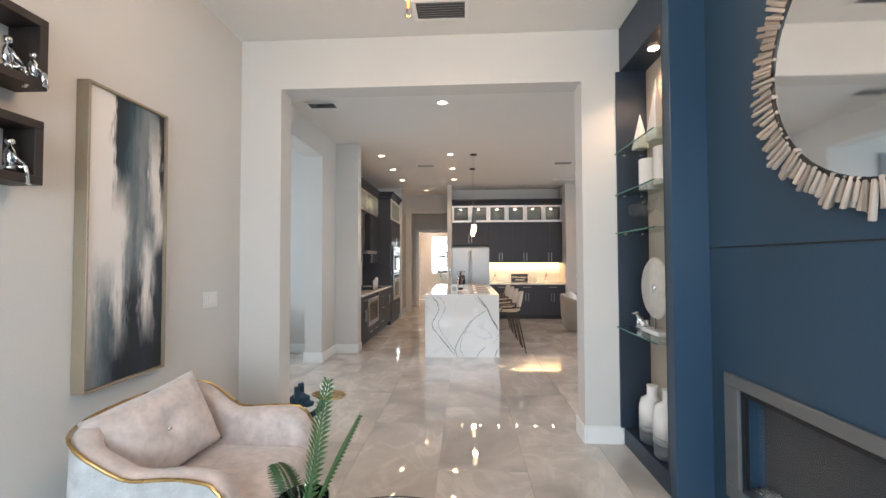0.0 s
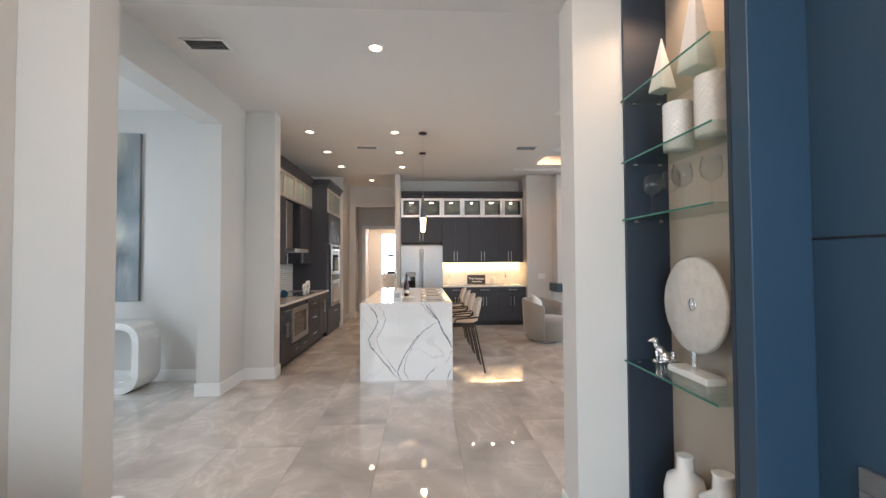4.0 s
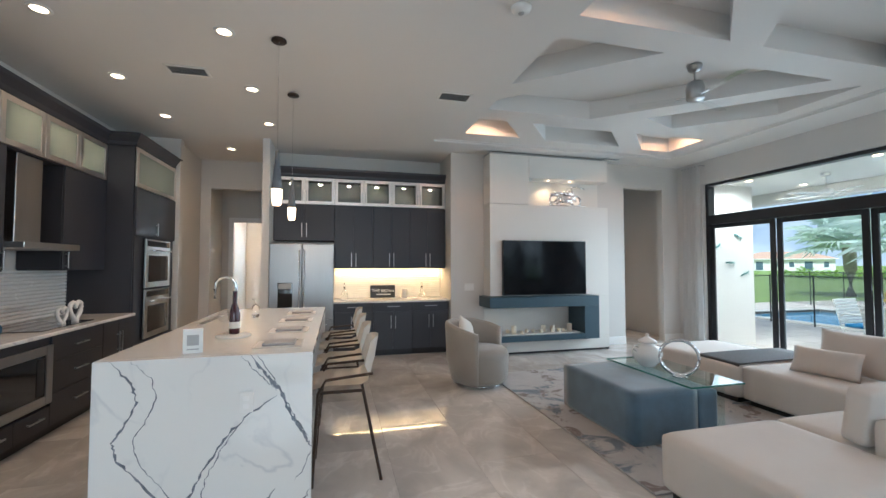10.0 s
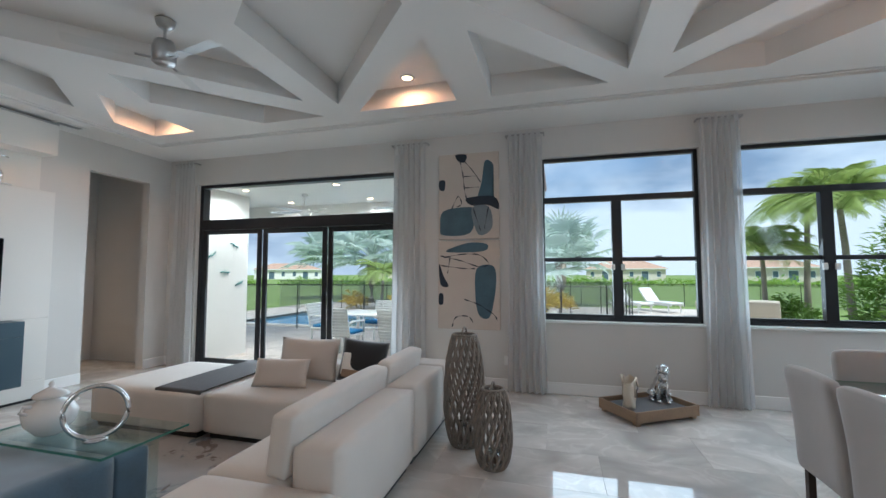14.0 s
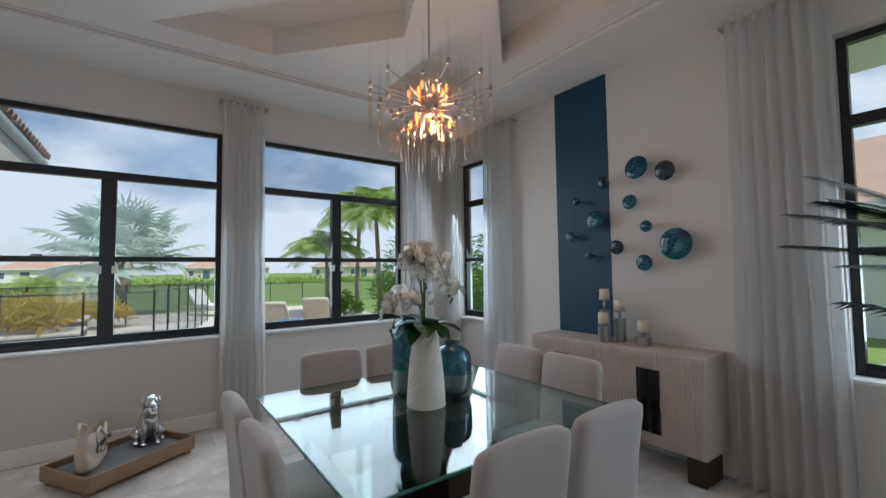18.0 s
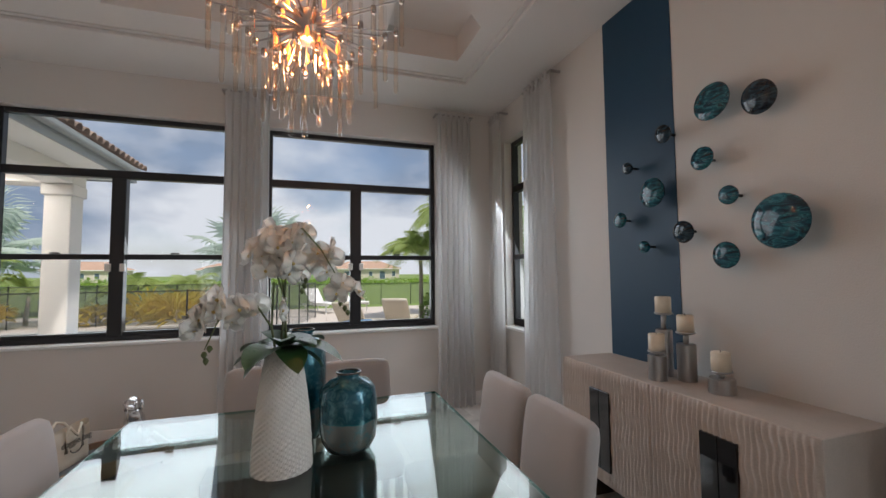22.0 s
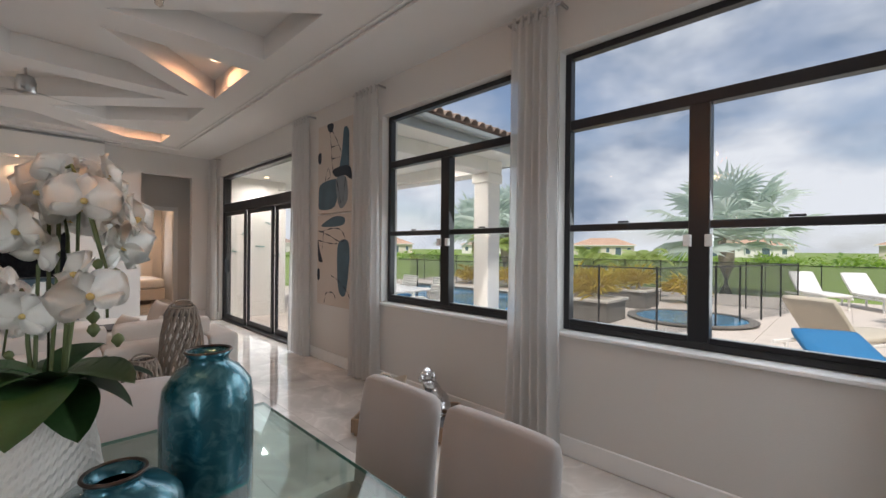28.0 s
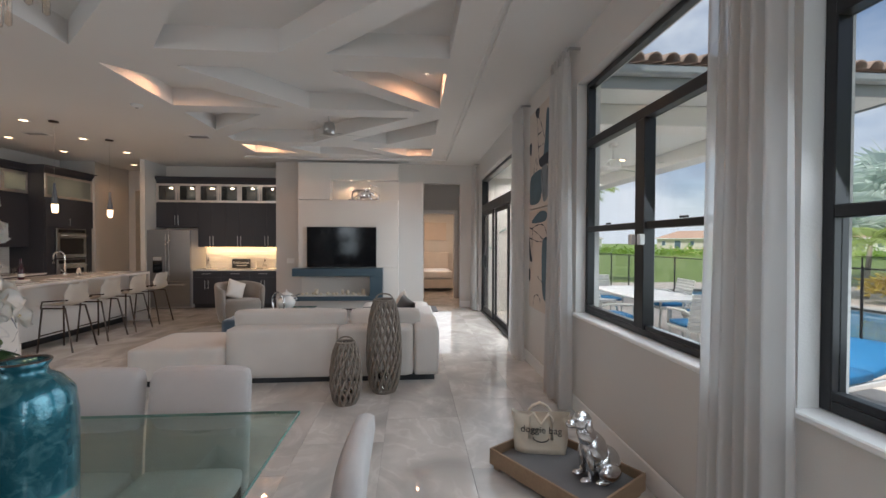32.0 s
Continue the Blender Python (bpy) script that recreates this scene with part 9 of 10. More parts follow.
# hanging tube chandelier of the front room
ch2 = thing("chandelier", "chandelier of hanging clear glass tubes in the front room", "chandelier", (0.56, 2.45, H - 0.001))
part("canopy", lathe([(0.16, -0.03), (0.18, -0.02), (0.18, 0)], 32), M_STEEL, ch2, smooth=True)
tmp = mesh_ob("glass_tube", lathe([(0.017, -0.14), (0.018, -0.13), (0.018, 0.0), (0.012, 0.012)], 14), M_CLEAR, True)
gtm = tmp.data
bpy.data.objects.remove(tmp)
tmp = mesh_ob("filament", lathe([(0.003, -0.10), (0.005, -0.06), (0.003, -0.02)], 8), M_BULB, True)
fil = tmp.data
bpy.data.objects.remove(tmp)
for k in range(11):
    a = 2 * math.pi * k / 11
    r, z = (0.42, 0.42) if k % 2 else (0.27, 0.34)
    p = Vector((r * math.cos(a), r * math.sin(a), -z))
    part("wire", tube([(0.14 * math.cos(a), 0.14 * math.sin(a), -0.02), p + Vector((0, 0, 0.01))], 0.002, 5), M_STEEL, ch2)
    g = put_part("glass_tube", gtm, ch2, Matrix.Translation(p))
    put_part("filament", fil, g, Matrix.Identity(4))
point_lamp("chandelier_light", (0.56, 2.45, 2.72), 26, WARM, 0.2)

# side room behind the passage
pt = thing("painting", "large dark abstract canvas in black, slate and grey", "painting", (-2.93, 7.05, 1.955))
M_STORM = flow_paint("storm_paint", 1.0, 2.0, (
    (0.03, ((0.2, "g"), (0.5, "c"), (0.7, "s"), (0.95, "g"))),
    (0.15, ((0.2, "s"), (0.45, "g"), (0.55, "c"), (0.64, "c"), (0.72, "k"), (0.85, "g"), (0.95, "s"))),
    (0.27, ((0.1, "n"), (0.4, "k"), (0.6, "n"), (0.8, "n"), (0.95, "s"))),
    (0.40, ((0.2, "s"), (0.42, "g"), (0.50, "n"), (0.58, "n"), (0.66, "g"), (0.74, "c"), (0.90, "g"))),
    (0.55, ((0.2, "c"), (0.43, "c"), (0.48, "s"), (0.53, "k"), (0.62, "n"), (0.75, "s"), (0.95, "s"))),
    (0.72, ((0.2, "c"), (0.35, "c"), (0.45, "g"), (0.53, "n"), (0.68, "k"), (0.80, "s"), (0.95, "g"))),
    (0.95, ((0.2, "c"), (0.36, "c"), (0.43, "g"), (0.50, "n"), (0.58, "n"), (0.64, "g"), (0.74, "c"), (0.90, "g")))), 0.4)
part("canvas", boxes(((-0.51, -0.04, -1.0), (0.50, 0, 1.0)), bevel=0.004), M_STORM, pt, "stormy abstract canvas in black, slate and cream")
cn = thing("console_table", "white rounded waterfall console table", "table", (-2.75, 6.76, 0))
bm = bmesh.new()
rows = []
pts, r = [], 0.20
W, Hh = 0.62, 0.76
for cx, cz, a0 in ((W - r, r, -90), (W - r, Hh - r, 0), (-W + r, Hh - r, 90), (-W + r, r, 180)):
    for k in range(7):
        a = math.radians(a0 + 15 * k)
        pts.append((cx, cz, math.cos(a), math.sin(a)))
i0 = 2
run = [(W - 0.52, 0.0, 0.0, -1.0)] + pts[:] + [(-W + 0.52, 0.0, 0.0, -1.0)]
for cx, cz, nx, nz in run:
    edge = cx == run[0][0] or cx == run[-1][0]
    o2 = (cx + (0 if edge else r * nx), cz + (0 if edge else r * nz))
    i2 = (cx + (0 if edge else (r - 0.07) * nx), (0.07 if edge else cz + (r - 0.07) * nz))
    rows.append([bm.verts.new((o2[0], -0.19, o2[1])), bm.verts.new((o2[0], 0.19, o2[1])), bm.verts.new((i2[0], 0.19, i2[1])), bm.verts.new((i2[0], -0.19, i2[1]))])
for a, b in zip(rows, rows[1:]):
    for k in range(4):
        bm.faces.new((a[k], a[(k + 1) % 4], b[(k + 1) % 4], b[k]))
bm.faces.new(rows[0])
bm.faces.new(rows[-1])
bmesh.ops.recalc_face_normals(bm, faces=bm.faces)
part("loop", bm, M_WHITE, cn)
sv = thing("loop_vase", "silver oval loop vase with a narrow neck", "vase", (-2.62, 6.70, 0.761))
part("loop", tube([(0.085 * math.cos(a * math.pi / 14), 0, 0.20 + 0.17 * math.sin(a * math.pi / 14)) for a in range(28)], 0.028, 10, closed=True), M_SILVER, sv, smooth=True)
part("neck", lathe([(0.025, 0.37), (0.018, 0.41), (0.026, 0.45)], 16), M_SILVER, sv, smooth=True)
part("foot", lathe([(0.06, 0), (0.05, 0.02), (0.03, 0.04)], 20), M_SILVER, sv, smooth=True)
# window behind the camera
window("window_6", "x", -1.45, -0.70, 1.90, 0.30, 2.70, "large front window behind the seating")


# ---- the garden, the covered patio and the houses beyond ----
M_GRASS = surf("lawn_grass", (0.17, 0.25, 0.055), 0.9, var=0.22, scale=0.35, bump=0.6, bscale=18)
M_PAVER = surf("travertine_paver", (0.62, 0.55, 0.49), 0.7, var=0.10, scale=3, bump=0.3, bscale=50, random=0.10)
M_JOINT = surf("paver_joint", (0.30, 0.28, 0.25), 0.9, var=0.1)
M_WATER = surf("pool_water", (0.05, 0.24, 0.42), 0.06, var=0.12, scale=1.2, bump=0.5, bscale=3)
M_COPING = surf("pool_coping", (0.56, 0.53, 0.48), 0.65, var=0.08)
M_STUCCO = surf("white_stucco", (0.78, 0.76, 0.72), 0.8, var=0.03, scale=2, bump=0.5, bscale=90)
M_SOFFIT = surf("patio_ceiling", (0.76, 0.77, 0.74), 0.7, var=0.03)
M_FASCIA = surf("grey_fascia", (0.34, 0.37, 0.38), 0.5, var=0.04)
M_ROOFTILE = surf("clay_barrel_tile", (0.37, 0.27, 0.22), 0.75, var=0.25, scale=4, bump=0.4, bscale=40, random=0.25)
M_REDROOF = surf("red_roof", (0.44, 0.29, 0.21), 0.8, var=0.15, scale=1.0, bump=0.8, bscale=6)
M_BEIGEHOUSE = surf("beige_stucco", (0.66, 0.60, 0.51), 0.85, var=0.05, scale=1)
M_HOUSEGLASS = surf("far_window_glass", (0.10, 0.15, 0.19), 0.1, var=0.2)
M_PALM = surf("palm_green", (0.31, 0.40, 0.13), 0.5, var=0.3, scale=3)
M_BISMARCK = surf("silver_palm_leaf", (0.52, 0.60, 0.57), 0.55, var=0.18, scale=2)
translucent(M_PALM, 0.45, (0.42, 0.52, 0.15))
translucent(M_BISMARCK, 0.45, (0.72, 0.82, 0.74))
M_TRUNK = surf("palm_trunk", (0.32, 0.28, 0.23), 0.85, var=0.25, scale=6, bump=0.9, bscale=26, stretch=(1, 1, 3))
M_SHRUB = surf("shrub_leaf", (0.12, 0.22, 0.045), 0.45, var=0.35, scale=8)
translucent(M_SHRUB, 0.45, (0.35, 0.55, 0.08))
M_CROTON = surf("croton_leaf", (0.74, 0.50, 0.07), 0.5, var=0.45, scale=7)
translucent(M_CROTON, 0.4, (0.85, 0.55, 0.08))
M_STONE = surf("stacked_dark_stone", (0.17, 0.155, 0.14), 0.8, var=0.35, scale=7, bump=0.9, bscale=30)
M_POOLBLUE = surf("blue_outdoor_cushion", (0.015, 0.16, 0.36), 0.75, var=0.08, bump=0.3, bscale=200)
M_OUTWICKER = surf("pale_resin_wicker", (0.66, 0.67, 0.65), 0.6, var=0.12, scale=30, bump=0.7, bscale=120)
M_MESHBEIGE = surf("beige_sling", (0.50, 0.45, 0.37), 0.8, var=0.06)
M_ORNAMENT = surf("green_metal", (0.14, 0.34, 0.32), 0.4, 0.6, var=0.2, scale=20)


def netting(name, color, cover):
    """An open weave: part cloth, part air."""
    m = bpy.data.materials.new(name)
    m.use_nodes = True
    n, l = m.node_tree.nodes, m.node_tree.links
    b, tr, mx = n["Principled BSDF"], n.new("ShaderNodeBsdfTransparent"), n.new("ShaderNodeMixShader")
    b.inputs["Base Color"].default_value, b.inputs["Roughness"].default_value = (*color, 1), 0.8
    mx.inputs["Fac"].default_value = cover
    l.new(tr.outputs["BSDF"], mx.inputs[1])
    l.new(b.outputs["BSDF"], mx.inputs[2])
    l.new(mx.outputs["Shader"], n["Material Output"].inputs["Surface"])
    return m


M_NET = netting("black_fence_mesh", (0.08, 0.09, 0.09), 0.32)

bm = bmesh.new()
gr = [bm.verts.new((700 * math.cos(2 * math.pi * k / 48), 700 * math.sin(2 * math.pi * k / 48), -0.16)) for k in range(48)]
bm.faces.new(gr)
structure("ground", bm, M_GRASS, "wide green lawn", "lawn")

# patio paving: the bed, with the pavers on it round the pool
DX0, DX1, DY0, DY1, DZ = 7.765, 22.2, -3.0, 16.8, -0.06
PX0, PX1, PY0, PY1 = 13.1, 17.0, 6.6, 14.5
bm = boxes(((DX0, DY0, -0.2), (DX1, PY0, DZ - 0.02)), ((DX0, PY1, -0.2), (DX1, DY1, DZ - 0.02)), ((DX0, PY0, -0.2), (PX0, PY1, DZ - 0.02)), ((PX1, PY0, -0.2), (DX1, PY1, DZ - 0.02)))
patio = structure("pavement", bm, M_JOINT, "pale travertine pool patio", "pavement")
pv = mesh_ob("paver", boxes(((-0.296, -0.296, -0.02), (0.296, 0.296, 0.0)), bevel=0.006), M_PAVER)
pv_me = pv.data
bpy.data.objects.remove(pv)
rest = bmesh.new()
npv = 0
for i in range(24):
    for j in range(33):
        x, y = DX0 + 0.3 + 0.6 * i, DY0 + 0.3 + 0.6 * j
        if PX0 - 0.6 < x < PX1 + 0.6 and PY0 - 0.6 < y < PY1 + 0.6:
            continue
        if x < 12.2 and npv < 300:
            o = new("paver", pv_me)
            o.parent = patio
            o.matrix_world = Matrix.Translation((x, y, DZ))
            npv += 1
        else:
            box(rest, (x - 0.296, y - 0.296, DZ - 0.02), (x + 0.296, y + 0.296, DZ))
far_pv = part("paving", rest, M_PAVER, patio)
far_pv["kind"] = "stuff"

pool = thing("swimming_pool", "blue swimming pool with a pale stone coping", "pool", ((PX0 + PX1) / 2, (PY0 + PY1) / 2, -0.15), kind="structure")
hx, hy = (PX1 - PX0) / 2, (PY1 - PY0) / 2
part("water", boxes(((-hx, -hy, -0.02), (hx, hy, 0.0))), M_WATER, pool)
for nm, lo, hi in (("coping", (-hx - 0.3, -hy - 0.3, 0.0), (hx + 0.3, -hy, 0.11)), ("coping", (-hx - 0.3, hy, 0.0), (hx + 0.3, hy + 0.3, 0.11)),
                   ("coping", (-hx - 0.3, -hy, 0.0), (-hx, hy, 0.11)), ("coping", (hx, -hy, 0.0), (hx + 0.3, hy, 0.11))):
    part(nm, boxes((lo, hi), bevel=0.02, seg=2), M_COPING, pool)
spa = thing("spa", "low round stone spa with blue water", "spa", (15.15, 3.75, DZ + 0.0005))
part("wall", lathe([(1.18, 0), (1.2, 0.02), (1.2, 0.03), (1.24, 0.035), (1.24, 0.06), (1.06, 0.06), (1.06, 0.03), (1.05, 0.025)], 32), M_STONE, spa)
part("water", lathe([(1.055, 0.03), (1.05, 0.045)], 32), M_WATER, spa)

# the covered patio
lan = thing("patio_roof", "white-ceilinged patio roof with a clay tile edge", "roof", (9.4, 7.8, 2.92), kind="structure")
LX0, LX1, LY0, LY1 = 7.765, 11.0, 5.02, 13.0
part("ceiling", moved(boxes(((LX0, LY0, 2.92), (LX1, LY1, 3.0))), Matrix.Translation((-9.4, -7.8, -2.92))), M_SOFFIT, lan)
part("beam", moved(boxes(((10.22, 5.45, 2.70), (10.58, LY1, 2.918)), bevel=0.01), Matrix.Translation((-9.4, -7.8, -2.92))), M_STUCCO, lan)
part("beam", moved(boxes(((LX0, 5.45, 2.70), (10.216, 5.78, 2.918)), bevel=0.01), Matrix.Translation((-9.4, -7.8, -2.92))), M_STUCCO, lan)
for lo, hi in (((LX0, LY0 - 0.03, 2.90), (LX1 + 0.03, LY0 - 0.002, 3.10)), ((LX1 + 0.002, LY0 - 0.002, 2.90), (LX1 + 0.03, LY1, 3.10))):
    part("fascia", moved(boxes((lo, hi), bevel=0.004), Matrix.Translation((-9.4, -7.8, -2.92))), M_FASCIA, lan)
part("gutter", moved(boxes(((LX0, LY0 - 0.13, 3.0), (LX1 + 0.1, LY0 - 0.034, 3.09)), bevel=0.025, seg=2), Matrix.Translation((-9.4, -7.8, -2.92))), M_FASCIA, lan)
bm = bmesh.new()
rv = [bm.verts.new(p) for p in ((LX0, LY0 - 0.08, 3.11), (LX1 + 0.08, LY0 - 0.08, 3.11), (LX1 + 0.08, LY1, 3.11), (LX0, LY1, 3.11), (LX0, 8.6, 4.35), (8.6, 8.6, 4.35))]
for f in ((0, 1, 5, 4), (1, 2, 5), (2, 3, 4, 5), (0, 3, 2, 1), (0, 4, 3)):
    bm.faces.new([rv[k] for k in f])
part("roof_deck", moved(bm, Matrix.Translation((-9.4, -7.8, -2.92))), M_ROOFTILE, lan)
bt = bmesh.new()
NS = 8
for a, r in ((0, 0.075), (1, 0.058)):
    for s in range(NS + 1):
        th = math.pi * s / NS
        bt.verts.new((r * math.cos(th), 0.42 * a, r * math.sin(th)))
        bt.verts.new(((r - 0.014) * math.cos(th), 0.42 * a, (r - 0.014) * math.sin(th)))
bt.verts.ensure_lookup_table()
w2 = 2 * (NS + 1)
for s in range(NS):
    i = 2 * s
    for q in ((i, i + 2, w2 + i + 2, w2 + i), (i + 1, w2 + i + 1, w2 + i + 3, i + 3), (i, i + 1, i + 3, i + 2), (w2 + i, w2 + i + 2, w2 + i + 3, w2 + i + 1)):
        bt.faces.new([bt.verts[k] for k in q])
tile_ob = mesh_ob("roof_tile", bt, M_ROOFTILE, True)
tile_me = tile_ob.data
bpy.data.objects.remove(tile_ob)
slope = math.degrees(math.atan2(1.24, 3.66))
for row in range(3):
    for k in range(20):
        o = new("roof_tile", tile_me)
        o.parent = lan
        o.matrix_world = pose(LX0 + 0.1 + 0.165 * k, LY0 - 0.14 + 0.36 * row, 3.10 + 0.12 * row + 0.012, slope, 0, 0)
for k in range(22):
    o = new("roof_tile", tile_me)
    o.parent = lan
    o.matrix_world = pose(LX1 + 0.14, LY0 + 0.1 + 0.165 * k, 3.112, slope, 0, 90)
col = thing("patio_column", "square white stucco patio column", "column", (10.40, 5.62, DZ), kind="structure")
part("shaft", boxes(((-0.155, -0.155, 0.0), (0.155, 0.155, 2.757)), bevel=0.012), M_STUCCO, col)
part("base_trim", boxes(((-0.185, -0.185, 0.0), (0.185, 0.185, 0.22)), bevel=0.012), M_STUCCO, col)
part("capital_trim", boxes(((-0.185, -0.185, 2.60), (0.185, 0.185, 2.755)), bevel=0.012), M_STUCCO, col)
structure("wall_patio", boxes(((7.765, 10.45, -0.19), (9.12, 10.7, 2.918))), M_STUCCO, "white stucco patio end wall", "wall")
for k, (gx, gz, ga) in enumerate(((7.98, 1.35, 20), (8.25, 1.75, -25), (8.55, 1.45, 10), (8.75, 1.95, 30), (8.9, 1.25, -15))):
    g = thing("gecko_ornament", "green metal gecko ornament on the patio wall", "wall ornament", (gx, 10.44, gz), group="geckos on the patio wall")
    gm = Matrix.Rotation(math.radians(ga), 4, "Y") @ Matrix.Scale(0.62, 4)
    part("body", moved(tube([(-0.16, 0, -0.02), (-0.08, -0.01, 0.02), (0.0, -0.012, 0), (0.08, -0.012, 0.03), (0.14, -0.01, 0.03)], 0.02, 8), gm), M_ORNAMENT, g, smooth=True)
    for lx in (-0.05, 0.09):
        for s in (-1, 1):
            part("leg", moved(tube([(lx, -0.008, 0.01), (lx + 0.02, -0.008, 0.05 * s), (lx + 0.05, -0.004, 0.08 * s)], 0.006, 5), gm), M_ORNAMENT, g)
for fy in (7.1, 9.2):
    f = thing("patio_fan", "white patio ceiling fan at rest", "fan", (9.1, fy, 2.919), 24, group="patio ceiling fans")
    part("rod", lathe([(0.06, -0.05), (0.06, 0.0)], 14), M_WHITE, f)
    part("downrod", tube([(0, 0, -0.05), (0, 0, -0.26)], 0.012, 8), M_WHITE, f)
    part("motor", lathe([(0.05, -0.40), (0.10, -0.37), (0.11, -0.31), (0.07, -0.26)], 18), M_WHITE, f, smooth=True)
    for k in range(5):
        part("blade", moved(boxes(((0.10, -0.06, -0.352), (0.66, 0.06, -0.342)), bevel=0.003), Matrix.Rotation(2 * math.pi * k / 5, 4, "Z") @ Matrix.Rotation(0.12, 4, "X")), M_WHITE, f)
for lx, ly in ((8.5, 6.2), (9.8, 6.2), (8.5, 8.2), (9.8, 8.2), (8.5, 10.0), (9.8, 10.0)):
    d = thing("patio_downlight", "lit recessed patio ceiling light", "light", (lx, ly, 2.916), group="patio downlights")
    part("trim_ring", lathe([(0.075, -0.006), (0.085, 0.0), (0.085, 0.003)], 16), M_WHITE, d)
    part("lens", lathe([(0.055, -0.009), (0.055, -0.006)], 14), M_CANGLOW, d)


# patio furniture
def wicker_chair():
    c = thing("patio_chair", "pale wicker patio chair with a blue seat cushion", "chair", (0, 0, 0), group="chairs round the patio table")
    for sx in (-0.25, 0.25):
        for sy in (-0.23, 0.23):
            part("leg", tube([(sx, sy, 0), (sx * 0.95, sy * 0.95, 0.42)], 0.018, 6), M_OUTWICKER, c)
        part("armrest", tube([(sx, -0.24, 0.42), (sx * 1.08, -0.20, 0.64), (sx * 1.08, 0.18, 0.66), (sx * 0.95, 0.26, 0.62)], 0.022, 6), M_OUTWICKER, c, smooth=True)
    part("seat", boxes(((-0.27, -0.26, 0.38), (0.27, 0.26, 0.43)), bevel=0.02, seg=2), M_OUTWICKER, c)
    part("cushion", soft_box((-0.25, -0.25, 0.425), (0.25, 0.22, 0.49), 0.03, 3, 0.012, 4), M_POOLBLUE, c, smooth=True)
    bk = bmesh.new()
    for k in range(9):
        box(bk, (-0.27, 0.245 + 0.012 * k, 0.43 + 0.052 * k), (0.27, 0.27 + 0.012 * k, 0.476 + 0.052 * k), 0.006)
    part("backrest", bk, M_OUTWICKER, c)
    return c


TBX, TBY = 10.0, 7.9
pt = thing("patio_table", "long pale patio dining table", "table", (TBX, TBY, DZ))
part("tabletop", boxes(((-0.5, -0.95, 0.70), (0.5, 0.95, 0.735)), bevel=0.008), M_WHITE, pt)
for sx in (-0.42, 0.42):
    for sy in (-0.85, 0.85):
        part("leg", boxes(((sx - 0.03, sy - 0.03, 0), (sx + 0.03, sy + 0.03, 0.70)), bevel=0.005), M_WHITE, pt)
wc = wicker_chair()
wc.matrix_world = pose(TBX - 0.78, TBY - 0.55, DZ, 0, 0, 90)
for x, y, r in ((-0.78, 0.5, 86), (0.80, -0.5, -90), (0.80, 0.55, -95), (0.05, -1.28, 175), (0.0, 1.3, 0)):
    copy_thing(wc, pose(TBX + x, TBY + y, DZ, 0, 0, r))


def lounger(label, at, rz, mat, frame_mat, back=48):
    c = thing("sun_lounger", label, "lounger", at, rz, "loungers by the pool")
    for sx in (-0.28, 0.28):
        part("rail", boxes(((sx - 0.02, -0.95, 0.28), (sx + 0.02, 0.95, 0.33)), bevel=0.008), frame_mat, c)
        for sy in (-0.8, 0.7):
            part("leg", boxes(((sx - 0.02, sy - 0.02, 0), (sx + 0.02, sy + 0.02, 0.28)), bevel=0.005), frame_mat, c)
    part("mattress", soft_box((-0.30, -0.95, 0.332), (0.30, 0.30, 0.42), 0.03, 3, 0.01, 4), mat, c, smooth=True)
    part("backrest", moved(soft_box((-0.30, 0.0, -0.02), (0.30, 0.72, 0.07), 0.03, 3, 0.01, 4), Matrix.Translation((0, 0.31, 0.36)) @ Matrix.Rotation(math.radians(back), 4, "X")), mat, c, smooth=True)
    return c


lounger("bright blue cushioned lounger on the patio", (10.5, 1.15, DZ), -70, M_POOLBLUE, M_WHITE, 16)
lounger("bright blue cushioned lounger on the patio", (9.9, 4.85, DZ), -75, M_POOLBLUE, M_WHITE, 12)
lounger("beige sling sun lounger by the fence", (12.7, 1.30, DZ), 62, M_MESHBEIGE, M_WHITE)
lounger("beige sling sun lounger by the fence", (13.4, 0.2, DZ), 66, M_MESHBEIGE, M_WHITE)
lounger("white sun lounger by the lawn", (20.3, 1.9, DZ), -60, M_WHITE, M_WHITE)
lounger("white sun lounger by the lawn", (20.6, 0.8, DZ), -60, M_WHITE, M_WHITE)


# fences
def mesh_fence(pts, h, gap, label, base_z):
    fn_ = thing("pool_fence", label, "fence", (pts[0][0], pts[0][1], base_z))
    o = Vector((pts[0][0], pts[0][1], 0))
    for a, b in zip(pts, pts[1:]):
        va, vb = Vector((*a, 0)) - o, Vector((*b, 0)) - o
        n = max(1, round((vb - va).length / gap))
        d = (vb - va).normalized()
        s = Vector((-d.y, d.x, 0)) * 0.003
        for k in range(n):
            p, q = va.lerp(vb, k / n), va.lerp(vb, (k + 1) / n)
            part("post", tube([(p.x, p.y, 0), (p.x, p.y, h + 0.03)], 0.018, 6), M_BLACK, fn_)
            p, q = p + d * 0.02, q - d * 0.02
            bm = bmesh.new()
            vs = [bm.verts.new((c.x + s.x * e, c.y + s.y * e, z)) for e in (-1, 1) for c, z in ((p, 0.04), (q, 0.04), (q, h), (p, h))]
            bm.faces.new(vs[:4][::-1])
            part("mesh_panel", bm, M_NET, fn_)
            part("top_band", tube([(p.x, p.y, h), (q.x, q.y, h)], 0.012, 5), M_BLACK, fn_)
    return fn_


for ob in [mesh_fence([(12.3, 16.6), (12.5, 3.6), (18.2, 2.15), (18.2, 16.6)], 1.2, 1.0, "black mesh safety fence round the pool", DZ),
           mesh_fence([(24.6, -9.0), (24.6, 16.0)], 1.1, 1.6, "thin black fence along the lawn", -0.16)]:
    pass

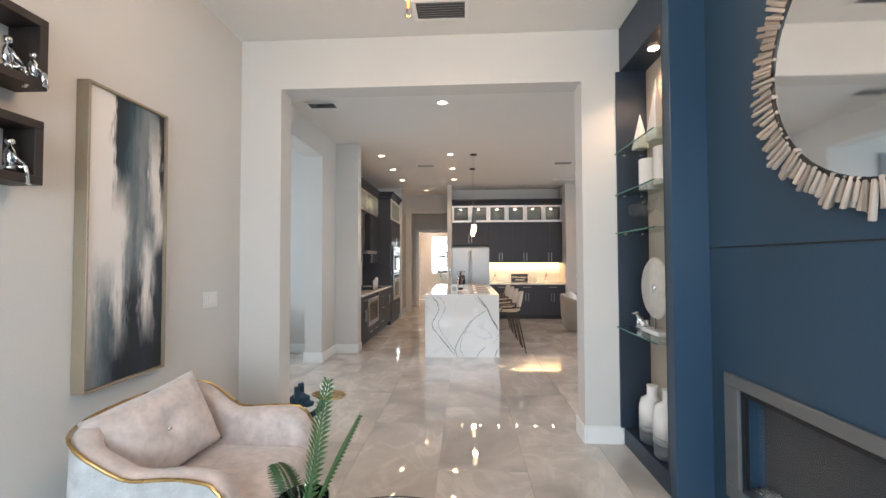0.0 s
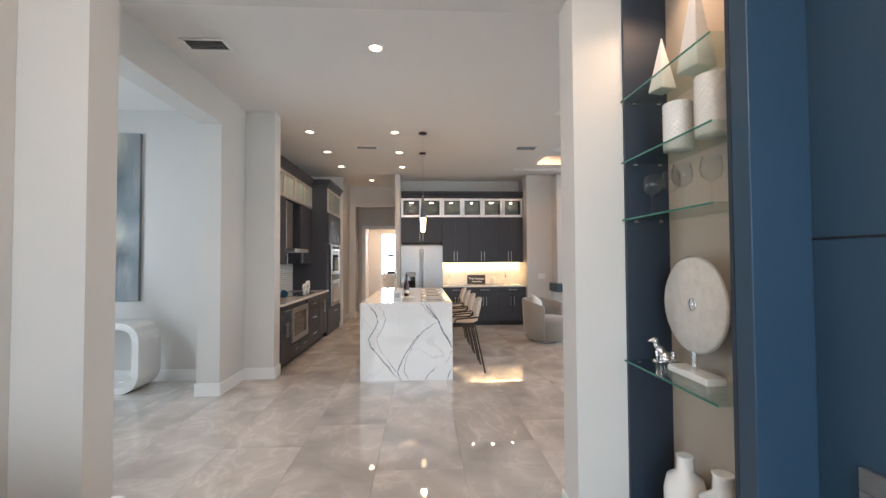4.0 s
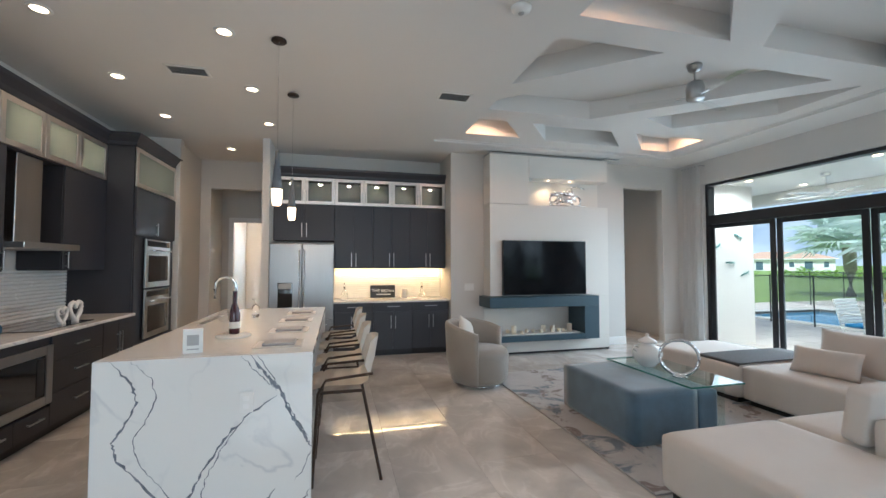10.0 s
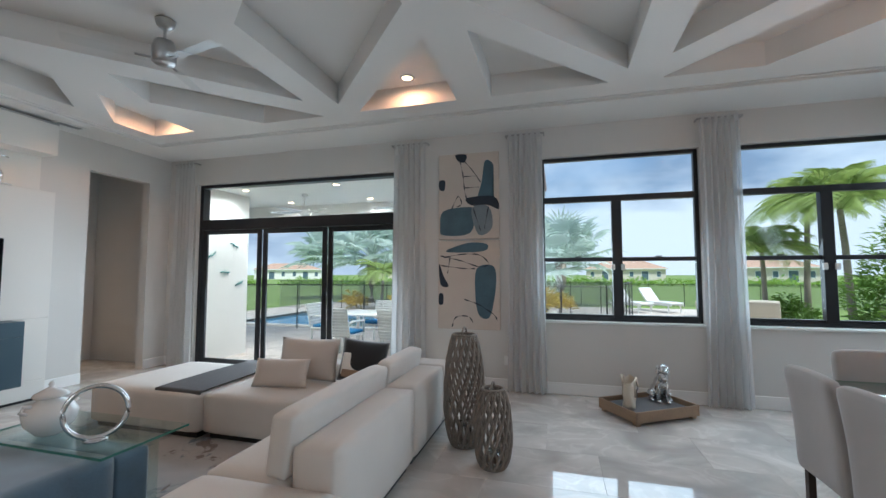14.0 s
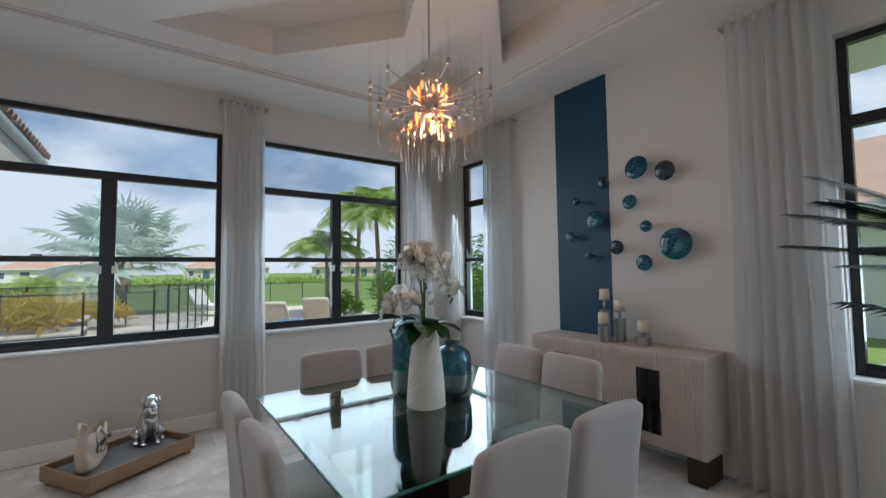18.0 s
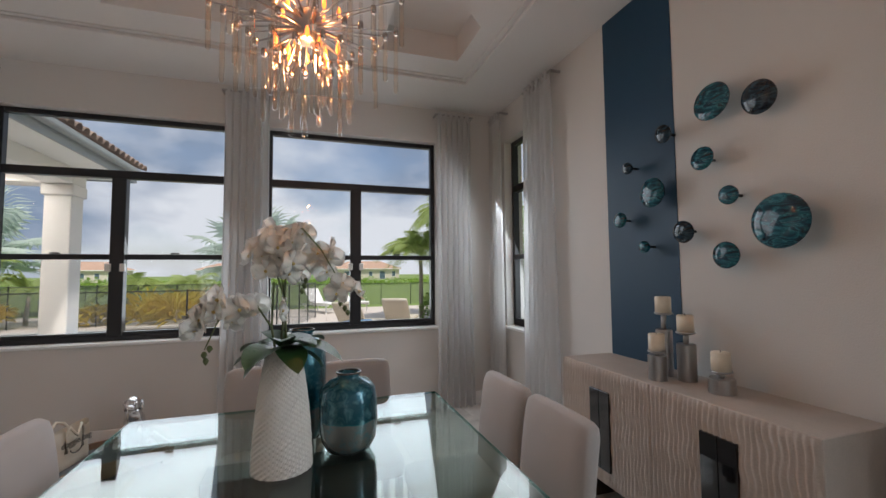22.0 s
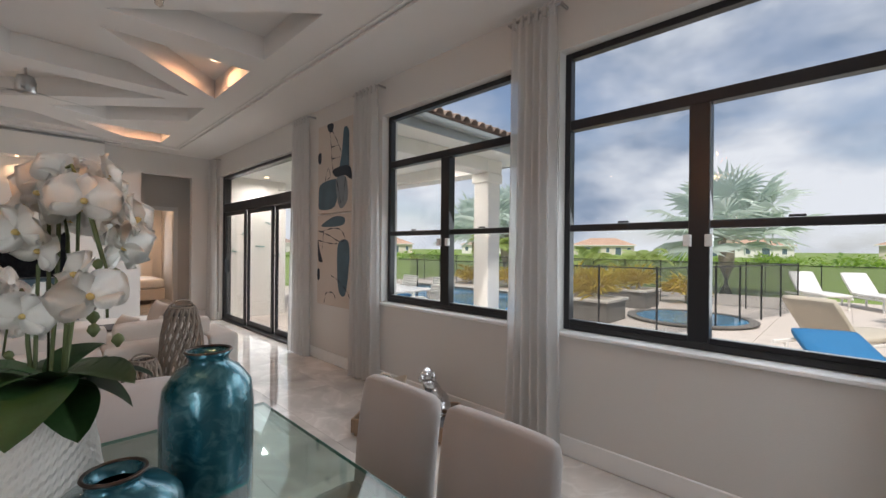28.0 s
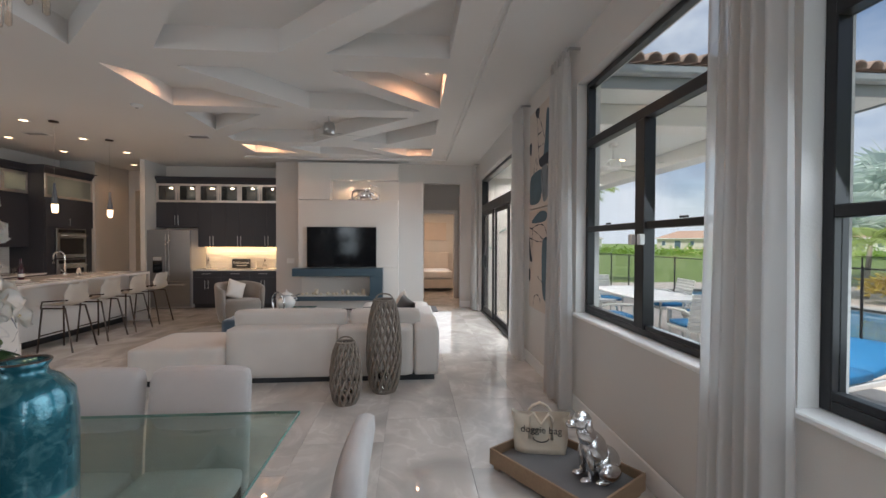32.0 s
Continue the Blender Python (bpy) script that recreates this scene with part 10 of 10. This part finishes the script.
# raised stone planters with crotons
vrn = random.Random(31)


def leaf_clump(bm, c, r, h, n, ll, lw, up=0.5):
    """Many folded leaves round a centre."""
    for _ in range(n):
        a, u = vrn.uniform(0, 6.283), vrn.random() ** 0.5
        p = Vector(c) + Vector((math.cos(a) * r * u, math.sin(a) * r * u, h * vrn.random() * (1 - 0.55 * u * u)))
        d = Vector((math.cos(a + vrn.uniform(-0.7, 0.7)), math.sin(a + vrn.uniform(-0.7, 0.7)), vrn.uniform(-0.25, 0.6 + up))).normalized()
        s = d.cross(Vector((0, 0, 1))).normalized() * lw * vrn.uniform(0.7, 1.2)
        l = ll * vrn.uniform(0.6, 1.25)
        t1 = p + d * l * 0.5 + Vector((0, 0, 0.06 * l))
        vs = [bm.verts.new(q) for q in (p, t1 + s, p + d * l - Vector((0, 0, 0.12 * l)), t1 - s)]
        bm.faces.new((vs[0], vs[1], vs[2]))
        bm.faces.new((vs[0], vs[2], vs[3]))


def shrub(name, label, at, r, h, n, ll, lw, mat, up=0.5):
    s = thing(name, label, "shrub", at)
    part("stem", tube([(0, 0, 0), (0.02, 0.01, h * 0.5)], 0.02 + 0.02 * r, 6), M_TRUNK, s)
    bm = bmesh.new()
    k = max(3, int(r * 6))
    for _ in range(k):
        a, u = vrn.uniform(0, 6.283), vrn.random() ** 0.5
        rr = r * vrn.uniform(0.35, 0.6)
        leaf_clump(bm, (math.cos(a) * (r - rr) * u, math.sin(a) * (r - rr) * u, h * vrn.uniform(0.05, 0.45)), rr, h * vrn.uniform(0.4, 0.6), n // k, ll, lw, up)
    part("foliage", bm, mat, s)
    return s


for x0, y0, x1, y1, hh in ((13.2, 4.75, 14.2, 6.0, 0.42), (16.0, 4.95, 17.1, 6.2, 0.42)):
    p = thing("stone_planter", "raised planter faced in dark stacked stone", "planter", ((x0 + x1) / 2, (y0 + y1) / 2, DZ + 0.0005), group="pool planters")
    a, b = (x1 - x0) / 2, (y1 - y0) / 2
    part("wall", boxes(((-a, -b, 0), (a, b, hh)), bevel=0.02, seg=2), M_STONE, p)
    part("capstone", boxes(((-a - 0.05, -b - 0.05, hh + 0.001), (a + 0.05, b + 0.05, hh + 0.06)), bevel=0.012), M_COPING, p)
    n = int(b * 6)
    for k in range(n):
        shrub("croton", "orange and yellow croton in the stone planter", ((x0 + x1) / 2 + vrn.uniform(-0.2, 0.2), y0 + 0.3 + (y1 - y0 - 0.6) * k / max(1, n - 1), DZ + hh + 0.062), 0.36, 0.55, 130, 0.42, 0.022, M_CROTON, 1.1)


# trees
def feather_palm(label, at, h, n, length, mat, seed, lean=0.3):
    pr = random.Random(seed)
    t = thing("feather_palm", label, "palm tree", at)
    part("trunk", tube([(0, 0, 0), (lean * 0.25, 0.02, h * 0.35), (lean * 0.6, 0.0, h * 0.7), (lean, 0, h)], 0.065 + 0.008 * h, 10, taper=0.7), M_TRUNK, t, smooth=True)
    bm = bmesh.new()
    for k in range(n):
        frond(bm, (lean, 0, h), 2.399 * k + pr.uniform(-0.3, 0.3), math.radians(pr.uniform(28, 82)), length * pr.uniform(0.85, 1.15), pr.uniform(0.45, 0.8), 38, 0.010 * length, 0.27 * length)
    part("crown", bm, mat, t)
    return t


def fan_palm(label, at, h, n, r, seed):
    pr = random.Random(seed)
    t = thing("fan_palm", label, "palm tree", at)
    part("trunk", tube([(0, 0, 0), (0.04, 0.0, h * 0.5), (0, 0, h)], 0.22, 12, taper=1.25), M_TRUNK, t, smooth=True)
    bm = bmesh.new()
    for k in range(n):
        a, el = 2.399 * k, math.radians(pr.uniform(-14, 82))
        d = Vector((math.cos(a) * math.cos(el), math.sin(a) * math.cos(el), math.sin(el)))
        base = Vector((0, 0, h))
        hub = base + d * r * pr.uniform(0.55, 1.0)
        tube([base, base.lerp(hub, 0.5) + Vector((0, 0, 0.05)), hub], 0.035, 5, bm)
        side = d.cross(Vector((0, 0, 1)))
        side = side.normalized() if side.length > 1e-3 else Vector((1, 0, 0))
        up = side.cross(d)
        fl = r * pr.uniform(0.52, 0.75)
        for s in range(22):
            th = math.radians(-128 + 256 * s / 21)
            e = (d * math.cos(th) + side * math.sin(th) + up * (0.22 * abs(math.sin(th)) - 0.12)).normalized()
            e2 = (d * math.cos(th + 0.07) + side * math.sin(th + 0.07)).normalized()
            e1 = (d * math.cos(th - 0.07) + side * math.sin(th - 0.07)).normalized()
            vs = [bm.verts.new(q) for q in (hub, hub + e1 * fl * 0.55 + up * 0.05, hub + e * fl * pr.uniform(0.85, 1.1) - Vector((0, 0, pr.uniform(0.1, 0.3) * fl)), hub + e2 * fl * 0.55 - up * 0.04)]
            bm.faces.new((vs[0], vs[1], vs[2], vs[3]))
    part("crown", bm, M_BISMARCK, t)
    return t


GZ = -0.161
fan_palm("large silver-green fan palm on the lawn", (23.2, 4.5, GZ), 2.1, 46, 1.9, 3)
fan_palm("silver-green fan palm beyond the pool", (23.0, 14.4, GZ), 2.4, 44, 2.1, 4)
fan_palm("silver-green fan palm beyond the pool", (26.0, 19.0, GZ), 2.7, 44, 1.9, 5)
feather_palm("slender green feather palm beside the patio", (14.7, -2.2, DZ), 3.1, 26, 2.2, M_PALM, 6)
feather_palm("shorter green feather palm beside the patio", (16.6, -1.2, DZ), 2.1, 24, 2.0, M_PALM, 13, 0.15)
feather_palm("slender green feather palm beside the patio", (17.4, -2.6, DZ), 3.4, 22, 2.0, M_PALM, 17, -0.2)
feather_palm("green feather palm by the stone planters", (18.9, 7.8, GZ), 1.0, 14, 1.5, M_PALM, 7, 0.1)
feather_palm("green feather palm by the stone planters", (18.9, 6.1, GZ), 1.0, 14, 1.5, M_PALM, 8, 0.1)
feather_palm("green feather palm behind the fence", (19.0, 12.0, GZ), 1.6, 15, 1.6, M_PALM, 9, 0.1)
feather_palm("green feather palm behind the fence", (19.4, 10.6, GZ), 1.0, 15, 1.4, M_PALM, 10, 0.1)
feather_palm("tall feather palm beyond the patio wall", (13.4, 18.5, GZ), 3.6, 16, 1.8, M_PALM, 12)
for x, y, r, h in ((12.3, -1.9, 0.8, 1.5), (13.6, -2.1, 0.8, 1.7), (16.4, -1.7, 0.7, 1.3), (10.8, -2.3, 0.9, 1.9)):
    shrub("garden_shrub", "leafy green shrub at the edge of the patio", (x, y, DZ), r, h, 900, 0.2, 0.03, M_SHRUB)
shrub("garden_tree", "dense dark green garden tree at the edge of the patio", (13.1, -2.75, GZ), 1.15, 4.0, 3400, 0.2, 0.032, M_SHRUB)
for k in range(5):
    shrub("window_shrub", "tall green shrub outside the side window", (6.2 + 0.75 * k, -0.95 - 0.15 * (k % 2), GZ), 0.62, 2.6 + 0.3 * (k % 3), 1500, 0.17, 0.028, M_SHRUB)
for k, y in enumerate((4.6, 8.4, 10.8, 13.0)):
    shrub("croton", "yellow croton behind the pool fence", (18.3 + 0.3 * (k % 2), y, GZ), 0.6, 0.9, 350, 0.3, 0.045, M_CROTON, 0.8)
bm = bmesh.new()
for k in range(90):
    a = -0.5 + 1.75 * k / 89
    c = (66 * math.cos(a) + vrn.uniform(-3, 3), 66 * math.sin(a) + vrn.uniform(-3, 3), GZ)
    leaf_clump(bm, c, vrn.uniform(1.2, 2.6), vrn.uniform(0.6, 1.5), 70, 0.6, 0.2)
tagged(mesh_ob("far_hedge", bm, M_SHRUB), "distant line of green garden bushes", "hedge", kind="stuff")


# neighbouring houses
def house(label, at, rz, w, d, h, wall_mat, roof_mat, nwin, rise=2.0):
    t = thing("house", label, "house", at, rz)
    part("wall", boxes(((-w / 2, -d / 2, 0), (w / 2, d / 2, h))), wall_mat, t)
    bm = bmesh.new()
    e = 0.6
    rr = max(0.2, w / 2 - d / 2)
    vs = [bm.verts.new(p) for p in ((-w / 2 - e, -d / 2 - e, h + 0.002), (w / 2 + e, -d / 2 - e, h + 0.002), (w / 2 + e, d / 2 + e, h + 0.002), (-w / 2 - e, d / 2 + e, h + 0.002), (-rr, 0, h + rise), (rr, 0, h + rise))]
    for f in ((0, 1, 5, 4), (1, 2, 5), (2, 3, 4, 5), (3, 0, 4), (0, 3, 2, 1)):
        bm.faces.new([vs[k] for k in f])
    part("roof", bm, roof_mat, t)
    part("fascia", boxes(((-w / 2 - e, -d / 2 - e, h - 0.2), (w / 2 + e, d / 2 + e, h))), M_TRIM, t)
    for k in range(nwin):
        x = -w / 2 + w * (k + 0.5) / nwin
        ww, z0, z1 = (1.5, 0.1, 2.3) if k % 3 == 1 else (0.9, 0.9, 2.2)
        wn_ = part("window", boxes(((x - ww / 2 - 0.1, -d / 2 - 0.05, z0 - 0.1), (x + ww / 2 + 0.1, -d / 2 - 0.002, z1 + 0.1))), M_TRIM, t)
        part("pane", boxes(((x - ww / 2, -d / 2 - 0.062, z0), (x + ww / 2, -d / 2 - 0.052, z1))), M_HOUSEGLASS, wn_)
    return t


for k, (ang, dist, wm, rm) in enumerate(((-20, 52, M_BEIGEHOUSE, M_REDROOF), (-6, 62, M_BEIGEHOUSE, M_REDROOF), (9, 74, M_STUCCO, M_REDROOF), (23, 78, M_BEIGEHOUSE, M_REDROOF), (37, 80, M_STUCCO, M_REDROOF), (52, 82, M_BEIGEHOUSE, M_REDROOF), (66, 84, M_STUCCO, M_ROOFTILE))):
    a, dist = math.radians(ang), dist + 62
    house("beige single-storey house with a red tiled roof" if wm is M_BEIGEHOUSE else "white single-storey house with a red tiled roof", (dist * math.cos(a), dist * math.sin(a), GZ), ang - 90, 17 + 2 * (k % 3), 10, 3.0, wm, rm, 6, 1.9 + 0.3 * (k % 2))
house("white neighbouring house with a red-brown roof", (3.0, -14.5, GZ), 180, 20, 10, 3.0, M_STUCCO, M_REDROOF, 5, 2.6)


# ---- floor tiles ----
TW, TL = 0.60, 1.20
bm = boxes(((-TW / 2 + 0.0007, -TL / 2 + 0.0007, -0.012), (TW / 2 - 0.0007, TL / 2 - 0.0007, 0.0)), bevel=0.0004)
tile_mesh = mesh_ob("tile", bm, M_TILE).data
bpy.data.objects.remove(bpy.data.objects["tile"])
floor = bpy.data.objects["floor"]
count = 0
for i in range(-7, 13):
    for j in range(-2, 14):
        x, y = 0.3 + i * TW, 0.6 + j * TL + (0.4 * (i % 3)) - 0.4
        if not (-4.0 < x < 7.5 and -1.0 < y < 15.6):
            continue
        t = new("tile", tile_mesh)
        t.parent = floor
        t.location = (x, y, 0)
        if (i + j) % 2:
            t.rotation_euler = (0, 0, math.pi)
        count += 1
